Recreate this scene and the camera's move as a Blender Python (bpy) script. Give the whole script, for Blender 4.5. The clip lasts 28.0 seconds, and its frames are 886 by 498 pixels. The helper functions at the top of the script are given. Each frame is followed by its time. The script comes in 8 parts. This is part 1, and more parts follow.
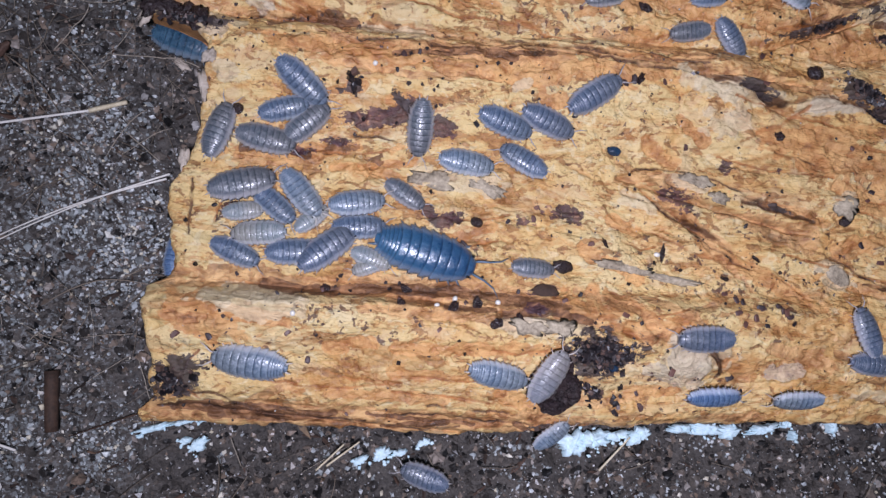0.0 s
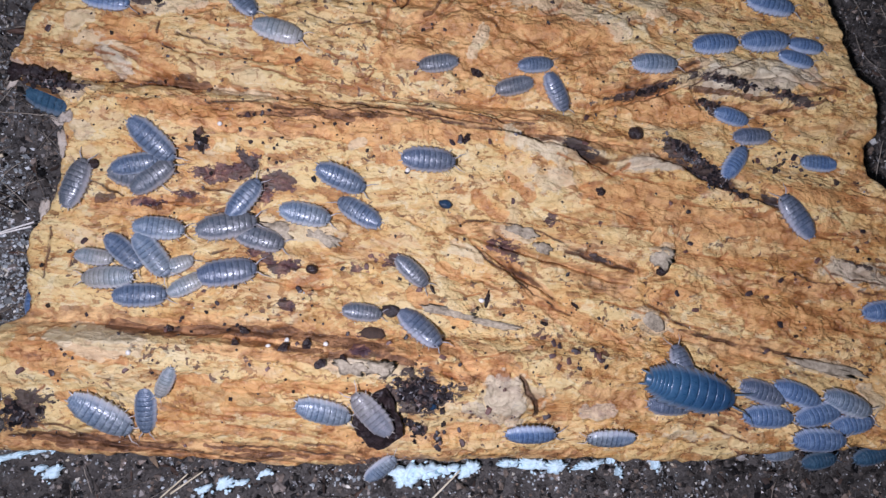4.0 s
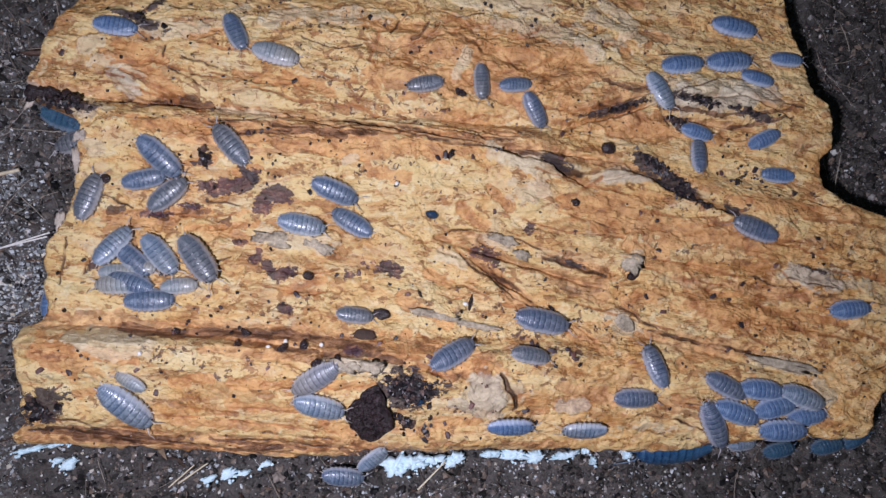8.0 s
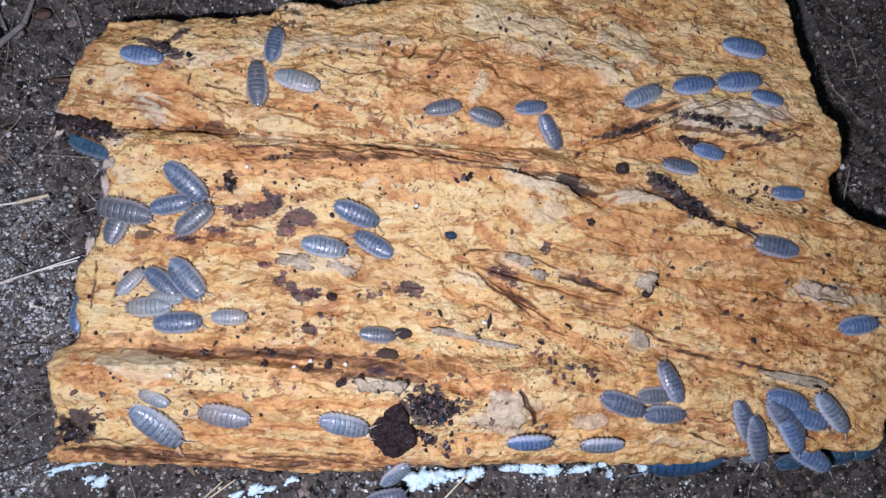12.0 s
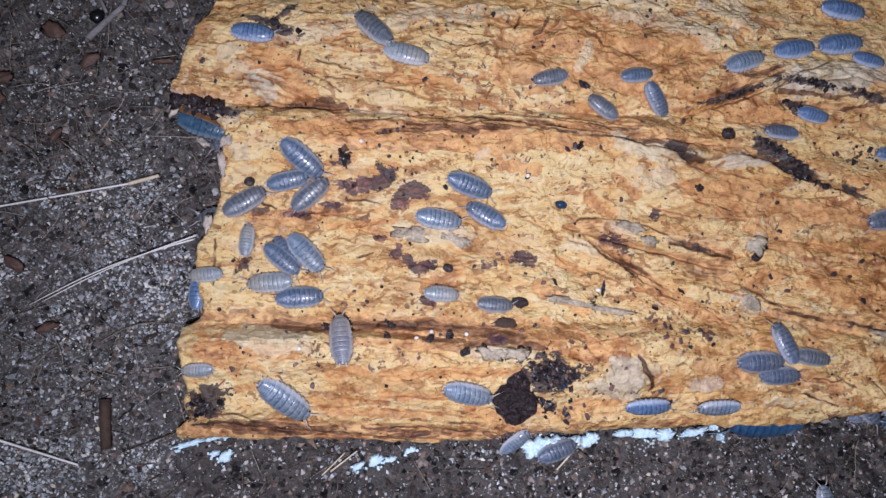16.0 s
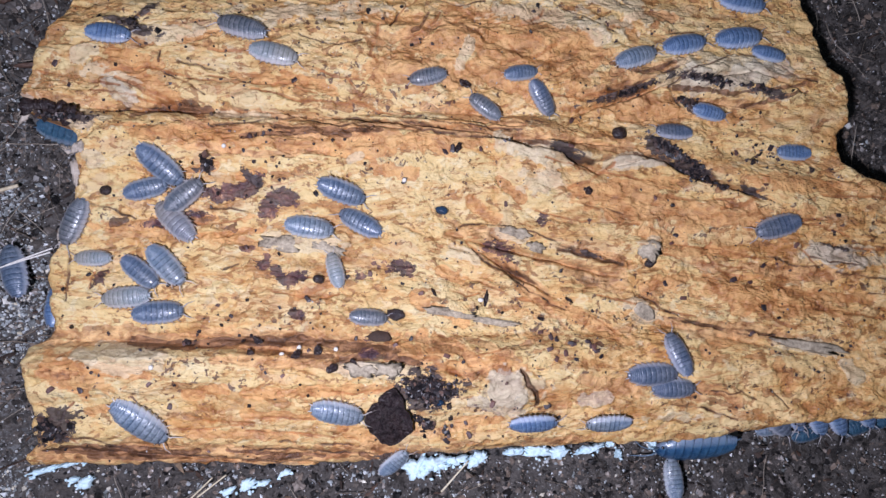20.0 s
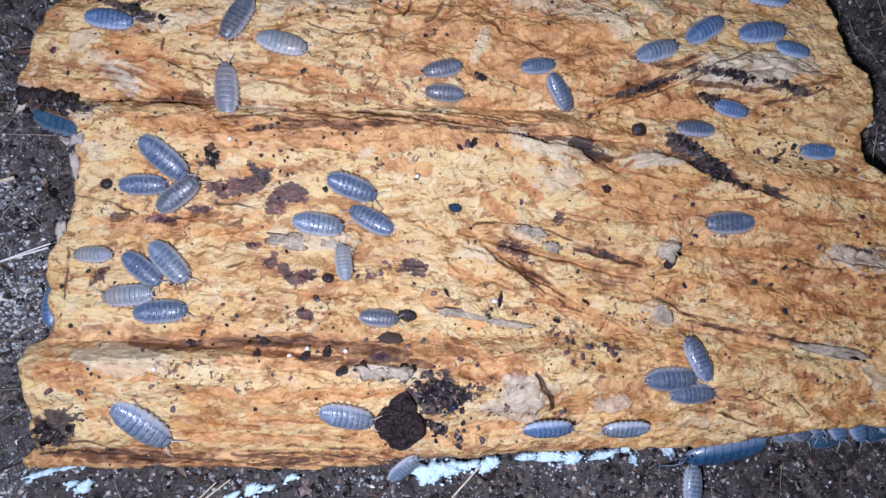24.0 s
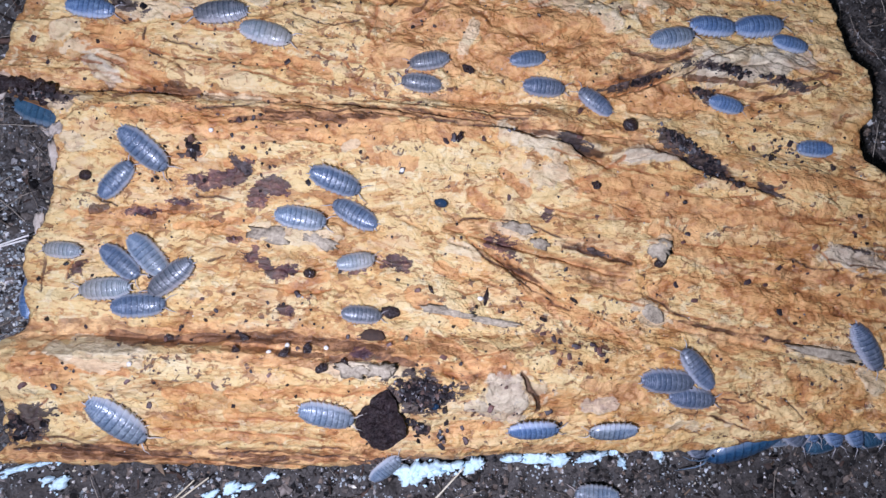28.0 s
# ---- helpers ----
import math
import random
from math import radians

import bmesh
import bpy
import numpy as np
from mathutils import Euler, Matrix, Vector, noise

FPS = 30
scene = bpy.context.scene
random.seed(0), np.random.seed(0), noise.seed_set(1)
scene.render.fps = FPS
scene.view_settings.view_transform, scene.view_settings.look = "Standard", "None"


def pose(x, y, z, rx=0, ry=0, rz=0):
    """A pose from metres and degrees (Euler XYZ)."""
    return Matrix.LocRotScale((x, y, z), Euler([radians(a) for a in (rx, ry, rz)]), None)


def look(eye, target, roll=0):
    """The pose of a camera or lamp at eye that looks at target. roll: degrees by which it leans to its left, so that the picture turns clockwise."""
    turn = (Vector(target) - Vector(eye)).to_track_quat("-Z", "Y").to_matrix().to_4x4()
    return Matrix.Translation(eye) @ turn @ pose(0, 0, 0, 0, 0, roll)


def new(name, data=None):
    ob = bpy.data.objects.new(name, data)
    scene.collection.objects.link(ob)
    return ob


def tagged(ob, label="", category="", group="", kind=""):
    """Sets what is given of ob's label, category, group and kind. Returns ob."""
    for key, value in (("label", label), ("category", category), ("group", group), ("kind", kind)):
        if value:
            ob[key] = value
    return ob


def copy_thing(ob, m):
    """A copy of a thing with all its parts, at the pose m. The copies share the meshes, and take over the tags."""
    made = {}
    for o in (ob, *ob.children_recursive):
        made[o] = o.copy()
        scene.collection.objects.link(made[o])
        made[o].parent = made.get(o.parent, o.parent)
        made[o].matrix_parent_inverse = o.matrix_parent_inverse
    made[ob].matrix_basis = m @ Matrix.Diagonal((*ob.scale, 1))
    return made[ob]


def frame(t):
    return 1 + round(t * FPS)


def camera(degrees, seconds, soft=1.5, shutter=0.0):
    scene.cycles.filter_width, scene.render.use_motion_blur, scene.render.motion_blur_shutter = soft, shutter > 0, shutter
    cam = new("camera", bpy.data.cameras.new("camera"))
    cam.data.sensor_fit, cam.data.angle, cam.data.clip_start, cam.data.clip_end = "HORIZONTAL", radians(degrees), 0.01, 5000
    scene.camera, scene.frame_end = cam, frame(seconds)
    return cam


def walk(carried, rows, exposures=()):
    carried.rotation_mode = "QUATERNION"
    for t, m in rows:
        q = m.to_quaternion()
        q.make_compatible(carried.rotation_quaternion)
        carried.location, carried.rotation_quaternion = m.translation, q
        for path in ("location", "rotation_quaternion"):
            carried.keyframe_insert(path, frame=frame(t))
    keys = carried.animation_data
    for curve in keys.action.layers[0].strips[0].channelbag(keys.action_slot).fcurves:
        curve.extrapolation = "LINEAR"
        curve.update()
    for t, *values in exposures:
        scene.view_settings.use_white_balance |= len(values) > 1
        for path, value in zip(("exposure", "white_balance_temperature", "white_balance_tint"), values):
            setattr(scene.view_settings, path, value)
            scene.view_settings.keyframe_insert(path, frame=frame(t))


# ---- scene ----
# ---- camera ----
PATH = [
    (0, pose(-0.03023, -0.02620, 0.10926, 7.640, -5.448, 1.869)),
    (0.5, pose(-0.02918, -0.02657, 0.11215, 7.642, -5.091, 1.672)),
    (1, pose(-0.02339, -0.02457, 0.11422, 7.932, -4.380, 1.763)),
    (1.5, pose(-0.01470, -0.02356, 0.11856, 9.110, -3.985, 1.919)),
    (2, pose(-0.01155, -0.02765, 0.12059, 9.160, -4.095, 1.939)),
    (2.5, pose(-0.00822, -0.02961, 0.12032, 9.119, -3.911, 2.152)),
    (3, pose(-0.00628, -0.02770, 0.12149, 9.240, -4.310, 2.351)),
    (3.5, pose(-0.00391, -0.02495, 0.12161, 9.600, -4.685, 2.624)),
    (5.5, pose(-0.00128, -0.01794, 0.11871, 8.842, -5.184, 2.247)),
    (6, pose(-0.00319, -0.01993, 0.12125, 8.962, -5.582, 2.292)),
    (6.5, pose(-0.00489, -0.02031, 0.12262, 8.677, -5.633, 2.521)),
    (7, pose(-0.00394, -0.02139, 0.12342, 9.423, -5.430, 2.442)),
    (7.5, pose(-0.00569, -0.02133, 0.12592, 8.237, -5.588, 2.322)),
    (8, pose(-0.00155, -0.02169, 0.13071, 9.134, -5.170, 2.327)),
    (8.5, pose(-0.00248, -0.02004, 0.13117, 8.922, -5.352, 2.601)),
    (9, pose(-0.00414, -0.01946, 0.13136, 9.047, -5.215, 2.847)),
    (9.5, pose(-0.00387, -0.01945, 0.13272, 9.458, -5.259, 2.743)),
    (10, pose(-0.00127, -0.01790, 0.13520, 9.304, -5.061, 2.397)),
    (10.5, pose(0.00014, -0.01991, 0.13481, 9.241, -4.854, 1.617)),
    (11, pose(-0.00380, -0.02029, 0.13552, 9.515, -4.987, 1.406)),
    (11.5, pose(-0.00547, -0.01737, 0.13424, 9.038, -4.723, 1.884)),
    (13.5, pose(-0.00354, -0.02271, 0.13426, 9.122, -5.608, 1.815)),
    (14, pose(-0.00425, -0.02265, 0.13065, 8.836, -5.524, 1.518)),
    (14.5, pose(-0.01985, -0.02153, 0.13133, 8.230, -5.226, 1.116)),
    (15, pose(-0.03191, -0.02218, 0.13370, 8.612, -5.616, 0.151)),
    (15.5, pose(-0.03077, -0.02326, 0.13334, 8.136, -4.780, 0.093)),
    (16, pose(-0.02673, -0.02205, 0.13283, 8.111, -4.563, 0.352)),
    (16.5, pose(-0.02283, -0.02168, 0.13419, 8.258, -4.399, 0.729)),
    (17, pose(-0.02003, -0.01847, 0.13586, 8.888, -4.760, 0.792)),
    (17.5, pose(-0.01934, -0.01842, 0.13621, 9.583, -4.682, 1.008)),
    (18, pose(-0.01635, -0.01814, 0.13537, 9.346, -4.672, 0.891)),
    (18.5, pose(-0.01410, -0.02024, 0.13393, 9.420, -4.875, 0.823)),
    (19, pose(-0.00814, -0.02026, 0.13271, 9.535, -4.801, 0.586)),
    (19.5, pose(-0.00474, -0.02041, 0.12957, 9.133, -4.959, 0.105)),
    (20, pose(-0.00305, -0.02071, 0.12773, 8.792, -4.504, -0.436)),
    (20.5, pose(-0.00526, -0.01961, 0.12629, 8.602, -5.072, -0.828)),
    (21, pose(-0.00561, -0.01993, 0.12549, 8.659, -5.046, -0.915)),
    (21.5, pose(-0.00528, -0.01985, 0.12520, 8.667, -4.860, -0.874)),
    (23.5, pose(-0.00598, -0.01919, 0.12372, 8.208, -4.891, -0.371)),
    (24, pose(-0.00615, -0.01878, 0.12370, 8.011, -5.089, 0.021)),
    (24.5, pose(-0.00554, -0.01929, 0.12285, 8.081, -5.145, 0.373)),
    (25, pose(-0.00625, -0.01900, 0.12276, 8.176, -5.246, 0.722)),
    (25.5, pose(-0.00541, -0.01915, 0.12278, 8.287, -5.194, 1.011)),
    (26, pose(-0.00517, -0.01915, 0.12288, 8.532, -5.047, 1.283)),
    (26.5, pose(-0.00136, -0.01821, 0.12173, 8.234, -5.046, 1.110)),
    (27, pose(-0.00294, -0.01918, 0.12144, 8.085, -4.847, 0.768)),
    (27.5, pose(-0.00265, -0.01923, 0.12175, 7.911, -4.691, 0.692)),
    (28, pose(-0.00216, -0.01936, 0.12137, 8.083, -4.595, 0.664)),
]

cam = camera(68.02, 28.0, soft=1.42, shutter=0.0)
walk(cam, PATH, [(0, -1.04, 6420, 10), (3, -0.97, 6480, 10), (6, -0.93, 6350, 10), (7, -1.06, 6420, 10), (9, -1.00, 6560, 10), (10, -1.00, 6650, 10), (11, -0.80, 6600, 10), (14, -0.78, 6400, 10), (15, -0.95, 6380, 10), (16, -0.92, 6400, 10), (18, -0.85, 6360, 10), (20, -0.78, 6300, 10), (24, -0.75, 6000, 10), (28, -0.71, 6000, 10)])

# ---- light: one small white lamp beside the camera, in a dark room ----
world = bpy.data.worlds.new("world")
scene.world = world
world.use_nodes = True
world.node_tree.nodes["Background"].inputs["Color"].default_value = (0.62, 0.80, 1.0, 1)
world.node_tree.nodes["Background"].inputs["Strength"].default_value = 0.10

torch = bpy.data.lights.new("torch_light", "AREA")
torch.shape, torch.size = "DISK", 0.008
torch.energy = 0.565
torch.color = (0.965, 0.96, 1.20)
lamp = new("torch_light", torch)
lamp.matrix_world = look((-0.032, -0.042, 0.146), (0.036, 0.022, 0.0))


# ---- relief: value noise, the bark's rolling top and its outline, in millimetres ----
MM = 0.001


def lattice(ix, iy, seed):
    n = (ix.astype(np.int64) * 374761393 + iy.astype(np.int64) * 668265263 + seed * 974711) & 0xFFFFFFFF
    n = ((n ^ (n >> 13)) * 1274126177) & 0xFFFFFFFF
    return ((n ^ (n >> 16)) & 0xFFFF) / 65535.0


def vnoise(x, y, seed=0):
    """Smooth value noise from -1 to 1."""
    x, y = np.asarray(x, float), np.asarray(y, float)
    ix, iy = np.floor(x), np.floor(y)
    fx, fy = x - ix, y - iy
    fx, fy = fx * fx * (3 - 2 * fx), fy * fy * (3 - 2 * fy)
    a, b = lattice(ix, iy, seed), lattice(ix + 1, iy, seed)
    c, d = lattice(ix, iy + 1, seed), lattice(ix + 1, iy + 1, seed)
    return 2 * ((a + (b - a) * fx) * (1 - fy) + (c + (d - c) * fx) * fy) - 1


def fbm(x, y, seed=0, octaves=4):
    total, size = 0.0, 1.0
    for k in range(octaves):
        total = total + vnoise(x * 2 ** k, y * 2 ** k, seed + k) * size
        size *= 0.5
    return total


def grain_drift(x):
    """How far the grain runs downhill to the right."""
    return -0.0012 * np.clip(x + 5, 0, None) ** 2 - 0.015 * (x + 60)


ROLL_Y = (-44, -41, -38, -31, -25, -21.5, -18.5, -15, -8, -1, 4, 9, 14, 17.5, 20, 22.5, 25, 30, 38, 46, 58)
ROLL_Z = (1.5, 3.2, 5.5, 8.8, 11.3, 11.9, 8.9, 8.4, 8.6, 8.1, 8.3, 10.2, 12.3, 13.0, 12.0, 9.8, 11.4, 12.6, 12.2, 10.2, 9.0)


def roll(x, y):
    """The bark's large rolls: three swells with grooves between them, fading to the right."""
    fade = np.clip((x - 10) / 70, 0, 1)
    wob = 1.2 * vnoise(x / 22, y / 30, 11)
    left = np.interp(y + wob, ROLL_Y, ROLL_Z)
    right = np.interp(y - grain_drift(x) * 0.8 + wob, (-48, -38, -30, -20, -12, 0, 12, 18, 24, 36, 60), (3.0, 5.0, 8.8, 9.6, 9.2, 10.0, 10.4, 10.8, 9.6, 11.6, 10.0))
    edge = np.interp(y, (-44, -38, -32), (1, 1, 0))
    return left * (1 - fade) + (right * (1 - edge) + left * edge) * fade


def creases(x, y):
    """Fine cracks and wrinkles, 0 to 1, patchy and mostly along the grain."""
    g = y - grain_drift(x)
    wx, wy = x + 1.6 * vnoise(x / 3.1, y / 3.1, 101), g + 1.1 * vnoise(x / 2.7, y / 2.7, 102)
    a = (1 - np.abs(vnoise(wx / 9.0, wy / 2.6, 103))) ** 20 * np.clip(0.15 + 1.3 * vnoise(x / 14, y / 9, 104), 0, 1)
    b = (1 - np.abs(vnoise(wx / 3.6, wy / 1.7, 105))) ** 18 * np.clip(-0.15 + 1.3 * vnoise(x / 11, y / 7, 106), 0, 1)
    return np.clip(np.maximum(a, 0.75 * b), 0, 1)


def terraces(x, y):
    """Layers that have flaked away, in low steps."""
    g = y - grain_drift(x)
    q = 2.6 * fbm((x + 1.5 * vnoise(x / 2, y / 2, 111)) / 9, g / 4.0, 112, 2)
    k = np.floor(q)
    f = np.clip((q - k) / 0.18, 0, 1)
    return 0.22 * (k + f * f * (3 - 2 * f)), 4 * f * (1 - f)


def bark_top(x, y):
    """Height of the bark's upper face."""
    x, y = np.asarray(x, float), np.asarray(y, float)
    g = y - grain_drift(x)
    z = roll(x, y)
    z = z + 0.55 * fbm(x / 24, g / 6.0, 21, 3)
    z = z + 0.20 * vnoise(x / 8, g / 1.6, 31) + 0.30 * fbm(x / 3.6, y / 2.6, 41, 4) + 0.09 * fbm(x / 1.1, y / 0.9, 43, 3)
    return z + terraces(x, y)[0] - 0.38 * creases(x, y)


# ---- materials ----
def nodes_of(name, rough=0.8, metal=0.0):
    m = bpy.data.materials.new(name)
    m.use_nodes = True
    t = m.node_tree
    b = t.nodes["Principled BSDF"]
    b.inputs["Roughness"].default_value = rough
    b.inputs["Metallic"].default_value = metal
    return m, t, b


def node(t, kind, **values):
    n = t.nodes.new(kind)
    for key, value in values.items():
        n.inputs[key].default_value = value
    return n


def ramp(t, source, stops):
    n = t.nodes.new("ShaderNodeValToRGB")
    els = n.color_ramp.elements
    while len(els) < len(stops):
        els.new(0.5)
    for e, (at, c) in zip(els, stops):
        e.position = at
        e.color = (*c, 1)
    t.links.new(source, n.inputs["Fac"])
    return n.outputs["Color"]


def noise_at(t, coord, scale, detail=4.0, rough=0.55, stretch=None, distortion=0.0):
    """Fractal noise; scale in features per metre, stretch along the axes."""
    if stretch:
        mp = t.nodes.new("ShaderNodeMapping")
        mp.inputs["Scale"].default_value = stretch
        t.links.new(coord, mp.inputs["Vector"])
        coord = mp.outputs["Vector"]
    n = node(t, "ShaderNodeTexNoise", Scale=scale, Detail=detail, Roughness=rough, Distortion=distortion)
    t.links.new(coord, n.inputs["Vector"])
    return n.outputs["Fac"]


def mix(t, fac, a, b, mode="MIX"):
    n = t.nodes.new("ShaderNodeMix")
    n.data_type, n.blend_type = "RGBA", mode
    for slot, v in ((n.inputs[0], fac), (n.inputs[6], a), (n.inputs[7], b)):
        if isinstance(v, (int, float)):
            slot.default_value = v
        elif isinstance(v, tuple):
            slot.default_value = (*v, 1)
        else:
            t.links.new(v, slot)
    return n.outputs[2]


def math_of(t, op, a, b=0.0, clamp=False):
    n = t.nodes.new("ShaderNodeMath")
    n.operation, n.use_clamp = op, clamp
    for slot, v in zip(n.inputs, (a, b)):
        if isinstance(v, (int, float)):
            slot.default_value = v
        else:
            t.links.new(v, slot)
    return n.outputs[0]


def bump(t, bsdf, height, strength=0.4, distance=0.0002):
    n = node(t, "ShaderNodeBump", Strength=strength, Distance=distance)
    t.links.new(height, n.inputs["Height"])
    t.links.new(n.outputs["Normal"], bsdf.inputs["Normal"])


def attribute(t, name):
    n = t.nodes.new("ShaderNodeAttribute")
    n.attribute_name = name
    return n.outputs["Fac"]


def bark_material():
    m, t, b = nodes_of("inner_bark", 0.55)
    co = t.nodes.new("ShaderNodeTexCoord").outputs["Object"]
    broad = noise_at(t, co, 32, 5, 0.62, (0.6, 1.0, 1.0), 0.8)
    blotch = noise_at(t, co, 115, 6, 0.68, (0.75, 1.0, 1.0), 1.0)
    mott = noise_at(t, co, 400, 5, 0.60, (0.8, 1.0, 1.0), 0.5)
    fine = noise_at(t, co, 1500, 4, 0.65, (0.7, 1.0, 1.0), 0.5)
    base = ramp(t, blotch, [(0.28, (0.58, 0.26, 0.08)), (0.37, (0.79, 0.49, 0.205)), (0.455, (0.80, 0.56, 0.265)), (0.62, (0.81, 0.61, 0.325))])
    ochre = ramp(t, blotch, [(0.27, (0.46, 0.165, 0.042)), (0.38, (0.71, 0.39, 0.145)), (0.52, (0.82, 0.52, 0.24)), (0.72, (0.88, 0.66, 0.38))])
    col = mix(t, ramp(t, broad, [(0.50, (0, 0, 0)), (0.60, (0.85, 0.85, 0.85))]), base, ochre)
    col = mix(t, ramp(t, mott, [(0.36, (0.65,) * 3), (0.395, (0, 0, 0))]), col, mix(t, 0.6, col, (0.60, 0.24, 0.07)))
    # orange streaks along the grain with one crisp edge, and thin layers left standing paler
    flow = noise_at(t, co, 70, 7, 0.62, (0.28, 1.0, 1.0), 1.6)
    band = ramp(t, flow, [(0.415, (0, 0, 0)), (0.422, (0.70,) * 3), (0.46, (0.1,) * 3), (0.535, (0, 0, 0)), (0.575, (0.7,) * 3), (0.582, (0, 0, 0))])
    col = mix(t, band, col, ramp(t, mott, [(0.35, (0.40, 0.125, 0.035)), (0.6, (0.70, 0.33, 0.10))]))
    skin = noise_at(t, co, 150, 4, 0.56, (0.5, 1.0, 1.0), 0.6)
    col = mix(t, ramp(t, skin, [(0.585, (0, 0, 0)), (0.60, (0.42,) * 3)]), col, (0.87, 0.655, 0.38))
    col = mix(t, ramp(t, skin, [(0.555, (0, 0, 0)), (0.585, (0.32,) * 3), (0.595, (0, 0, 0))]), col, (0.50, 0.19, 0.06))
    col = mix(t, ramp(t, mott, [(0.56, (0, 0, 0)), (0.70, (0.4,) * 3)]), col, (0.92, 0.68, 0.37))
    # creases go brown: pigment, with the shade of the recesses painted in
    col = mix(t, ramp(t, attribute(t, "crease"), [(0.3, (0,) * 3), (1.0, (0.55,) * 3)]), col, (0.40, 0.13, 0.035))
    pin = ramp(t, fine, [(0.295, (0.8,) * 3), (0.37, (0, 0, 0))])
    col = mix(t, pin, col, (0.16, 0.07, 0.03))
    chipped = noise_at(t, co, 300, 5, 0.6, (0.55, 1.0, 1.0), 0.3)
    chipped = math_of(t, "ADD", chipped, math_of(t, "MULTIPLY", math_of(t, "SUBTRACT", flow, 0.5), 0.45))
    col = mix(t, ramp(t, chipped, [(0.595, (0, 0, 0)), (0.61, (0.72,) * 3)]), col, ramp(t, fine, [(0.35, (0.24, 0.085, 0.03)), (0.6, (0.52, 0.22, 0.075))]))
    col = mix(t, ramp(t, chipped, [(0.345, (0.5,) * 3), (0.36, (0, 0, 0))]), col, (0.86, 0.69, 0.45))
    col = mix(t, ramp(t, skin, [(0.36, (0.28,) * 3), (0.40, (0, 0, 0))]), col, (0.62, 0.45, 0.34))
    dots = noise_at(t, co, 620, 3, 0.6, None, 0.4)
    crowd = noise_at(t, co, 60, 3, 0.6, (0.6, 1.0, 1.0))
    dots = math_of(t, "ADD", dots, math_of(t, "MULTIPLY", math_of(t, "SUBTRACT", crowd, 0.5), 0.5))
    col = mix(t, ramp(t, dots, [(0.66, (0, 0, 0)), (0.685, (0.85,) * 3)]), col, (0.085, 0.035, 0.035))
    # small chips of darker and paler wood
    chips = noise_at(t, co, 560, 4, 0.6, (0.75, 1.0, 1.0), 0.6)
    chips = math_of(t, "ADD", chips, math_of(t, "MULTIPLY", math_of(t, "SUBTRACT", blotch, 0.5), -0.35))
    col = mix(t, ramp(t, chips, [(0.58, (0, 0, 0)), (0.62, (0.78,) * 3)]), col, ramp(t, fine, [(0.35, (0.17, 0.065, 0.028)), (0.6, (0.42, 0.19, 0.07))]))
    col = mix(t, ramp(t, chips, [(0.37, (0.5,) * 3), (0.40, (0, 0, 0))]), col, (0.84, 0.69, 0.46))
    feather = noise_at(t, co, 105, 7, 0.66, (0.33, 1.0, 1.0), 1.1)
    col = mix(t, ramp(t, feather, [(0.38, (0.62,) * 3), (0.46, (0, 0, 0))]), col, ramp(t, mott, [(0.35, (0.28, 0.095, 0.026)), (0.6, (0.60, 0.28, 0.085))]))
    col = mix(t, ramp(t, feather, [(0.60, (0, 0, 0)), (0.66, (0.6,) * 3)]), col, (0.80, 0.60, 0.32))
    # the wood grows more ochre towards one end of the slab
    sep = t.nodes.new("ShaderNodeSeparateXYZ")
    t.links.new(co, sep.inputs[0])
    far_end = ramp(t, math_of(t, "ADD", math_of(t, "MULTIPLY", sep.outputs["X"], 10.0), math_of(t, "MULTIPLY", broad, 0.6)), [(0.25, (0, 0, 0)), (1.0, (1, 1, 1))])
    col = mix(t, far_end, col, mix(t, 1.0, col, (1.0, 0.925, 0.83), "MULTIPLY"))
    # overall tint, darker at the left end than at the right
    col = mix(t, 1.0, col, mix(t, far_end, (0.848, 0.874, 0.790), (0.905, 0.957, 0.910)), "MULTIPLY")
    # patches with edges broken up by noise
    rag = math_of(t, "ADD", math_of(t, "MULTIPLY", math_of(t, "SUBTRACT", mott, 0.5), 1.5), math_of(t, "MULTIPLY", math_of(t, "SUBTRACT", blotch, 0.5), 1.2))

    grit = math_of(t, "ADD", rag, math_of(t, "MULTIPLY", math_of(t, "SUBTRACT", fine, 0.5), 1.6))

    def patch(name, colour, fac_max=1.0, low=0.40, high=0.60, edge=rag):
        nonlocal col
        v = math_of(t, "ADD", attribute(t, name), edge)
        f = ramp(t, v, [(low, (0, 0, 0)), (high, (fac_max,) * 3)])
        col = mix(t, f, col, colour)

    patch("rust", ramp(t, mott, [(0.3, (0.22, 0.075, 0.022)), (0.45, (0.46, 0.185, 0.055)), (0.6, (0.68, 0.36, 0.13))]), 0.74, 0.47, 0.54)
    patch("brown", ramp(t, mott, [(0.32, (0.09, 0.035, 0.014)), (0.45, (0.34, 0.14, 0.05)), (0.6, (0.72, 0.42, 0.18))]), 0.72, 0.48, 0.54)
    patch("grey", ramp(t, mott, [(0.3, (0.36, 0.28, 0.17)), (0.5, (0.60, 0.49, 0.31)), (0.7, (0.72, 0.61, 0.41))]), 0.58, 0.48, 0.53)
    patch("bleach", ramp(t, mott, [(0.3, (0.46, 0.375, 0.23)), (0.55, (0.66, 0.56, 0.365)), (0.7, (0.76, 0.66, 0.46))]), 0.55, 0.46, 0.53)
    patch("ash", ramp(t, mott, [(0.3, (0.20, 0.175, 0.15)), (0.5, (0.46, 0.40, 0.32)), (0.68, (0.66, 0.60, 0.45))]), 0.52, 0.47, 0.53)
    patch("umber", ramp(t, mott, [(0.3, (0.035, 0.017, 0.010)), (0.5, (0.13, 0.055, 0.024)), (0.65, (0.34, 0.16, 0.07))]), 0.88, 0.47, 0.52)
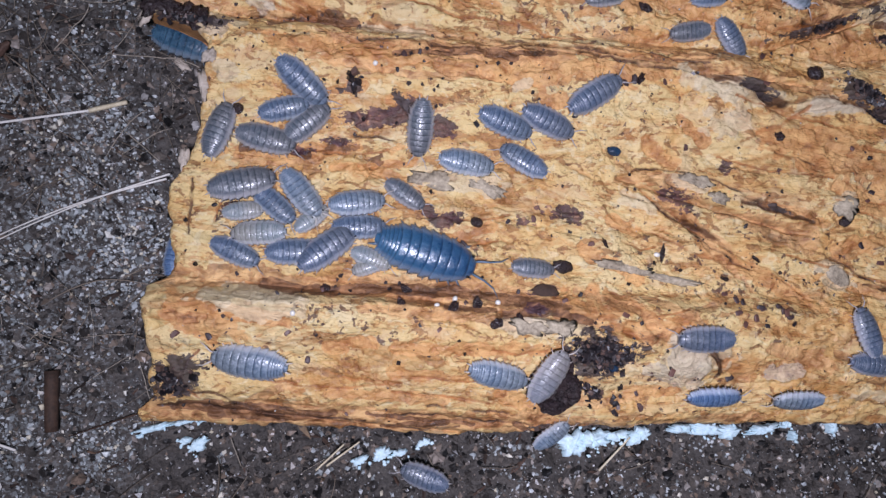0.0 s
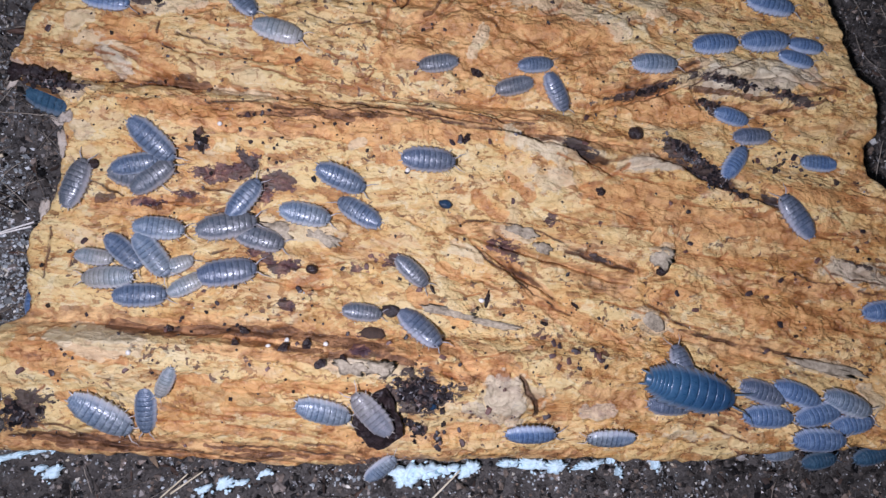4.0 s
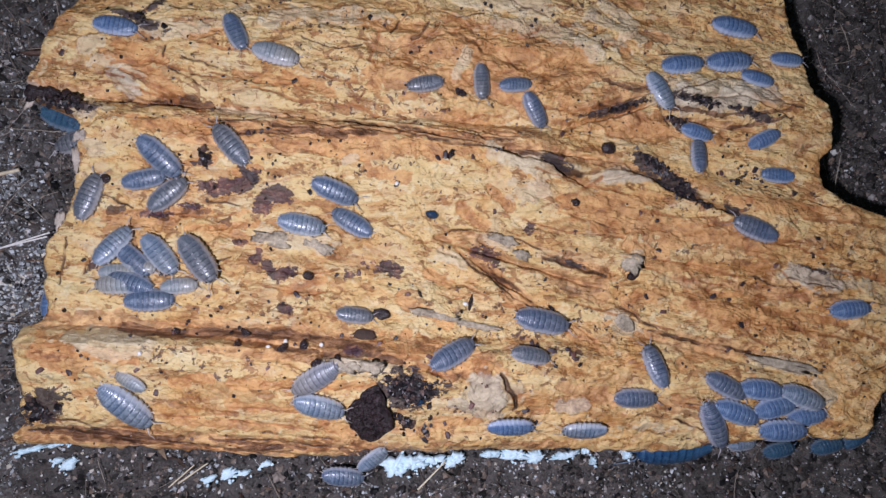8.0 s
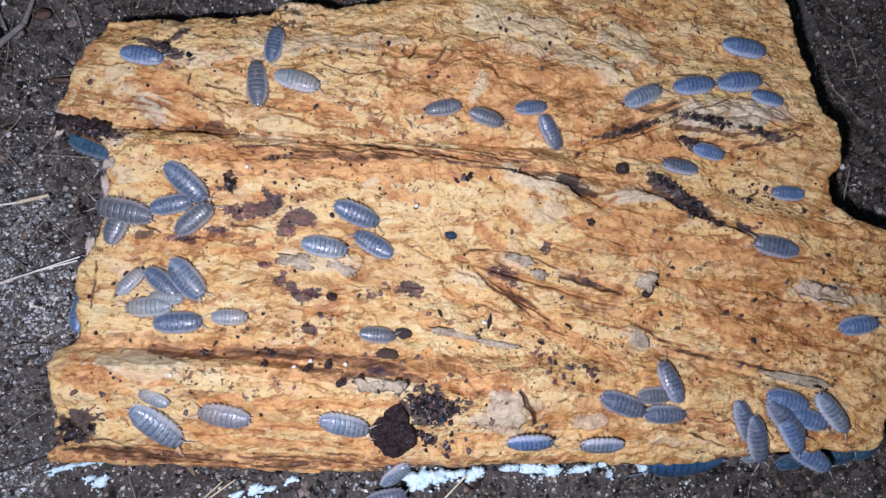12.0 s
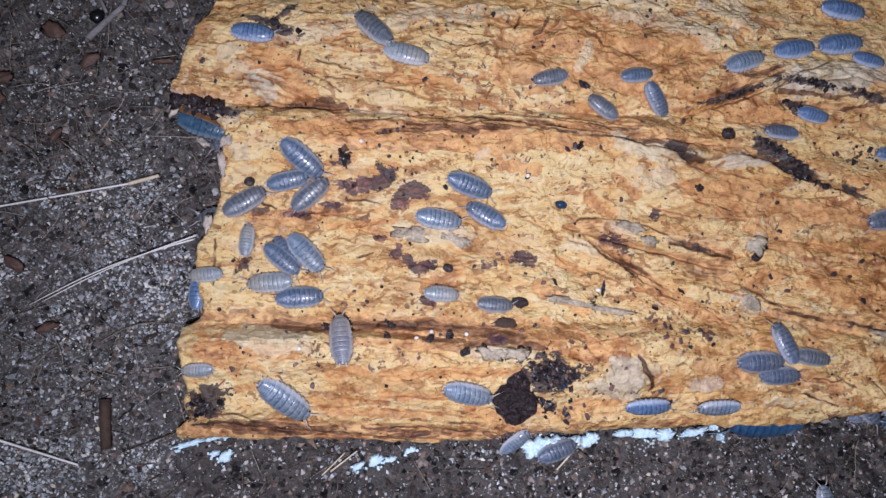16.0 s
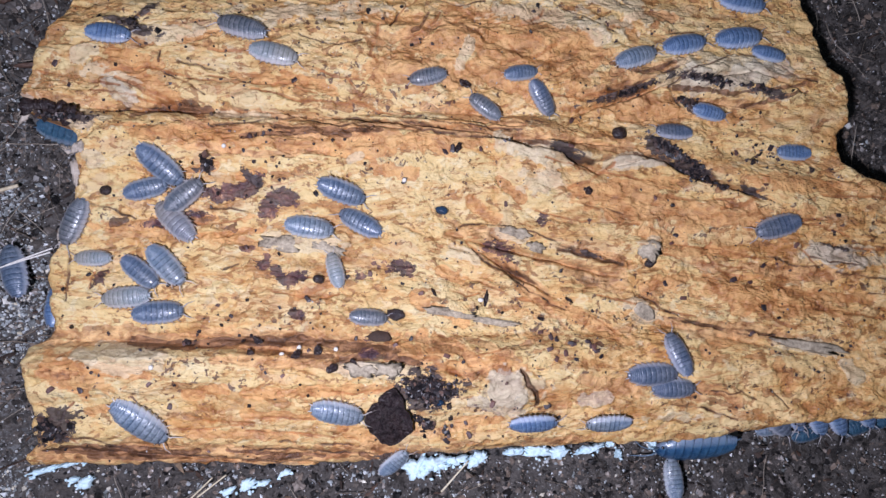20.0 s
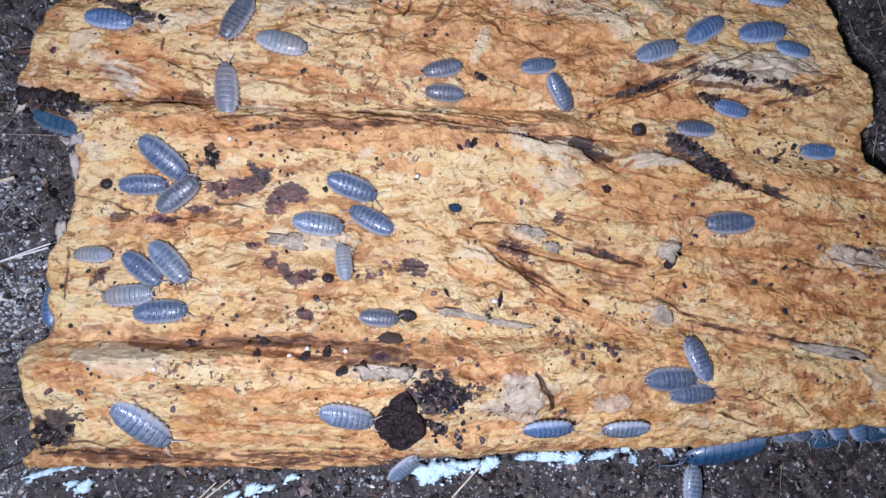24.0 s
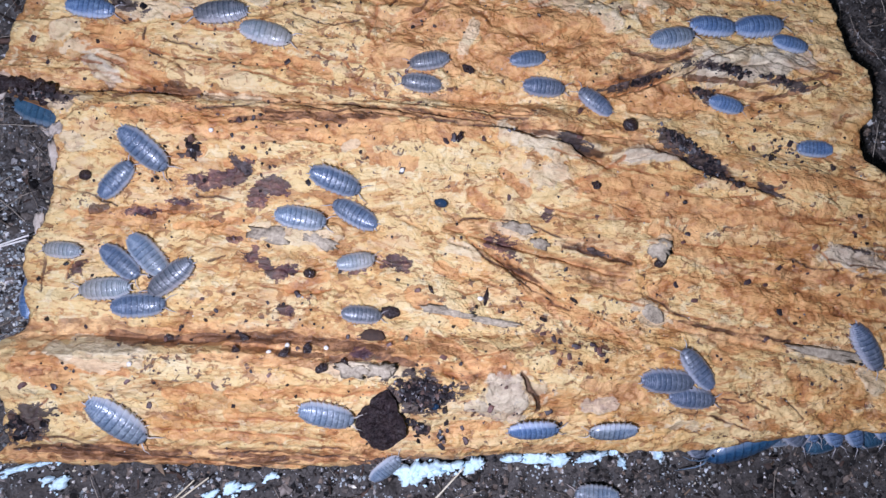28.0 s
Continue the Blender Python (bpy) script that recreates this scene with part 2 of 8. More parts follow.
    col = mix(t, ramp(t, attribute(t, "vein"), [(0.15, (0,) * 3), (0.75, (0.82,) * 3)]), col, ramp(t, mott, [(0.35, (0.20, 0.065, 0.020)), (0.6, (0.47, 0.19, 0.055))]))
    # the thin lines cut into the bark are coloured near-black
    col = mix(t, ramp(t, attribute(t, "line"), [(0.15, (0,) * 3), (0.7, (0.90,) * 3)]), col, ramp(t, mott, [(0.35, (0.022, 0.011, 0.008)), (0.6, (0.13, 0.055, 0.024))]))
    patch("purple", ramp(t, mott, [(0.35, (0.018, 0.008, 0.016)), (0.50, (0.050, 0.020, 0.032)), (0.60, (0.15, 0.065, 0.06)), (0.68, (0.50, 0.26, 0.14))]), 0.9, 0.53, 0.60, grit)
    patch("black", ramp(t, fine, [(0.3, (0.016, 0.013, 0.014)), (0.7, (0.085, 0.06, 0.055))]), 0.95, 0.52, 0.60, grit)
    t.links.new(col, b.inputs["Base Color"])
    # the ochre parts are smoother, dimpled and a little shiny
    dimple = noise_at(t, co, 520, 1.5, 0.5, (0.8, 1.0, 1.0), 0.6)
    smooth = ramp(t, broad, [(0.46, (0, 0, 0)), (0.60, (1, 1, 1))])
    t.links.new(math_of(t, "SUBTRACT", ramp(t, mott, [(0.3, (0.48,) * 3), (0.7, (0.74,) * 3)]), math_of(t, "MULTIPLY", smooth, 0.17)), b.inputs["Roughness"])
    h = math_of(t, "ADD", math_of(t, "MULTIPLY", math_of(t, "MULTIPLY", mott, 0.70), ramp(t, crowd, [(0.40, (0.45,) * 3), (0.58, (1,) * 3)])), math_of(t, "MULTIPLY", fine, 0.26))
    h = math_of(t, "ADD", h, math_of(t, "MULTIPLY", blotch, 0.55))
    h = math_of(t, "ADD", h, math_of(t, "MULTIPLY", math_of(t, "MULTIPLY", dimple, 0.55), math_of(t, "ADD", math_of(t, "MULTIPLY", smooth, 0.7), 0.3)))
    ledge = ramp(t, skin, [(0.40, (0,) * 3), (0.41, (0.33,) * 3), (0.485, (0.33,) * 3), (0.497, (0.66,) * 3), (0.585, (0.66,) * 3), (0.597, (1,) * 3)])
    h = math_of(t, "ADD", h, math_of(t, "MULTIPLY", ledge, 0.22))
    chip = ramp(t, chipped, [(0.35, (1,) * 3), (0.36, (0.5,) * 3), (0.595, (0.5,) * 3), (0.61, (0,) * 3)])
    h = math_of(t, "ADD", h, math_of(t, "MULTIPLY", chip, 0.20))
    bump(t, b, h, 0.95, 0.0012)
    return m


def grainy(name, dark, light, scale, rough=0.85, strength=0.5, distance=0.0003, spots=None):
    m, t, b = nodes_of(name, rough)
    co = t.nodes.new("ShaderNodeTexCoord").outputs["Object"]
    a, c = noise_at(t, co, scale, 6, 0.65), noise_at(t, co, scale * 6, 4, 0.6)
    col = ramp(t, a, [(0.32, dark), (0.68, light)])
    col = mix(t, 0.5, col, ramp(t, c, [(0.3, dark), (0.7, light)]))
    if spots:
        s = noise_at(t, co, spots[1], 2, 0.5)
        col = mix(t, ramp(t, s, [(spots[2], (0, 0, 0)), (spots[2] + 0.03, (1, 1, 1))]), col, spots[0])
    t.links.new(col, b.inputs["Base Color"])
    bump(t, b, math_of(t, "ADD", a, math_of(t, "MULTIPLY", c, 0.4)), strength, distance)
    return m


def soil_material():
    """Peaty soil; where the attribute says so it is dusted with bluish mineral grains."""
    m = grainy("soil", (0.009, 0.008, 0.008), (0.125, 0.108, 0.094), 300, 0.6, 0.9, 0.0012, ((0.5, 0.5, 0.5), 1500, 0.68))
    t = m.node_tree
    b = t.nodes["Principled BSDF"]
    old = b.inputs["Base Color"].links[0].from_socket
    co = t.nodes.new("ShaderNodeTexCoord").outputs["Object"]
    grains, film = noise_at(t, co, 1400, 3, 0.6), noise_at(t, co, 260, 4, 0.7)
    f = math_of(t, "MULTIPLY", ramp(t, grains, [(0.50, (0, 0, 0)), (0.58, (0.6,) * 3)]), ramp(t, film, [(0.40, (0.15,) * 3), (0.56, (1, 1, 1))]))
    t.links.new(mix(t, math_of(t, "MULTIPLY", f, attribute(t, "mineral")), old, (0.33, 0.35, 0.35)), b.inputs["Base Color"])
    return m


def random_tint(name, stops, scale=1500, rough=0.8, island=True):
    """A colour that differs from piece to piece."""
    m, t, b = nodes_of(name, rough)
    r = t.nodes.new("ShaderNodeNewGeometry").outputs["Random Per Island"] if island else t.nodes.new("ShaderNodeObjectInfo").outputs["Random"]
    col = ramp(t, r, stops)
    co = t.nodes.new("ShaderNodeTexCoord").outputs["Object"]
    n = noise_at(t, co, scale, 4, 0.6)
    col = mix(t, 0.6, col, mix(t, 1.0, col, ramp(t, n, [(0.3, (0.35,) * 3), (0.7, (1.0,) * 3)]), "MULTIPLY"))
    t.links.new(col, b.inputs["Base Color"])
    bump(t, b, n, 0.5, 0.0001)
    return m


def chitin(name, front, back, pale, rough=0.31, edge=0.75):
    """Shell of a woodlouse: head end and tail end differ, plates have dark seams and paler rims."""
    m, t, b = nodes_of(name, rough)
    co = t.nodes.new("ShaderNodeTexCoord").outputs["Object"]
    n1, n2 = noise_at(t, co, 700, 4, 0.6, (0.6, 1.0, 1.0)), noise_at(t, co, 2600, 3, 0.6)
    sep = t.nodes.new("ShaderNodeSeparateXYZ")
    t.links.new(co, sep.inputs[0])
    along = math_of(t, "ADD", math_of(t, "MULTIPLY", sep.outputs["X"], 130.0), 0.5)
    along = math_of(t, "ADD", along, math_of(t, "MULTIPLY", math_of(t, "SUBTRACT", n1, 0.5), 0.9))
    col = mix(t, ramp(t, along, [(0.2, (0, 0, 0)), (0.8, (1, 1, 1))]), back, front)
    col = mix(t, ramp(t, n1, [(0.46, (0, 0, 0)), (0.72, (0.5,) * 3)]), col, pale)
    col = mix(t, ramp(t, attribute(t, "rim"), [(0.15, (0, 0, 0)), (0.95, (edge,) * 3)]), col, mix(t, 0.5, pale, (0.78, 0.75, 0.75)))
    col = mix(t, math_of(t, "MULTIPLY", ramp(t, n2, [(0.48, (0, 0, 0)), (0.7, (1, 1, 1))]), 0.25), col, pale)
    col = mix(t, math_of(t, "MULTIPLY", attribute(t, "lip"), 0.36), col, pale)
    seam = math_of(t, "MULTIPLY", attribute(t, "seam"), 0.62)
    col = mix(t, seam, col, mix(t, 1.0, col, (0.38, 0.37, 0.42), "MULTIPLY"))
    t.links.new(col, b.inputs["Base Color"])
    t.links.new(ramp(t, n2, [(0.3, (rough - 0.06,) * 3), (0.7, (rough + 0.10,) * 3)]), b.inputs["Roughness"])
    b.inputs["Specular IOR Level"].default_value = 0.5
    b.inputs["Coat Weight"].default_value = 0.22
    b.inputs["Coat Roughness"].default_value = 0.14
    b.inputs["Subsurface Weight"].default_value = 0.3
    b.inputs["Subsurface Radius"].default_value = (0.8, 0.7, 0.9)
    b.inputs["Subsurface Scale"].default_value = 0.0006
    grain = t.nodes.new("ShaderNodeTexVoronoi")
    grain.inputs["Scale"].default_value = 2300
    t.links.new(co, grain.inputs["Vector"])
    bump(t, b, math_of(t, "SUBTRACT", n2, math_of(t, "MULTIPLY", grain.outputs["Distance"], 0.6)), 0.6, 0.00013)
    return m


BARK = bark_material()
BARK_EDGE = grainy("bark_edge", (0.16, 0.07, 0.025), (0.52, 0.26, 0.09), 260, 0.8, 0.6, 0.0006)
SOIL = soil_material()
CRUMB = random_tint("soil_crumb", [(0.0, (0.008, 0.008, 0.009)), (0.38, (0.050, 0.044, 0.040)), (0.70, (0.160, 0.137, 0.118)), (0.90, (0.27, 0.20, 0.15)), (1.0, (0.46, 0.44, 0.42))], rough=0.34)
CHIP = random_tint("wood_chip", [(0.0, (0.016, 0.012, 0.010)), (0.6, (0.055, 0.033, 0.023)), (0.9, (0.11, 0.06, 0.04)), (1.0, (0.26, 0.18, 0.11))])
SPECK = random_tint("mineral_speck", [(0.0, (0.20, 0.21, 0.20)), (0.5, (0.46, 0.50, 0.51)), (0.85, (0.76, 0.79, 0.79)), (0.95, (0.75, 0.66, 0.48)), (1.0, (0.88, 0.88, 0.86))], rough=0.5)
FIBRE = random_tint("root_fibre", [(0.0, (0.10, 0.075, 0.055)), (0.6, (0.26, 0.21, 0.16)), (1.0, (0.48, 0.42, 0.34))])
FRASS = random_tint("frass", [(0.0, (0.009, 0.008, 0.010)), (0.5, (0.028, 0.023, 0.025)), (0.85, (0.065, 0.05, 0.05)), (1.0, (0.17, 0.10, 0.075))], rough=0.42)
PELLET = random_tint("dropping", [(0.0, (0.014, 0.012, 0.015)), (0.5, (0.05, 0.030, 0.032)), (1.0, (0.17, 0.075, 0.055))], island=False, rough=0.5)
STRAW = grainy("straw", (0.42, 0.33, 0.20), (0.78, 0.70, 0.52), 500, 0.55, 0.3)
STRAW_WHITE = grainy("bleached_straw", (0.58, 0.54, 0.48), (0.86, 0.84, 0.80), 500, 0.5, 0.3)
TWIG = grainy("twig", (0.018, 0.011, 0.008), (0.085, 0.045, 0.027), 400, 0.8, 0.7)
TWIG_GREY = grainy("weathered_twig", (0.09, 0.085, 0.085), (0.30, 0.28, 0.27), 400, 0.8, 0.7)
RED_CHIP = grainy("red_brown_chip", (0.045, 0.025, 0.018), (0.15, 0.085, 0.06), 500, 0.7, 0.6)
TORN = grainy("torn_skin", (0.28, 0.23, 0.18), (0.62, 0.54, 0.45), 420, 0.75, 0.6)
DARK_FLAKE = grainy("dark_flake", (0.006, 0.005, 0.006), (0.050, 0.031, 0.030), 600, 0.24, 0.9, 0.0006)
MOULD = grainy("mould", (0.44, 0.66, 0.74), (0.76, 0.89, 0.93), 500, 0.9, 0.8, 0.0003)
PEEL = grainy("grey_bark_skin", (0.09, 0.065, 0.040), (0.64, 0.54, 0.39), 300, 0.75, 0.6, 0.0003)
TUB = grainy("dark_plastic", (0.02, 0.02, 0.022), (0.035, 0.035, 0.038), 60, 0.5, 0.1)
SHELLS = {
    "slate": (chitin("shell_slate", (0.048, 0.070, 0.100), (0.044, 0.077, 0.134), (0.298, 0.362, 0.454)), "slate-blue woodlouse with a ridged plated shell"),
    "dusk": (chitin("shell_dusk", (0.052, 0.069, 0.092), (0.044, 0.074, 0.124), (0.298, 0.331, 0.406)), "dusky purple-grey woodlouse with a plated shell"),
    "brown": (chitin("shell_brown", (0.057, 0.068, 0.078), (0.059, 0.083, 0.108), (0.329, 0.328, 0.343)), "grey-brown woodlouse with mottled shell plates"),
    "dusty": (chitin("shell_dusty", (0.085, 0.111, 0.133), (0.077, 0.126, 0.189), (0.461, 0.520, 0.583), edge=0.7), "pale dusty lilac-blue woodlouse with banded plates"),
    "pale": (chitin("shell_pale", (0.217, 0.215, 0.184), (0.160, 0.205, 0.224), (0.477, 0.482, 0.496), 0.32), "pale greyish-tan young woodlouse with translucent plates"),
    "lilac": (chitin("shell_lilac", (0.177, 0.165, 0.153), (0.143, 0.159, 0.190), (0.409, 0.405, 0.419), 0.32), "pale lilac-tan woodlouse with translucent plates"),
    # powder-blue shell; at the right end it also paints in the bluish light
    "blueish": (chitin("shell_blueish", (0.046, 0.088, 0.165), (0.046, 0.102, 0.215), (0.31, 0.42, 0.58)), "powder-blue woodlouse with a ridged plated shell"),
    # teal shell, darkened in colour for the shade under the bark edge
    "teal": (chitin("shell_teal_shaded", (0.016, 0.046, 0.080), (0.020, 0.066, 0.115), (0.10, 0.19, 0.27), 0.30, 0.45), "teal-blue woodlouse pressed in under the bark edge"),
    "blue": (chitin("shell_blue", (0.010, 0.048, 0.118), (0.021, 0.080, 0.160), (0.085, 0.185, 0.295), 0.30, 0.45), "large deep-blue glossy woodlouse with broad plates"),
}
PEARL = grainy("pearly_bead", (0.60, 0.57, 0.50), (0.84, 0.82, 0.76), 700, 0.25, 0.2)
BEAD = grainy("blue_black_bead", (0.006, 0.012, 0.024), (0.03, 0.07, 0.13), 700, 0.22, 0.4)
LIMB = grainy("limb", (0.24, 0.23, 0.24), (0.52, 0.49, 0.48), 900, 0.5, 0.2)
LIMB_PALE = grainy("limb_pale", (0.36, 0.32, 0.29), (0.66, 0.60, 0.55), 900, 0.5, 0.2)
LIMB_DARK = grainy("limb_dark", (0.04, 0.07, 0.11), (0.16, 0.23, 0.30), 900, 0.45, 0.2)
EYE = grainy("eye", (0.004, 0.004, 0.005), (0.012, 0.012, 0.014), 900, 0.25, 0.1)


# ---- building helpers ----
def mesh_object(name, verts, faces, material, parent=None, label="", smooth=True, category="", group="", kind=""):
    me = bpy.data.meshes.new(name)
    me.from_pydata([tuple(v) for v in verts], [], faces)
    if smooth:
        me.polygons.foreach_set("use_smooth", [True] * len(me.polygons))
    me.materials.append(material)
    me.update()
    ob = new(name, me)
    if parent:
        ob.parent = parent
    return tagged(ob, label, category, group, kind)


def grid_faces(nu, nv, base=0):
    i, j = np.meshgrid(np.arange(nu - 1), np.arange(nv - 1), indexing="ij")
    a = (base + i * nv + j).ravel()
    return np.stack([a, a + nv, a + nv + 1, a + 1], 1)


def big_mesh(name, verts, quads, materials, slots=None):
    """A large quad mesh straight from arrays."""
    me = bpy.data.meshes.new(name)
    me.vertices.add(len(verts))
    me.vertices.foreach_set("co", np.asarray(verts, np.float32).ravel())
    me.loops.add(quads.size)
    me.loops.foreach_set("vertex_index", quads.astype(np.int32).ravel())
    me.polygons.add(len(quads))
    me.polygons.foreach_set("loop_start", np.arange(0, quads.size, 4, dtype=np.int32))
    me.polygons.foreach_set("use_smooth", np.ones(len(quads), bool))
    for m in materials:
        me.materials.append(m)
    if slots is not None:
        me.polygons.foreach_set("material_index", slots.astype(np.int32))
    me.update(calc_edges=True)
    me.validate()
    return me


def tube(points, radii, sides=6):
    """Verts and faces of a tapered tube along points, closed at both ends."""
    pts = [Vector(p) for p in points]
    verts, faces = [], []
    for k, p in enumerate(pts):
        way = (pts[min(k + 1, len(pts) - 1)] - pts[max(k - 1, 0)]).normalized()
        up = Vector((0, 0, 1)) if abs(way.z) < 0.9 else Vector((1, 0, 0))
        s = way.cross(up).normalized()
        n = s.cross(way)
        for q in range(sides):
            a = 2 * math.pi * q / sides
            verts.append(p + (s * math.cos(a) + n * math.sin(a)) * radii[k])
    for k in range(len(pts) - 1):
        for q in range(sides):
            a, b = k * sides + q, k * sides + (q + 1) % sides
            faces.append((a, b, b + sides, a + sides))
    faces.append(tuple(reversed(range(sides))))
    faces.append(tuple(range((len(pts) - 1) * sides, len(pts) * sides)))
    return verts, faces


# ---- ground: dark potting soil in a shallow tub ----
def soil_height(x, y):
    return 1.0 * fbm(x / 18, y / 18, 71, 3) + 1.35 * fbm(x / 3.4, y / 3.4, 81, 4) - 1.2 - 7.0 * np.clip((x - 45) / 40, 0, 1) ** 1.5


gx = np.concatenate([np.linspace(-260, -125, 40, endpoint=False), np.arange(-125, 125, 0.5), np.linspace(125, 260, 40)])
gy = np.concatenate([np.linspace(-200, -75, 40, endpoint=False), np.arange(-75, 85, 0.5), np.linspace(85, 200, 40)])
X, Y = np.meshgrid(gx, gy, indexing="ij")
Z = soil_height(X, Y)
ground = new("ground", big_mesh("ground", np.stack([X, Y, Z], -1).reshape(-1, 3) * MM, grid_faces(len(gx), len(gy)), [SOIL]))
dust = np.clip((-64 - X) / 12, 0, 1) * np.interp(Y, (-70, -30, 15, 30, 60), (0.7, 1.0, 1.0, 0.45, 0.3))
ground.data.attributes.new("mineral", "FLOAT", "POINT").data.foreach_set("value", dust.ravel().astype(np.float32))
tagged(ground, "dark crumbly potting soil with pale mineral specks", "soil", kind="structure")


def tub_wall(name, x0, x1, y0, y1):
    z0, z1 = -12, 110
    v = [(x * MM, y * MM, z * MM) for z in (z0, z1) for x, y in ((x0, y0), (x1, y0), (x1, y1), (x0, y1))]
    f = [(3, 2, 1, 0), (4, 5, 6, 7), (0, 1, 5, 4), (1, 2, 6, 5), (2, 3, 7, 6), (3, 0, 4, 7)]
    mesh_object(name, v, f, TUB, smooth=False, label="plain dark plastic wall of the tub", category="tub wall", kind="structure")


tub_wall("wall_west", -263, -259, -203, 203)
tub_wall("wall_east", 259, 263, -203, 203)
tub_wall("wall_south", -259, 259, -203, -199)
tub_wall("wall_north", -259, 259, 199, 203)

# ---- the slab of bark ----
LEFT_Y = (-40, -38, -36, -30, -24, -20, -18, -15, -9, -4, 0, 6, 12, 17, 19, 22, 26, 30, 36, 42, 46)
LEFT_X = (-65.5, -65.8, -63.4, -63, -64, -65, -62.5, -61.6, -62.7, -62.8, -60.4, -59.2, -58.4, -58.4, -60.4, -68.4, -68.6, -67.0, -64.6, -62.2, -61.5)
RIGHT_Y = (-34, -31, -28, -25.5, -22, -19.5, -14, -6, 4, 9.5, 11.8, 15, 18, 20.5, 23, 28, 32, 34, 41, 47, 55, 62)
RIGHT_X = (90.8, 93, 93.4, 94.5, 99.6, 103.5, 108, 110, 107, 97.5, 89.2, 84.4, 83.6, 84.1, 86.1, 86.3, 86.1, 82.9, 81.6, 80.2, 77.9, 77)
LOW_X = (-66, -54, -40, -25, -12, 2, 22, 44, 56, 69, 76, 87, 94)
LOW_Y = (-40.2, -39.9, -39.6, -40.9, -41, -39.6, -38.4, -37.8, -37.6, -35.6, -34.6, -34.0, -33.6)
TOP_X = (-66, -48, -32, -29, -24, -17, -8, 8, 40, 80)
TOP_Y = (43.6, 45.2, 48.1, 50.4, 51.2, 50.6, 52.2, 56, 60, 62)


def bark_outline(u, v):
    """Plan of the bark: u runs left to right, v from the near edge to the far one."""
    xm = -66 + u * 160
    yb = np.interp(xm, LOW_X, LOW_Y) + 0.4 * fbm(xm / 3.0, 0 * xm, 5, 3)
    yt = np.interp(xm, TOP_X, TOP_Y) + 0.4 * fbm(xm / 3.0, 0 * xm, 6, 3)
    y = yb + (yt - yb) * v
    xl = np.interp(y, LEFT_Y, LEFT_X) + 0.45 * fbm(y / 2.6, 0 * y, 7, 3)
    xr = np.interp(y, RIGHT_Y, RIGHT_X) + 0.25 * fbm(y / 2.6, 0 * y, 8, 3)
    return xl + (xr - xl) * u, y


NU, NV = 880, 520
U, V = np.meshgrid(np.linspace(0, 1, NU), np.linspace(0, 1, NV), indexing="ij")
BX, BY = bark_outline(U, V)
rim = np.minimum(np.minimum(U * 170, (1 - U) * 170), np.minimum(V * 90, (1 - V) * 90))
BZ = bark_top(BX, BY) - 0.6 * np.exp(-rim / 0.45)
UNDER = np.clip(bark_top(BX, BY) - 4.2 + 0.5 * fbm(BX / 6, BY / 3, 91, 2), 0.4, None)
UNDER = np.minimum(UNDER, BZ - 1.2)

# stains, worn patches and two spots of painted crevice shade: plan place, half sizes and turn, in millimetres and
# degrees
PATCHES = {}
RAGGED = 0.42 * vnoise(BX / 2.1, BY / 1.7, 51) + 0.26 * vnoise(BX / 0.9, BY / 0.8, 52)


def stain(kind, x, y, rx, ry, turn=0, amount=1.0):
    if kind not in PATCHES:
        PATCHES[kind] = np.zeros_like(BX)
    c, s = math.cos(radians(turn)), math.sin(radians(turn))
    dx, dy = BX - x, BY - y
    p, q = (dx * c + dy * s) / rx, (dy * c - dx * s) / ry
    r = np.sqrt(p * p + q * q) + RAGGED
    PATCHES[kind][:] = np.maximum(PATCHES[kind], amount * np.clip(1.35 - 0.75 * r, 0, 1))


stain("purple", -32.7, 7.9, 5.2, 1.2, 12)
stain("purple", -27.8, 9.9, 1.8, 1.6)
stain("purple", -22.9, 6.3, 2.5, 1.4)
stain("purple", -26.1, -5.2, 1.6, 1.2)
stain("purple", -23.5, -6.6, 2.4, 0.9, -40)
stain("purple", -20.5, -8.0, 2.3, 1.2, 10)
stain("purple", -29.0, -2.3, 1.1, 0.7)
stain("purple", -2.2, -5.3, 3.0, 1.8)
stain("purple", -8.4, -7.4, 1.5, 0.9)
stain("purple", -19.8, -14.3, 1.6, 0.8, -15)
stain("purple", -5.2, -18.4, 2.0, 1.0)
stain("purple", 17.1, -2.1, 2.8, 1.6, -20, 0.85)
stain("purple", 25.2, 3.3, 1.6, 1.2, 0, 0.75)
stain("purple", 33.8, 3.3, 1.2, 0.9, 0, 0.8)
stain("purple", -54.2, -7.5, 1.6, 0.9, 60)
stain("purple", -38.4, 4.1, 2.2, 0.7, 0, 0.8)
stain("purple", -45.8, 2.2, 3.0, 0.8, 5, 0.7)
stain("purple", -6.6, -21.1, 1.5, 0.9)
stain("black", -35.9, 12.6, 1.1, 1.4, 0, 0.8)
stain("black", -38.0, 11.5, 0.9, 0.7, 0, 0.8)
stain("black", 3.6, -27.5, 5.0, 3.0)
stain("black", -60.0, -33.2, 3.6, 2.6, 30)
stain("black", 52.7, 14.4, 8.0, 1.2, -32)
stain("black", 47.8, 16.8, 3.5, 1.1, -25)
stain("black", 41.8, 28.1, 7.5, 0.55, 18, 0.85)
stain("black", 53.7, 26.0, 2.4, 1.3, -25, 0.8)
# black pit under the overhanging lip, its shade put in as colour
stain("black", 29.1, 16.3, 2.4, 0.9, -25)
stain("black", -49.4, 37.2, 4.0, 0.9, -20)
stain("black", -60.5, 20.4, 5.5, 1.0, -5)
stain("black", -3.1, -39.8, 2.0, 0.8)
# black along the end of the crevice, shade painted on
stain("black", 66.6, 8.2, 4.0, 0.5, -30)
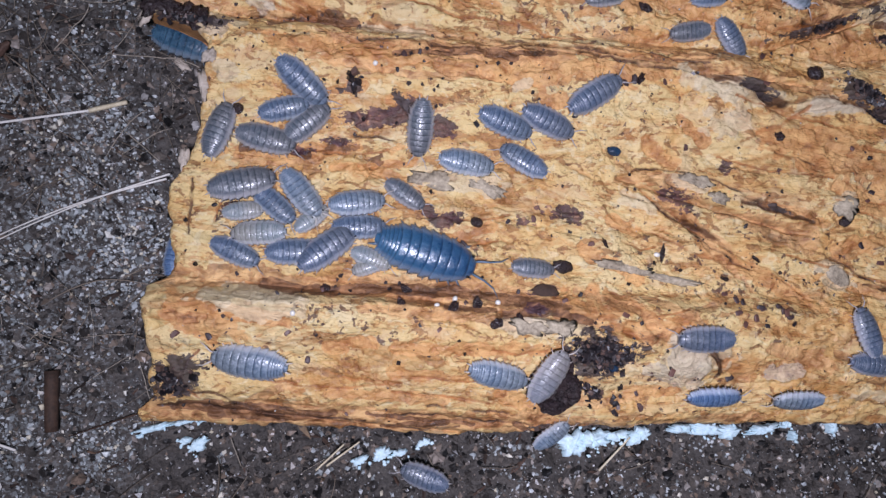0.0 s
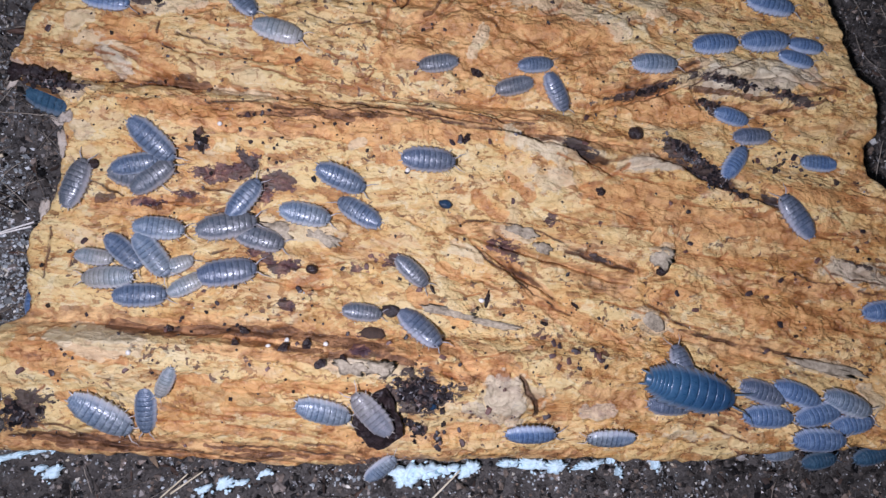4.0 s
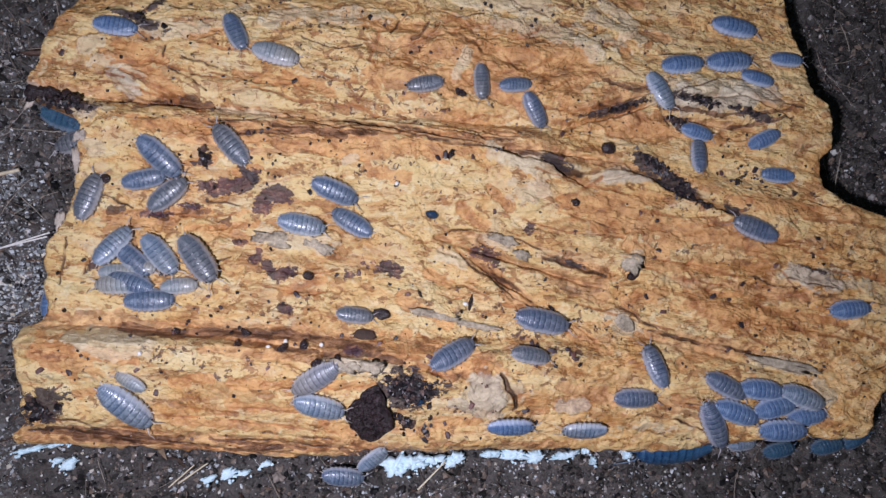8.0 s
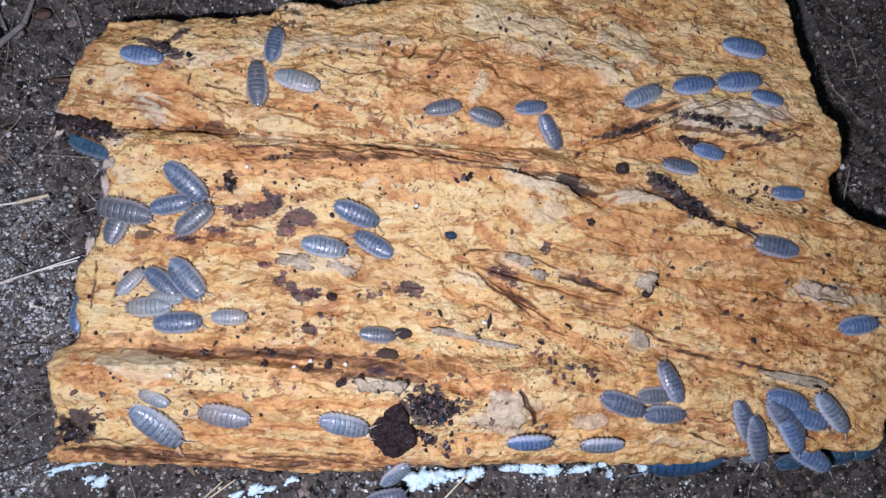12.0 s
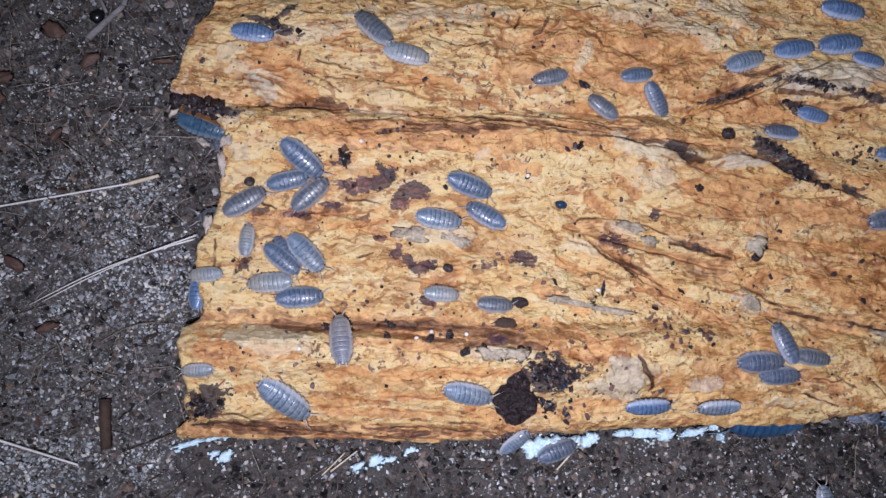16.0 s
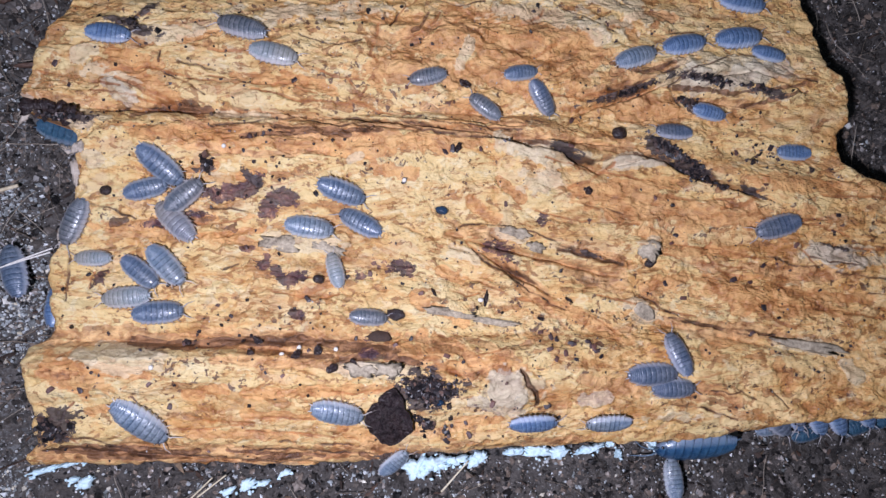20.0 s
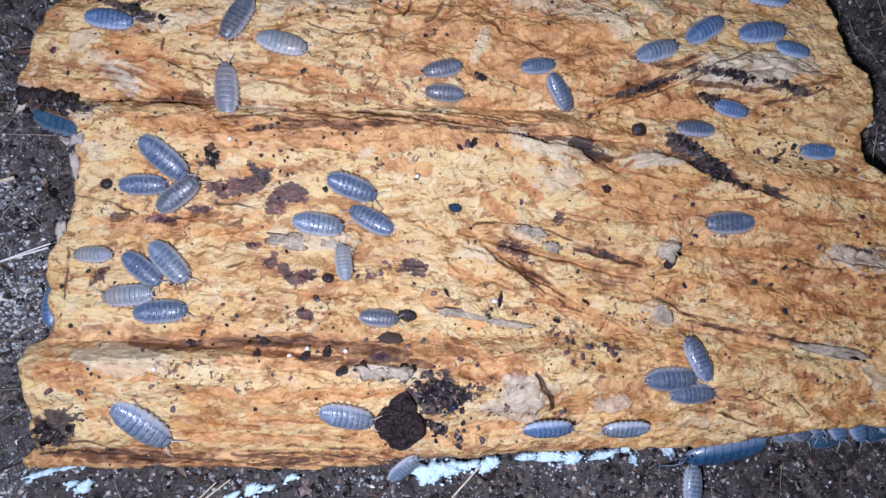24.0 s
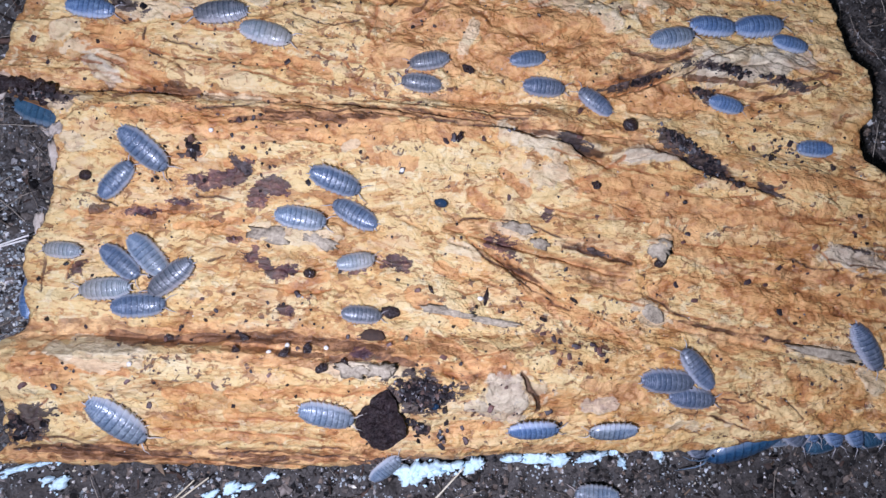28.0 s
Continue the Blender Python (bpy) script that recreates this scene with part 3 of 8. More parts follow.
stain("black", 68.2, 28.5, 4.5, 0.8, -8, 0.85)
stain("black", 58.0, 30.1, 6.5, 0.8, -12, 0.78)
stain("grey", 60.8, 29.6, 9, 1.2, -10)
stain("black", 81.6, -2.1, 3.0, 0.6, -15, 0.8)
stain("black", 32.5, -2.6, 4.0, 0.45, -20, 0.85)
stain("black", -47.8, 40.5, 2.2, 0.7, 40)
stain("brown", -38.5, -18.6, 27, 1.6, -1)
stain("brown", -53.0, -17.4, 8, 1.4)
stain("brown", -15.9, -20.7, 10, 1.5, -3)
stain("brown", -19.6, -22.4, 9, 1.2, -4)
stain("brown", 34.4, -7.4, 6, 1.6, -20)
stain("brown", 12.4, 1.1, 7, 0.8, -20)
stain("brown", 20.6, -8.5, 9, 0.6, -45)
stain("brown", 64.1, -18.0, 14, 1.3, -8)
stain("brown", -16.2, -39.0, 50, 1.3, -1)
stain("brown", 13.2, 19.1, 22, 0.8, -4)
stain("brown", -40.3, 22.8, 26, 0.9, -3)
stain("brown", 42.2, 16.3, 10, 0.8, -6)
stain("brown", 13.7, -24.7, 7, 1.2, 5)
stain("brown", -46.2, -37.8, 16, 1.1, 0)
stain("brown", 72.4, -6.4, 12, 1.4, -6)
stain("brown", 33.4, -29.0, 7, 1.2, 20)
stain("brown", -24.1, -38.3, 12, 1.0, 0)
stain("brown", -57.5, -38.1, 9, 1.5, -2)
stain("brown", -39.8, -39.5, 14, 1.2, -2)
stain("brown", -46.9, -35.3, 5, 0.6, 25)
stain("rust", -24.5, 16.4, 20, 1.5, -2)
stain("rust", -3.4, 16.8, 12, 1.6, -3)
stain("rust", 13.7, -23.7, 8, 1.4, 0)
stain("rust", 61.0, 3.9, 14, 2.0, -4)
stain("rust", 43.6, 6.5, 14, 3.0, -12)
stain("rust", -43.8, 2.3, 12, 1.0, 4)
stain("rust", 45.2, 26.1, 6, 1.8, 0)
stain("rust", 8.2, 37.0, 8, 3.2, 10)
stain("rust", 25.4, 35.3, 12, 4.0, -10)
stain("rust", -2.4, 30.0, 6, 3.0, 0)
stain("rust", 77.9, 9.9, 12, 1.5, -4)
stain("rust", 67.7, -11.7, 14, 2.0, -10)
stain("rust", 14.1, -33.3, 5, 1.0, 0)
stain("rust", -56.8, -24.0, 5, 2.2, -30)
stain("rust", -44.6, 26.0, 8, 1.2, -35)
stain("rust", -0.2, -20.7, 8, 1.5, -5)
stain("rust", 31.0, -14.7, 10, 1.2, -25)
stain("rust", -8.2, -38.6, 8, 1.2, -5)
stain("rust", -28.7, -35.1, 10, 0.8, -3)
stain("rust", -8.1, -27.4, 9, 0.9, 0)
stain("rust", 18.6, -5.3, 8, 0.7, -40)
stain("rust", 35.7, -3.7, 8, 0.8, -15)
stain("rust", 5.9, 17.0, 14, 1.0, -3)
stain("rust", -29.7, -19.5, 14, 0.9, -2)
stain("rust", 61.0, 23.3, 8, 1.2, -10)
stain("rust", 49.8, 23.7, 4, 1.2, 20)
stain("grey", -48.2, -21.8, 6.5, 1.8, -3)
stain("grey", 24.3, 15.2, 7.5, 2.2, -12)
stain("grey", 18.4, -27.8, 4.8, 3.2)
stain("grey", -18.7, -1.0, 7.5, 1.7, -6)
stain("grey", 62.7, 31.8, 9.5, 2.8, -8)
stain("grey", 74.8, -20.4, 7.0, 1.1, -10)
stain("grey", 83.8, -3.7, 8, 1.8, -6)
stain("grey", 43.3, 14.2, 7, 1.4, 6)
stain("grey", 19.9, 0.6, 2.6, 1.2, -15)
stain("grey", -6.1, -23.9, 6, 1.3, -3)
stain("grey", 45.5, -2.1, 1.9, 1.6)
stain("grey", 43.8, -13.9, 2.4, 1.7, -30)
stain("grey", 25.1, 10.4, 5, 2.6, 0, 0.7)
stain("grey", -52.8, 27.7, 4, 1.6, -20, 0.8)
stain("grey", 10.3, -3.2, 4, 1.0, -25)
stain("grey", 47.3, -33.3, 9, 1.0, 2, 0.6)
stain("grey", 28.1, 43.1, 16, 2.6, -6, 0.7)
stain("grey", -17.2, 41.8, 16, 2.0, 4, 0.7)
stain("grey", -43.3, 36.5, 6, 1.6, 10, 0.8)

# brown pigment and painted shade in cracks and along the flaked edges, unevenly
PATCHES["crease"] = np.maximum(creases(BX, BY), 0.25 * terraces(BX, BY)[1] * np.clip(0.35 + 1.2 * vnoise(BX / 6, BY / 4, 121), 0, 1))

# the mound, the lifted grey skins and the cracks have relief of their own
BZ += 0.9 * PATCHES["black"] * (0.5 + 0.5 * vnoise(BX / 0.9, BY / 0.9, 61)) * np.clip(PATCHES["black"], 0, 1)
BZ += 0.22 * np.clip((PATCHES["grey"] - 0.40) * 10, 0, 1)
BZ -= 0.35 * np.clip((PATCHES["brown"] - 0.3) * 2, 0, 1)


def crack(x0, y0, x1, y1, width, depth):
    dx, dy = x1 - x0, y1 - y0
    n = math.hypot(dx, dy)
    a = np.clip(((BX - x0) * dx + (BY - y0) * dy) / n ** 2, 0, 1)
    wig = 0.6 * vnoise(BX / 2.6, BY / 2.6, 65) + 0.3 * vnoise(BX / 1.1, BY / 1.1, 67)
    d = np.abs((BX - x0 - a * dx) * dy - (BY - y0 - a * dy) * dx) / n + 0.6 * np.hypot(BX - x0 - a * dx, BY - y0 - a * dy) + wig * 0.6
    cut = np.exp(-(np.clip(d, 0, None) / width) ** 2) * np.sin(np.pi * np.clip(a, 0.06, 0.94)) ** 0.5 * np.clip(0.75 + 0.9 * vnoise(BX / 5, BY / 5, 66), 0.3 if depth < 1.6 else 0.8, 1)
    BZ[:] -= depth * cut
    # deeper cracks are coloured darker, their shade put into the tint
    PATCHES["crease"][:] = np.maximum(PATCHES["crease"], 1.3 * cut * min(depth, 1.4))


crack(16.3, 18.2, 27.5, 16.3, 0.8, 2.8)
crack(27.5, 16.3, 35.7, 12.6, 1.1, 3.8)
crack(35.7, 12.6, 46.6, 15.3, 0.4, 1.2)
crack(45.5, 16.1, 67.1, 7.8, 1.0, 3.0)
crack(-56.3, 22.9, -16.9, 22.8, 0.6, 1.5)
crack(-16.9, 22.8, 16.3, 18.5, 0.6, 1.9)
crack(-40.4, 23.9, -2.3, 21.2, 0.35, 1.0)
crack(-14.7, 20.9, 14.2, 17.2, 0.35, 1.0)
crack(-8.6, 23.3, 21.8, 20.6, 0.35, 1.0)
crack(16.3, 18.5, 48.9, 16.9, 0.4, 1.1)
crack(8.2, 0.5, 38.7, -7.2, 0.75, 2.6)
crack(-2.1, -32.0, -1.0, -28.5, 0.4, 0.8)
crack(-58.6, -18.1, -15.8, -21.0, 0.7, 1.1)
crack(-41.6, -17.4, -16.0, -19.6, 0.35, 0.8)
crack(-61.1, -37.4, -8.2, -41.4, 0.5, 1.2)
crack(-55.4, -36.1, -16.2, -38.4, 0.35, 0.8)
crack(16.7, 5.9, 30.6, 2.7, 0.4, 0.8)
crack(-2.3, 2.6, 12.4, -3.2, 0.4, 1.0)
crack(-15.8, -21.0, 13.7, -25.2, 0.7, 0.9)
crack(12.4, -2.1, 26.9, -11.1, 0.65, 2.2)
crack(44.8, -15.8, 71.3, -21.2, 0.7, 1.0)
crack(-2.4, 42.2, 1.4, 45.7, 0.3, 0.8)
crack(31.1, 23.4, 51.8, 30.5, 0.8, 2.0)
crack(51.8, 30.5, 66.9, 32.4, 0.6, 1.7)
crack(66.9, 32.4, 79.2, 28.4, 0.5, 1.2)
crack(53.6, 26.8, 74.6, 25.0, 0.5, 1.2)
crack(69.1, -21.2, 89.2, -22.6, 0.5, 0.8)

# streaks that run along the grain: thin lines cut in, broad ones stain like the patches
WARP_X = BX + 0.22 * vnoise(BX / 1.9, BY / 1.7, 131) + 0.13 * vnoise(BX / 0.7, BY / 0.7, 132)
WARP_Y = BY + 0.22 * vnoise(BX / 1.9, BY / 1.7, 133) + 0.13 * vnoise(BX / 0.7, BY / 0.7, 134)
BROKEN = np.clip(0.95 + 0.7 * vnoise(BX / 2.4, BY / 1.4, 135), 0.45, 1)
for kind in ("vein", "line", "umber", "ash", "bleach"):
    PATCHES[kind] = np.zeros_like(BX)


def streak(kind, width, amount, *points):
    """A stroke along points in the plan: half width in millimetres."""
    xs, ys = [q[0] for q in points], [q[1] for q in points]
    m = 3 + 3 * width
    near = (BX > min(xs) - m) & (BX < max(xs) + m) & (BY > min(ys) - m) & (BY < max(ys) + m)
    x, y = WARP_X[near], WARP_Y[near]
    d = np.full(x.shape, 1e3)
    for (x0, y0), (x1, y1) in zip(points, points[1:]):
        dx, dy = x1 - x0, y1 - y0
        a = np.clip(((x - x0) * dx + (y - y0) * dy) / (dx * dx + dy * dy + 1e-9), 0, 1)
        d = np.minimum(d, np.hypot(x - x0 - a * dx, y - y0 - a * dy))
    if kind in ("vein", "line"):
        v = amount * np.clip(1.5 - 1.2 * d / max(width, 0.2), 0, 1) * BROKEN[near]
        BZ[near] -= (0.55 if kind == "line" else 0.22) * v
    else:
        v = amount * np.clip(1.35 - 0.75 * (d / width + 0.7 * RAGGED[near]), 0, 1)
        BZ[near] += (0.25 if kind in ("ash", "bleach") else -0.25) * np.clip((v - 0.42) * 8, 0, 1)
    PATCHES[kind][near] = np.maximum(PATCHES[kind][near], v)


streak("rust", 1.08, 1, (-23.6, 17.5), (-18.4, 17.4), (-12.6, 17.1), (-5.8, 16.2))
streak("rust", 0.86, 1, (-38.4, 18.7), (-33.6, 18.2), (-28.8, 18.1), (-25.1, 18.7))
streak("rust", 0.97, .8, (-14.5, 14.9), (-6.7, 14.4), (-5.7, 12.1))
streak("rust", 1.40, 1, (-52.8, 32.5), (-48.1, 31.2))
streak("rust", 0.86, 1, (-60.8, -22.5), (-54.6, -23.1), (-48.4, -23.7), (-44.2, -24.3))
streak("rust", 1.08, .9, (-57.2, -25.6), (-54.1, -26.9))
streak("brown", 1.40, 1, (42.1, 27.7), (45.2, 26.5))
streak("rust", 0.86, 1, (47.0, 5.5), (55.7, 4.7), (64.6, 5.2))
streak("brown", 0.65, .9, (60.9, 6.0), (65.0, 6.0))
streak("rust", 0.54, 1, (54.1, -7.8), (66.0, -7.5), (76.3, -7.7))
streak("rust", 1.83, .85, (16.7, 36.9), (25.5, 36.0), (34.7, 35.7))
streak("rust", 1.29, .9, (13.0, 32.5), (18.1, 34.0))
streak("rust", 0.97, .8, (10.1, 29.2), (11.6, 31.9))
streak("rust", 1.72, .75, (0.2, 37.7), (3.8, 36.0))
streak("rust", 1.29, 1, (7.5, -24.2), (11.3, -24.4), (15.1, -23.2))
streak("rust", 0.86, 1, (17.0, 10.6), (19.6, 8.7), (21.3, 7.1))
streak("rust", 1.08, .9, (11.6, 7.0), (14.2, 4.3), (16.3, 3.7))
streak("brown", 0.75, 1, (24.4, -4.5), (32.5, -5.4))
streak("brown", 1.18, 1, (34.0, -7.1), (39.3, -6.4))
streak("brown", 0.48, 1, (20.7, -6.8), (24.5, -9.4), (26.0, -11.1))
streak("brown", 0.86, 1, (31.0, -25.9), (36.2, -26.9), (41.3, -28.3))
streak("rust", 1.61, .8, (68.9, -24.8), (70.7, -27.4))
streak("rust", 1.29, .8, (73.6, -31.6), (78.4, -31.2))
streak("rust", 1.29, 1, (2.3, -18.6), (2.6, -21.4))
streak("brown", 1.18, 1, (-47.6, -17.9), (-41.8, -18.5), (-32.3, -18.8), (-23.1, -18.6), (-13.5, -19.7), (-4.0, -20.3))
streak("umber", 0.65, 1, (-46.6, -19.2), (-38.5, -19.8), (-32.7, -19.2))
streak("umber", 0.43, 1, (-32.2, -19.1), (-26.0, -18.5), (-17.4, -18.8))
streak("umber", 0.43, .9, (-20.7, -21.4), (-13.3, -21.7))
streak("brown", 0.54, 1, (-60.4, -19.0), (-55.1, -19.2), (-50.4, -17.7))
streak("umber", 0.65, 1, (-52.6, 2.2), (-50.4, 3.1))
streak("umber", 0.65, 1, (-46.0, 2.6), (-43.2, 1.7))
streak("rust", 0.54, 1, (-38.7, -0.2), (-31.9, 0.7), (-25.9, 1.3))
streak("vein", 0.34, 1, (-52.5, 28.2), (-49.3, 27.1), (-46.3, 25.8), (-43.5, 25.0), (-42.6, 24.1), (-44.4, 23.4), (-48.5, 23.5))
streak("vein", 0.24, 1, (-50.9, 27.6), (-48.1, 26.1), (-44.9, 24.5))
streak("vein", 0.28, 1, (-36.4, 33.5), (-32.6, 33.3), (-29.7, 33.6))
streak("vein", 0.22, 1, (-36.3, 29.0), (-32.4, 28.1), (-26.6, 27.4), (-20.8, 27.9))
streak("vein", 0.22, 1, (-20.8, 27.6), (-18.8, 26.3), (-16.7, 26.0))
streak("vein", 0.32, 1, (-5.4, 39.6), (-6.3, 36.3), (-7.1, 33.2), (-5.2, 31.9))
streak("vein", 0.32, 1, (1.2, 37.7), (4.0, 39.4), (6.1, 42.7))
streak("vein", 0.22, 1, (-11.1, 29.2), (-9.8, 27.2), (-8.8, 25.3), (-7.9, 27.6))
streak("vein", 0.24, 1, (7.2, 23.3), (11.4, 23.9), (15.5, 25.1), (18.8, 25.1))
streak("vein", 0.43, 1, (30.2, 9.0), (34.1, 10.6), (37.2, 12.6), (38.9, 13.7))
streak("vein", 0.32, 1, (56.4, -2.9), (58.3, -6.2), (61.2, -7.1))
streak("vein", 0.27, 1, (57.8, -1.0), (55.5, -3.1), (56.0, -5.4))
streak("vein", 0.32, 1, (70.3, -9.0), (74.1, -11.0), (78.4, -13.2))
streak("vein", 0.32, 1, (65.0, -11.8), (69.2, -16.0), (72.6, -17.4))
streak("vein", 0.27, 1, (50.0, -1.2), (57.5, -2.0), (65.9, -4.0))
streak("vein", 0.32, 1, (66.7, 3.7), (72.2, 3.6), (78.8, 3.5))
streak("vein", 0.32, 1, (47.0, 8.1), (55.6, 7.1), (61.2, 7.2))
streak("vein", 0.27, 1, (75.9, -13.1), (80.3, -14.5), (84.2, -17.1))
streak("vein", 0.22, 1, (69.8, 0.2), (75.0, -2.8), (78.6, -6.8))
streak("vein", 0.24, 1, (5.7, -18.1), (9.5, -19.0), (12.0, -21.8), (15.1, -21.2), (17.6, -20.2))
streak("vein", 0.27, 1, (-56.1, -9.5), (-55.7, -7.6), (-55.4, -6.6))
streak("vein", 0.22, 1, (10.8, -1.0), (12.8, -2.4), (14.1, -4.3))
streak("vein", 0.22, 1, (7.7, -9.7), (10.7, -11.1), (13.3, -10.3))
streak("vein", 0.22, 1, (31.9, -13.8), (35.2, -15.2), (38.1, -17.7))
streak("vein", 0.27, 1, (-28.1, -34.4), (-20.6, -34.9), (-13.1, -35.6))
streak("vein", 0.27, 1, (-25.2, -32.0), (-18.7, -32.3), (-15.0, -32.7))
streak("vein", 0.24, 1, (-13.1, -27.6), (-9.4, -28.1), (-4.7, -27.6))
streak("vein", 0.24, 1, (-38.0, -31.6), (-33.4, -32.6), (-28.0, -32.7))
streak("vein", 0.27, 1, (-11.0, 25.3), (-4.9, 23.3), (1.1, 22.9))
streak("vein", 0.27, 1, (25.5, 28.7), (30.8, 32.2), (36.2, 34.8))
streak("vein", 0.24, 1, (19.4, 37.3), (22.3, 33.7), (25.7, 33.7))
streak("vein", 0.24, 1, (15.3, 41.6), (20.5, 40.8), (25.8, 41.9))
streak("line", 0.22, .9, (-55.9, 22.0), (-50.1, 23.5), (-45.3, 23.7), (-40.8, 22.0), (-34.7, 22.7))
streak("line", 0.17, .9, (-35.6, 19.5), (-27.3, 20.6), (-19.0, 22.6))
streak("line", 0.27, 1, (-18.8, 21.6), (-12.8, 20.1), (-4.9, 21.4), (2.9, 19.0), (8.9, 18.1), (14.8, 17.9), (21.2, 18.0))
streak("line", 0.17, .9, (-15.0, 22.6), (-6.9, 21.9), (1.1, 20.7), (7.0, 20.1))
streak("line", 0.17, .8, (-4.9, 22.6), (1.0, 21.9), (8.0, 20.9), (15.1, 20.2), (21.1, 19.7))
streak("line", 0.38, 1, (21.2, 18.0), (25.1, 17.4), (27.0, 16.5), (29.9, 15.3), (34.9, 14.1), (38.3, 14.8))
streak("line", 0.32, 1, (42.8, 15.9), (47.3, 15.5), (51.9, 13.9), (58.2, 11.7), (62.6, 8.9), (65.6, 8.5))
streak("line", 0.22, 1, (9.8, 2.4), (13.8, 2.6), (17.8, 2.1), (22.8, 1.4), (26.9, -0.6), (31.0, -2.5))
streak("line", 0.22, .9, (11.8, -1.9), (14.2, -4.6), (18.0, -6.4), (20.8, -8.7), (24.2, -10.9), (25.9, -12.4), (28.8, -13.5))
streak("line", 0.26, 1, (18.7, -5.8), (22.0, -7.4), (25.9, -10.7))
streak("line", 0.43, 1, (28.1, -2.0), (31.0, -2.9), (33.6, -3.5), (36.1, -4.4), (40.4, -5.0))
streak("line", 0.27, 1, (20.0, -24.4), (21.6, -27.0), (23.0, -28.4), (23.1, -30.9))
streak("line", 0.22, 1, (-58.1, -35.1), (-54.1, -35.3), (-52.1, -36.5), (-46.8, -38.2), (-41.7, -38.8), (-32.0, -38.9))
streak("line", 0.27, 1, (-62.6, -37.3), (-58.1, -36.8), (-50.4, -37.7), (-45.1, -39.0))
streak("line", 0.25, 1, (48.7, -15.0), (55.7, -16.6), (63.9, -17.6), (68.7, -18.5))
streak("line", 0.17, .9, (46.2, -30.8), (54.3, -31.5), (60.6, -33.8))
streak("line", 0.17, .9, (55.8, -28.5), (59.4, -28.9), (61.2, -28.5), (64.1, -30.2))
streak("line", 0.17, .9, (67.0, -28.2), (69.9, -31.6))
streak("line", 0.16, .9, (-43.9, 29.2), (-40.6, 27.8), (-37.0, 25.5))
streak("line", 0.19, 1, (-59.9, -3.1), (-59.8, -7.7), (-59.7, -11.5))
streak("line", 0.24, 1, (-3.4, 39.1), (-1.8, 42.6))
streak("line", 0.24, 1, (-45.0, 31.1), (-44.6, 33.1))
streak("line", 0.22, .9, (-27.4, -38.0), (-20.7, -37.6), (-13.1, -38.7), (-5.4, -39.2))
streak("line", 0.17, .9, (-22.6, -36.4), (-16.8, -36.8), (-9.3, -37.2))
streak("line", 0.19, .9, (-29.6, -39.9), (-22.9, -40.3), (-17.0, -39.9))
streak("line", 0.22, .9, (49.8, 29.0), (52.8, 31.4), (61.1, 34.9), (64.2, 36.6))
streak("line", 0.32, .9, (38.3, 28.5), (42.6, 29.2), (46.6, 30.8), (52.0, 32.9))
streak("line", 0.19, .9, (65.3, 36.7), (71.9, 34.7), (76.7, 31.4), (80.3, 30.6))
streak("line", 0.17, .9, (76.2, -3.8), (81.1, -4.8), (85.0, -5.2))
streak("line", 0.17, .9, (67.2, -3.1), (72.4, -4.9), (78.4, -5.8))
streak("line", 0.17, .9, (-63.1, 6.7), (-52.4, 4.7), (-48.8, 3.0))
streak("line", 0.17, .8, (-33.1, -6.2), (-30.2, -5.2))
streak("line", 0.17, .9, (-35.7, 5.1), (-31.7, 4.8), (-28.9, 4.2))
streak("umber", 0.43, .9, (-29.7, 17.5), (-18.4, 18.8), (-10.7, 18.2))
streak("umber", 0.43, .9, (51.1, 29.0), (57.7, 28.4), (62.5, 27.8), (73.1, 29.2), (77.5, 30.3))
streak("ash", 2.15, 1, (54.6, 30.2), (60.4, 30.0), (68.7, 32.0), (73.5, 33.0))
streak("ash", 1.72, 1, (77.2, -2.8), (85.5, -4.5))
streak("ash", 2.58, 1, (17.3, -26.5), (18.5, -30.1))
streak("ash", 0.86, 1, (11.6, -29.6), (16.2, -31.6))
streak("ash", 1.18, .9, (31.5, -29.9), (35.8, -29.5))
streak("bleach", 1.18, 1, (-52.7, -20.0), (-43.3, -20.7))
streak("ash", 0.97, 1, (-7.6, -23.3), (-2.8, -24.0))
streak("ash", 0.97, 1, (-72.8, 25.2), (-57.7, 19.8))
streak("ash", 0.86, 1, (39.9, 14.1), (49.0, 14.3))
streak("bleach", 1.83, 1, (17.5, 16.5), (25.1, 15.0))
streak("bleach", 1.61, .9, (59.5, 33.6), (69.5, 34.5))
streak("bleach", 1.29, .9, (-56.5, 33.4), (-58.8, 32.1))
streak("bleach", 1.18, .8, (-53.0, 27.3), (-50.0, 25.3))
streak("bleach", 1.29, .8, (82.1, -24.2), (83.8, -26.2))
streak("bleach", 1.51, .8, (34.2, 41.2), (37.5, 38.8))
streak("bleach", 1.29, .9, (-55.9, 13.0), (-54.7, 12.8))
streak("bleach", 1.08, .9, (-53.2, -21.6), (-55.7, -20.7))
streak("bleach", 0.75, .9, (-8.7, 14.1), (-10.6, 13.5))
streak("bleach", 0.97, .8, (10.0, 32.3), (11.4, 36.4))
streak("bleach", 0.86, .8, (-28.1, 39.8), (-25.2, 38.6))
streak("brown", 0.65, 1, (-62.0, -38.0), (-55.5, -37.6), (-48.7, -38.6))
streak("umber", 0.43, 1, (-59.2, -37.4), (-52.5, -38.0), (-46.0, -38.9))
streak("rust", 0.65, 1, (-28.3, -38.6), (-20.8, -39.0), (-13.1, -39.4), (-4.4, -39.2))
streak("umber", 0.43, .9, (-26.5, -39.5), (-19.0, -39.4))
streak("umber", 0.32, .9, (-8.3, -39.1), (-4.3, -41.2))
streak("brown", 0.65, .9, (21.4, -37.6), (31.4, -37.0))
streak("rust", 1.08, .8, (-11.2, -34.4), (-3.5, -37.5))
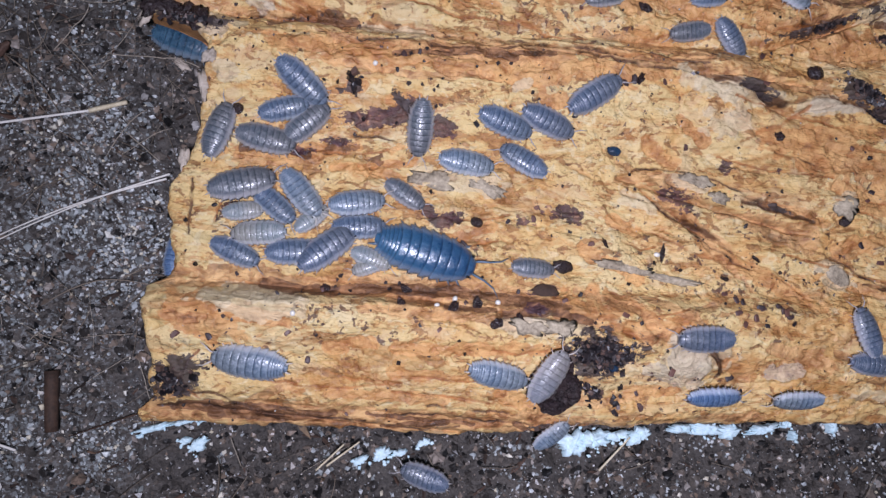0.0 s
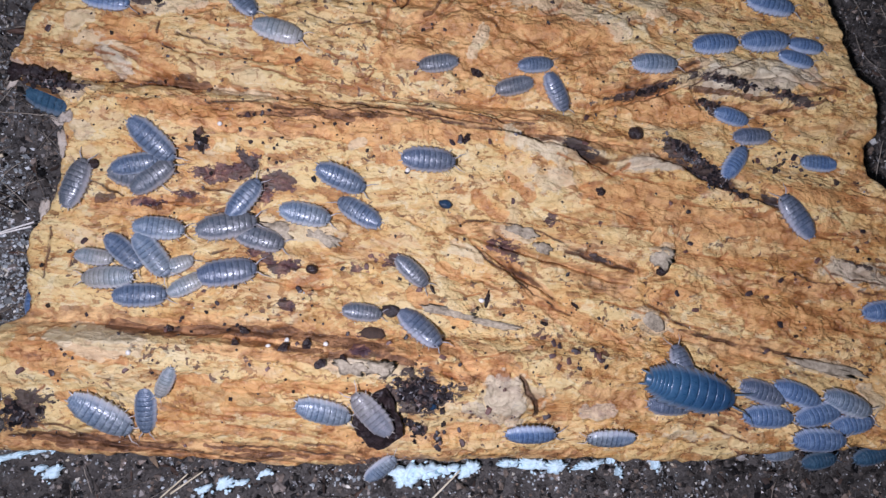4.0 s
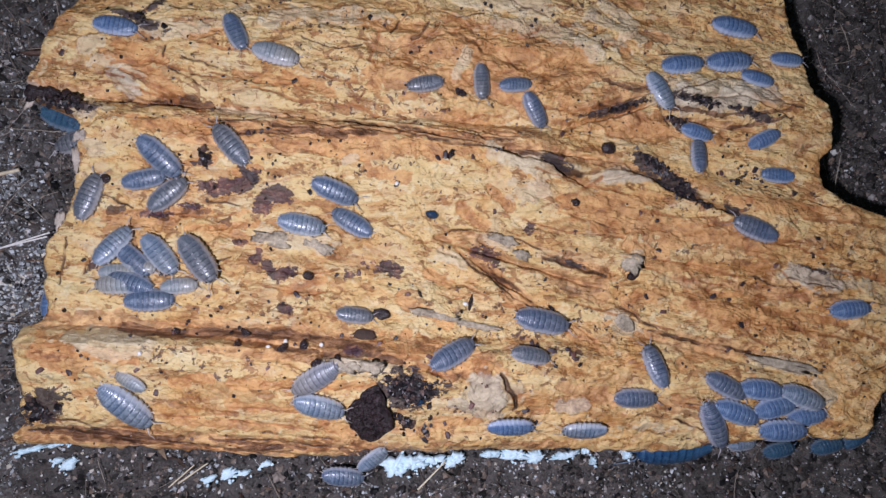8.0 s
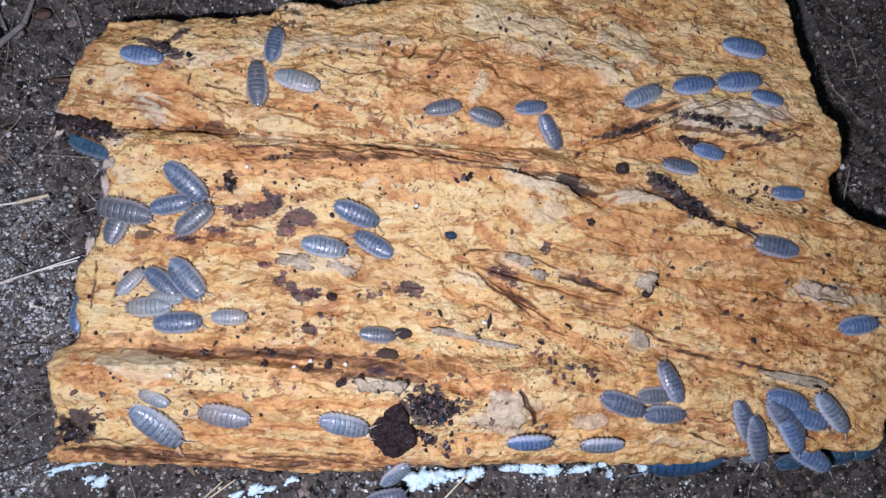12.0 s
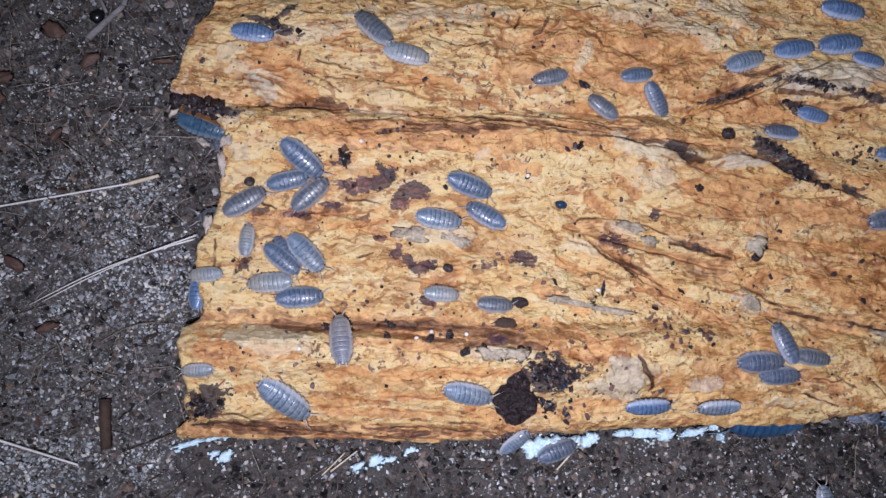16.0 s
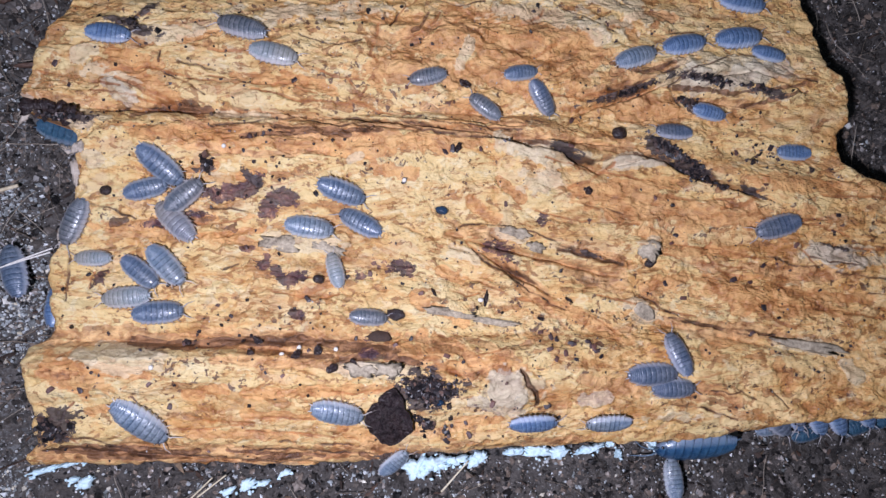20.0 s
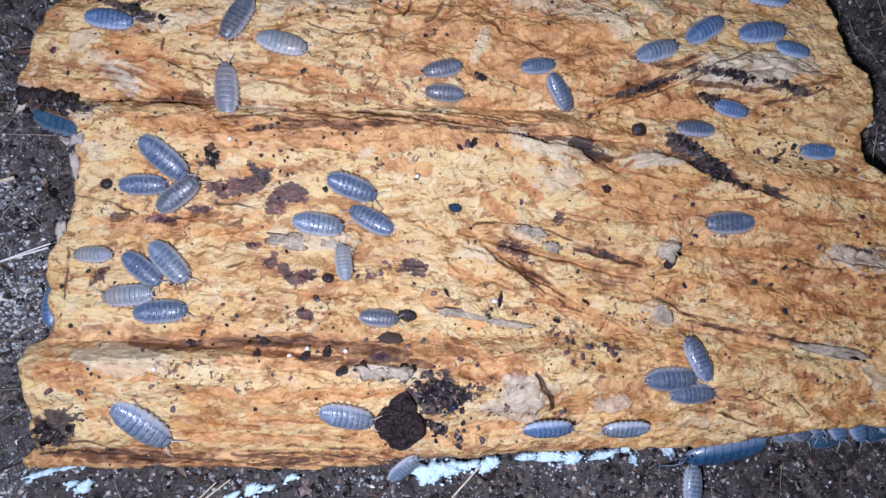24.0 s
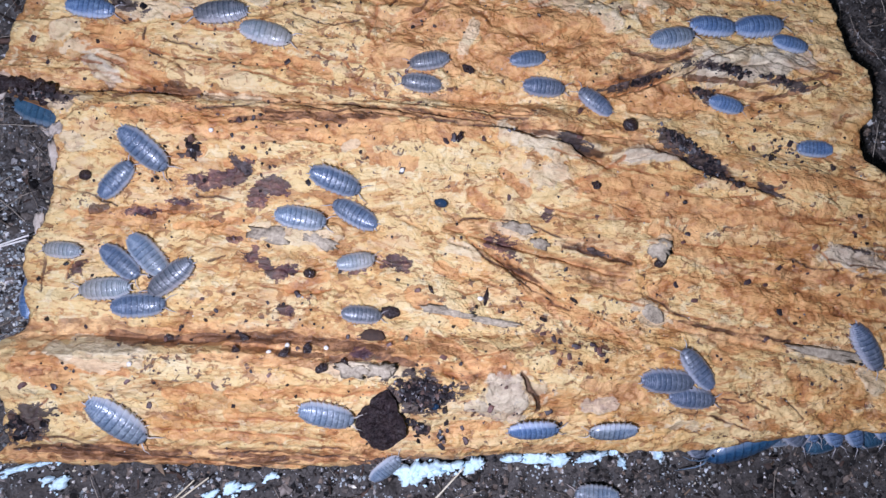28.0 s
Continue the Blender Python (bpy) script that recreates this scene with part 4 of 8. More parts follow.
streak("rust", 0.97, .8, (-27.9, -31.5), (-16.9, -32.0))
streak("rust", 0.97, .8, (-27.8, -27.7), (-20.5, -27.8), (-13.2, -27.6))
streak("brown", 0.75, .8, (-4.0, -21.9), (2.7, -22.8))
streak("rust", 1.51, .8, (60.1, -18.4), (54.8, -21.4))
streak("rust", 1.72, .8, (76.3, 4.5), (67.9, 1.2))
streak("rust", 1.51, .8, (69.7, -11.6), (61.7, -13.3))
streak("rust", 1.51, .8, (51.2, -1.1), (44.6, 0.7))
streak("rust", 1.08, .8, (39.5, 25.5), (31.0, 27.2))
# dark brown of the lower groove, deepened in colour for its shade
streak("umber", 0.75, .95, (-47.9, -18.6), (-38.9, -19.2), (-29.7, -18.9), (-19.3, -18.8), (-9.7, -20.0), (-2.1, -20.6))
streak("umber", 0.54, .9, (-11.4, -22.0), (-4.0, -21.6), (1.7, -22.8))
streak("umber", 0.43, .85, (-24.3, 19.6), (-14.7, 19.2), (-4.9, 18.8))
streak("brown", 0.86, .9, (-39.3, 19.7), (-28.1, 19.6), (-14.7, 19.9), (-1.0, 19.4), (12.9, 18.5))
streak("brown", 0.97, .9, (39.4, 31.8), (46.7, 32.5), (52.9, 34.1))
streak("umber", 0.43, .9, (38.9, 33.4), (44.4, 31.6), (51.0, 33.8))
streak("brown", 0.75, .9, (51.3, 26.6), (61.6, 26.2), (69.0, 25.8))
streak("umber", 0.32, .9, (64.7, 25.7), (71.1, 26.9), (78.1, 29.0))
streak("brown", 0.86, .9, (23.1, 16.3), (21.2, 18.5), (15.0, 19.1))
streak("umber", 0.32, .9, (3.8, 42.6), (2.2, 39.3), (0.7, 38.5))
streak("brown", 0.75, .9, (-6.4, 38.3), (-3.3, 36.7), (0.7, 38.1))
streak("brown", 0.65, .8, (-45.3, 23.8), (-41.5, 23.3), (-35.9, 20.7))
streak("brown", 0.65, .9, (-60.7, -23.8), (-55.6, -24.2))
streak("brown", 0.54, .9, (-47.2, -23.9), (-43.5, -24.7))
streak("brown", 0.65, .9, (-33.1, -22.2), (-27.0, -22.4), (-20.6, -23.1))
streak("brown", 0.86, .8, (11.5, -19.0), (17.9, -21.7))
streak("brown", 0.65, .9, (42.6, -26.4), (51.8, -29.5), (60.3, -31.3))
streak("rust", 0.97, .9, (15.3, 29.6), (21.5, 27.8), (24.6, 25.8))
streak("rust", 1.08, .8, (-31.5, 29.0), (-22.8, 28.3))
streak("rust", 0.97, .8, (-35.2, 16.2), (-30.6, 14.6))
streak("rust", 0.86, .8, (-26.0, 11.3), (-30.8, 10.2))
streak("rust", 0.97, .8, (-4.7, 12.1), (1.2, 11.2))
streak("rust", 0.97, .8, (-13.9, -8.7), (-19.6, -10.8))
streak("rust", 1.08, .8, (9.8, -8.1), (5.7, -6.2))
streak("rust", 1.29, .8, (44.6, -9.5), (52.0, -7.3))
streak("rust", 1.29, .8, (51.3, 10.3), (41.6, 9.9))
streak("rust", 0.97, .8, (-37.7, -27.8), (-31.3, -26.8))
streak("rust", 0.86, .8, (-49.4, -29.3), (-53.9, -30.7))
streak("rust", 1.40, .75, (-48.4, 18.0), (-34.6, 17.3), (-17.3, 16.4))
streak("brown", 0.75, .85, (-38.8, 15.6), (-25.9, 14.1), (-15.0, 15.3))
streak("rust", 0.97, .8, (-43.2, 10.5), (-34.5, 12.5))
streak("brown", 0.54, .85, (-53.6, 0.7), (-47.3, 0.0), (-40.9, 1.0))
streak("rust", 0.97, .8, (-34.3, 0.1), (-25.5, -2.0))
streak("brown", 0.65, .85, (-29.1, -20.4), (-18.5, -21.3), (-9.0, -22.2))
streak("rust", 1.08, .8, (1.1, -11.4), (10.0, -15.6))
streak("brown", 0.65, .85, (-0.1, -17.9), (9.2, -20.9), (13.6, -24.1))
streak("rust", 1.29, .85, (-3.0, 40.6), (9.6, 39.8), (20.6, 43.4))
streak("brown", 0.75, .8, (0.5, 36.2), (7.4, 41.1), (13.1, 38.8))
streak("rust", 1.08, .85, (15.6, 38.0), (25.0, 34.9), (31.0, 36.5))
streak("brown", 0.54, .9, (32.2, 27.1), (41.8, 29.3), (48.9, 32.4))
streak("rust", 0.97, .85, (40.6, 23.4), (49.1, 22.0))
streak("brown", 0.54, .85, (-6.4, 17.8), (-12.9, 20.4), (-19.5, 21.5))
streak("vein", 0.27, 1, (-54.5, 29.2), (-47.1, 30.2), (-39.5, 28.4), (-30.7, 27.5))
streak("vein", 0.24, 1, (-56.6, 25.9), (-50.2, 25.2), (-44.0, 24.1))
streak("vein", 0.27, 1, (-28.5, 26.5), (-19.6, 24.7), (-10.6, 24.5))
streak("vein", 0.24, 1, (25.3, 14.5), (35.8, 12.2), (45.1, 11.0))
streak("vein", 0.24, 1, (24.2, 5.0), (33.2, 2.8), (43.7, 2.5))
streak("vein", 0.27, 1, (9.2, -6.7), (19.1, -11.0), (28.3, -13.1))
streak("vein", 0.24, 1, (35.0, -10.8), (44.1, -12.8), (53.4, -14.9))
streak("vein", 0.24, 1, (43.2, -1.6), (53.1, -4.7), (63.6, -5.7))
streak("vein", 0.22, 1, (-25.3, -9.7), (-16.5, -11.7), (-12.2, -10.5))
streak("vein", 0.22, 1, (-47.5, -33.1), (-37.1, -34.0), (-26.6, -32.9))
streak("vein", 0.22, 1, (-56.3, -28.9), (-59.4, -33.0), (-56.6, -36.2))
streak("line", 0.17, .8, (3.0, 46.5), (9.9, 44.7), (14.9, 46.0))
streak("line", 0.17, .8, (17.4, 50.0), (24.7, 48.0), (32.8, 44.3), (40.6, 39.2))
streak("line", 0.15, .8, (33.1, 6.2), (42.6, 4.2))
streak("line", 0.15, .8, (-20.0, 37.1), (-13.2, 35.0), (-8.7, 36.4))
streak("line", 0.15, .8, (-41.7, 31.4), (-35.2, 29.9))
streak("bleach", 2.37, .85, (10.4, 50.0), (25.9, 48.7))
streak("bleach", 1.40, .8, (36.9, 48.0), (46.0, 43.0))
streak("bleach", 0.97, .8, (48.5, 30.3), (57.8, 29.3))
streak("bleach", 0.86, .8, (-35.1, 22.3), (-26.2, 22.0))
streak("bleach", 0.97, .8, (-59.7, 22.0), (-52.8, 20.2))
streak("rust", 1.61, .85, (20.6, 41.5), (27.5, 40.1), (33.4, 38.1))
streak("rust", 1.29, .85, (-9.0, 40.9), (-3.4, 40.4), (2.2, 41.7))
streak("brown", 0.75, .85, (18.2, 44.5), (24.1, 42.4), (27.7, 44.3))
streak("rust", 1.29, .85, (7.1, 32.4), (13.9, 30.5))
streak("brown", 0.86, .85, (3.1, 24.2), (12.2, 22.8), (21.1, 20.9))
streak("brown", 0.86, .9, (41.0, 27.2), (45.8, 28.6))
streak("vein", 0.32, 1, (26.7, 26.9), (32.7, 26.7), (38.3, 28.1))
streak("brown", 0.75, .85, (7.1, 0.3), (14.3, 1.4), (18.8, 0.1))
streak("brown", 0.54, .9, (17.0, -4.9), (20.4, -7.5), (22.9, -9.7))
streak("brown", 0.65, .9, (28.9, -1.6), (34.6, -3.1), (40.3, -3.9))
streak("brown", 0.86, .95, (34.0, -6.0), (39.7, -6.8))
streak("rust", 0.86, .9, (44.8, 4.0), (54.2, 5.4), (61.8, 6.4))
streak("vein", 0.43, 1, (59.5, 5.4), (63.6, 6.2), (66.7, 7.9))
streak("rust", 0.97, .85, (46.9, -2.7), (56.5, -2.6), (63.3, -3.2))
streak("rust", 1.08, .85, (63.2, -5.3), (71.9, -5.9), (80.6, -7.1))
streak("rust", 0.97, .85, (71.3, -10.3), (79.6, -11.0), (87.6, -11.8))
streak("line", 0.19, .9, (43.5, -10.9), (48.5, -13.7), (53.9, -16.5), (64.3, -18.3))
streak("vein", 0.32, 1, (68.8, -12.8), (79.3, -13.8), (91.2, -15.6))
streak("vein", 0.32, 1, (79.3, 8.0), (88.9, 7.8), (99.6, 6.8))
streak("vein", 0.32, 1, (83.8, -1.9), (91.4, -2.4), (98.8, -4.0))
streak("vein", 0.32, 1, (88.7, -13.1), (94.5, -14.9), (98.0, -17.2))
streak("vein", 0.32, 1, (70.0, 3.2), (78.1, 2.4), (84.1, 0.4))
streak("vein", 0.32, 1, (54.0, 11.6), (60.7, 9.5), (66.6, 8.7))
streak("line", 0.17, .8, (87.5, -10.7), (93.2, -11.1), (98.8, -12.0))
streak("line", 0.17, .8, (81.6, -6.5), (88.5, -7.8), (95.5, -8.1))
streak("line", 0.19, .8, (90.8, -21.7), (94.8, -20.4), (97.9, -19.2))
streak("rust", 1.08, .95, (5.2, -18.5), (10.4, -21.4), (12.7, -23.4))
streak("brown", 0.65, .9, (8.3, -20.5), (11.6, -22.9))
streak("rust", 0.97, .9, (-40.4, 18.2), (-29.9, 18.0), (-18.3, 17.8), (-7.5, 16.7))
streak("brown", 0.54, .85, (-24.7, 18.2), (-16.1, 17.7), (-9.7, 17.5))
streak("umber", 0.75, .95, (-60.7, -37.1), (-51.7, -37.2), (-43.8, -38.1))
streak("umber", 0.65, .95, (-55.0, -38.3), (-44.1, -38.8), (-36.6, -38.0))
streak("brown", 0.75, .9, (-34.5, -37.3), (-24.4, -38.0), (-12.8, -38.5), (-6.5, -37.8))
streak("umber", 0.32, .9, (-31.5, -37.9), (-22.3, -38.8), (-15.0, -39.3))
streak("brown", 0.65, .85, (-4.5, -34.6), (4.0, -35.5), (10.4, -34.2))
streak("rust", 1.08, .8, (22.6, -28.3), (29.5, -30.3))
streak("rust", 0.97, .85, (53.4, -27.2), (60.3, -30.2))
streak("brown", 0.54, .85, (48.1, -28.0), (55.8, -28.8), (62.8, -30.7))
streak("vein", 0.27, 1, (-14.2, -15.1), (-5.6, -15.4))
streak("vein", 0.27, 1, (-23.2, -7.0), (-16.8, -7.8), (-10.5, -6.4))
streak("vein", 0.27, 1, (-43.2, 2.8), (-36.8, 2.1), (-30.5, 3.0))
streak("rust", 0.86, .8, (-55.1, 30.6), (-49.2, 29.9), (-44.9, 30.5))
streak("rust", 0.86, .8, (-41.0, 35.2), (-34.8, 36.9))
streak("vein", 0.27, 1, (-21.6, 32.4), (-14.8, 29.4), (-8.3, 28.9))
streak("vein", 0.27, 1, (-65.7, 29.1), (-59.3, 27.9), (-51.8, 26.7))
streak("brown", 0.54, .85, (-50.0, 24.5), (-41.9, 23.9))
streak("vein", 0.22, 1, (-3.4, 39.7), (-0.2, 44.2), (2.0, 45.6))
streak("rust", 1.08, .8, (39.2, 41.0), (46.9, 44.7), (51.6, 43.7))
streak("rust", 1.08, .8, (32.6, 52.8), (40.1, 55.0), (47.3, 51.5))
streak("bleach", 1.51, .8, (39.9, 50.8), (45.9, 46.1))
streak("bleach", 1.08, .8, (54.4, 32.8), (62.7, 32.6))
streak("bleach", 1.29, .8, (17.6, 16.1), (24.4, 14.4))
streak("rust", 4.30, 0.75, (14.7, 37.3), (16.7, 34.9), (15.9, 33.1))
streak("rust", 3.66, 0.7, (20.4, 33.9), (24.5, 35.4), (28.4, 36.9), (33.4, 38.0))
streak("rust", 2.80, 0.7, (8.3, 42.9), (12.1, 42.4), (16.0, 42.5))
streak("rust", 1.94, 0.65, (22.3, 42.5), (25.5, 43.9), (28.7, 43.2))
streak("rust", 2.37, 0.6, (7.6, 29.3), (10.9, 30.9), (13.5, 29.1))
streak("rust", 2.58, 0.6, (6.5, 20.9), (12.6, 23.1), (17.7, 21.3))
streak("rust", 1.94, 0.6, (29.6, 28.7), (33.0, 31.7), (34.3, 34.2))
streak("rust", 2.80, 0.9, (40.9, 27.2), (43.3, 27.9), (44.6, 26.0))
streak("rust", 1.51, 0.7, (42.6, 42.4), (43.5, 39.7))
streak("rust", 1.94, 0.7, (7.7, -23.9), (10.7, -24.2), (12.7, -23.5))
streak("rust", 1.51, 0.6, (-2.2, -17.9), (0.3, -19.2), (1.3, -20.7))
streak("vein", 0.54, 0.9, (3.5, -21.9), (5.2, -23.1), (7.7, -24.4), (9.2, -25.0))
streak("vein", 0.43, 0.8, (14.1, 36.3), (16.3, 37.4), (18.0, 38.5))
streak("vein", 0.43, 0.8, (18.9, 33.2), (22.1, 34.1), (25.5, 35.3), (28.4, 37.1))
streak("vein", 0.43, 0.8, (26.4, 31.7), (29.9, 34.6), (32.8, 36.1))
streak("vein", 0.43, 0.7, (8.2, 40.5), (11.6, 43.1), (15.8, 42.9))
streak("vein", 0.43, 0.7, (21.9, 41.5), (25.4, 42.9), (26.3, 44.9))
streak("vein", 0.43, 0.7, (6.0, 20.1), (11.1, 20.1), (16.5, 19.9))
streak("vein", 0.54, 0.8, (28.2, 25.0), (32.0, 24.3), (34.8, 26.6), (39.1, 28.2))
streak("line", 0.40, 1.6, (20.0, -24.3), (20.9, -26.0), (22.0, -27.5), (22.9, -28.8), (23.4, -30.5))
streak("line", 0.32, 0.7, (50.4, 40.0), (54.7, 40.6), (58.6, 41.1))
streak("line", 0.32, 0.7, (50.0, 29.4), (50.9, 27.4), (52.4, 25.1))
streak("rust", 2.37, 0.9, (-26.3, 18.1), (-18.4, 17.2), (-10.7, 18.0))
streak("rust", 2.15, 0.9, (-14.5, 16.2), (-9.7, 15.4), (-5.8, 16.0))
streak("rust", 1.72, 0.8, (-38.5, 18.3), (-33.8, 18.6), (-29.0, 18.2))
streak("rust", 0.86, 0.9, (-22.8, 29.6), (-18.9, 28.2), (-15.0, 27.0), (-13.8, 26.0))
streak("purple", 1.51, 1, (-33.9, 7.4), (-31.7, 7.8), (-28.7, 8.7))
streak("black", 0.86, 1, (-29.1, 11.1), (-27.9, 10.3), (-26.8, 9.5))
streak("purple", 1.51, 1, (-25.2, 4.7), (-24.0, 6.5), (-21.2, 7.2))
streak("umber", 1.29, 0.6, (-39.1, 3.1), (-35.6, 2.2), (-31.9, 1.7))
streak("umber", 0.97, 0.8, (-48.9, 21.3), (-45.5, 23.4), (-36.4, 23.6))
streak("ash", 1.08, 1, (-62.6, 20.0), (-59.4, 19.6), (-56.2, 19.2))
streak("ash", 1.51, 0.9, (-54.2, 27.2), (-52.1, 25.9), (-50.9, 24.9))
streak("umber", 0.97, 1, (-64.1, 22.3), (-61.7, 21.4), (-58.5, 20.8))

top = np.stack([BX, BY, BZ], -1).reshape(-1, 3)
low = np.stack([BX, BY, UNDER], -1)[::8, ::8]
nu2, nv2 = low.shape[:2]
low = low.reshape(-1, 3)
q_top = grid_faces(NU, NV)
q_low = grid_faces(nu2, nv2, len(top))[:, ::-1]


def ring(n_u, n_v, base):
    """Index loop round a grid, starting at its corner."""
    i = [(k, 0) for k in range(n_u)] + [(n_u - 1, k) for k in range(1, n_v)] + [(k, n_v - 1) for k in range(n_u - 2, -1, -1)] + [(0, k) for k in range(n_v - 2, 0, -1)]
    return np.array([base + a * n_v + b for a, b in i])


loop = ring(NU, NV, 0)
# the broken side: three rows of verts from the upper face down to the lower one
side_xyz, rows_at = [], [loop]
for k, f in enumerate((0.3, 0.65, 1.0)):
    p = top[loop].copy()
    und = UNDER.ravel()[loop]
    p[:, 2] = p[:, 2] * (1 - f) + und * f
    mid = np.array([12.0, 5.0])
    away = (p[:, :2] - mid) / np.linalg.norm(p[:, :2] - mid, axis=1)[:, None]
    p[:, :2] += away * (0.5 * vnoise(p[:, 0] / 1.2 + 7 * k, p[:, 1] / 1.2, 95) - 0.35 * f)[:, None]
    rows_at.append(len(top) + len(low) + k * len(loop) + np.arange(len(loop)))
    side_xyz.append(p)
q_side = np.concatenate([np.stack([a, np.roll(a, -1), np.roll(b, -1), b], 1)[:, ::-1] for a, b in zip(rows_at, rows_at[1:])])
verts = np.concatenate([top, low] + side_xyz) * MM
quads = np.concatenate([q_top, q_low, q_side])
slots = np.concatenate([np.zeros(len(q_top)), np.ones(len(q_low) + len(q_side))])
me = big_mesh("bark_slab", verts, quads, [BARK, BARK_EDGE], slots)
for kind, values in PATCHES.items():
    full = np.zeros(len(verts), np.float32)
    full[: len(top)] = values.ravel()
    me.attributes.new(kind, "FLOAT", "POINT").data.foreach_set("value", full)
bark = tagged(new("bark_slab", me), "slab of orange-tan inner bark with dark stains, lying on soil", "bark")


def surface(x, y):
    """Height of the finished bark at a plan place, or of the soil beside it."""
    d = (BX[::4, ::4] - x) ** 2 + (BY[::4, ::4] - y) ** 2
    k = int(d.argmin())
    if d.ravel()[k] < 0.9:
        return float(BZ[::4, ::4].ravel()[k])
    return float(soil_height(np.array(x), np.array(y)))


# ---- woodlice ----
def half_width(x):
    if x < 0.4:
        return 2.12 * max(1 - abs((x - 0.4) / 5.75) ** 2.15, 0.02) ** 0.58
    return 2.12 * max(1 - abs((x - 0.4) / 4.75) ** 2.6, 0.02) ** 0.50


def plate(x0, x1, grow=1.0, flare=1.03, sweep=0.35):
    """A shell plate across the back from x0 (front) to x1 (rear), arched, solid below. Millimetres for a body 10 long."""
    verts, faces, n = [], [], 13
    for k, (f, s) in enumerate(((0.0, 0.978), (0.17, 0.986), (0.3, 0.994), (0.8, 0.998 * flare), (0.93, 0.997 * flare), (1.0, 0.978 * flare))):
        x = x0 + (x1 - x0) * f
        w = half_width(x) * grow * s
        h = (0.58 * half_width(x) * grow + 0.40) * s
        for q in range(n):
            a = math.pi * (q / (n - 1) - 0.5)
            tip = 1 + (0.075 if f > 0.7 else -0.02) * max(abs(math.sin(a)) - 0.9, 0) / 0.1
            y, z = w * tip * math.sin(a), 0.32 + h * max(math.cos(a), 0) ** 0.85
            verts.append(((x - sweep * f * abs(math.sin(a)) ** 3) * MM, y * MM, z * MM))
        verts.append((x * MM, 0.6 * w * MM, 0.38 * MM))
        verts.append((x * MM, -0.6 * w * MM, 0.38 * MM))
    m = n + 2
    for k in range(5):
        for q in range(m):
            a, b = k * m + q, k * m + (q + 1) % m
            faces.append((a, a + m, b + m, b))
    faces.append(tuple(range(m)))
    faces.append(tuple(reversed(range(5 * m, 6 * m))))
    return verts, faces


def blob(cx, cy, cz, rx, ry, rz):
    verts, faces, nu_, nv_ = [], [], 8, 5
    for i in range(nv_):
        b = math.pi * (i + 0.5) / nv_ - math.pi / 2
        for j in range(nu_):
            a = 2 * math.pi * j / nu_
            verts.append(((cx + rx * math.cos(b) * math.cos(a)) * MM, (cy + ry * math.cos(b) * math.sin(a)) * MM, (cz + rz * math.sin(b)) * MM))
    for i in range(nv_ - 1):
        for j in range(nu_):
            a, b = i * nu_ + j, i * nu_ + (j + 1) % nu_
            faces.append((a, b, b + nu_, a + nu_))
    faces.append(tuple(reversed(range(nu_))))
    faces.append(tuple(range((nv_ - 1) * nu_, nv_ * nu_)))
    return verts, faces


def shell_part(name, geometry, shell, parent):
    """A plate whose front and rear rims carry the dark seam."""
    ob = mesh_object(name, *geometry, shell, parent)
    m = len(geometry[0]) // 6
    rims = [v for k in range(6) for v in [(0.9, 0.7, 0.1, 0.0, 0.0, 0.7)[k]] * m]
    lips = [v for k in range(6) for v in [(0.0, 0.0, 0.25, 0.6, 0.6, 0.2)[k]] * m]
    edge = [min(max((abs(math.sin(math.pi * (q / 12 - 0.5))) - 0.66) / 0.34, 0), 1) if q < 13 else 0.3 for q in range(m)] * 6
    ob.data.attributes.new("rim", "FLOAT", "POINT").data.foreach_set("value", edge)
    ob.data.attributes.new("lip", "FLOAT", "POINT").data.foreach_set("value", lips)
    ob.data.attributes.new("seam", "FLOAT", "POINT").data.foreach_set("value", rims)
    return ob


def scaled(points):
    return [tuple(c * MM for c in p) for p in points]


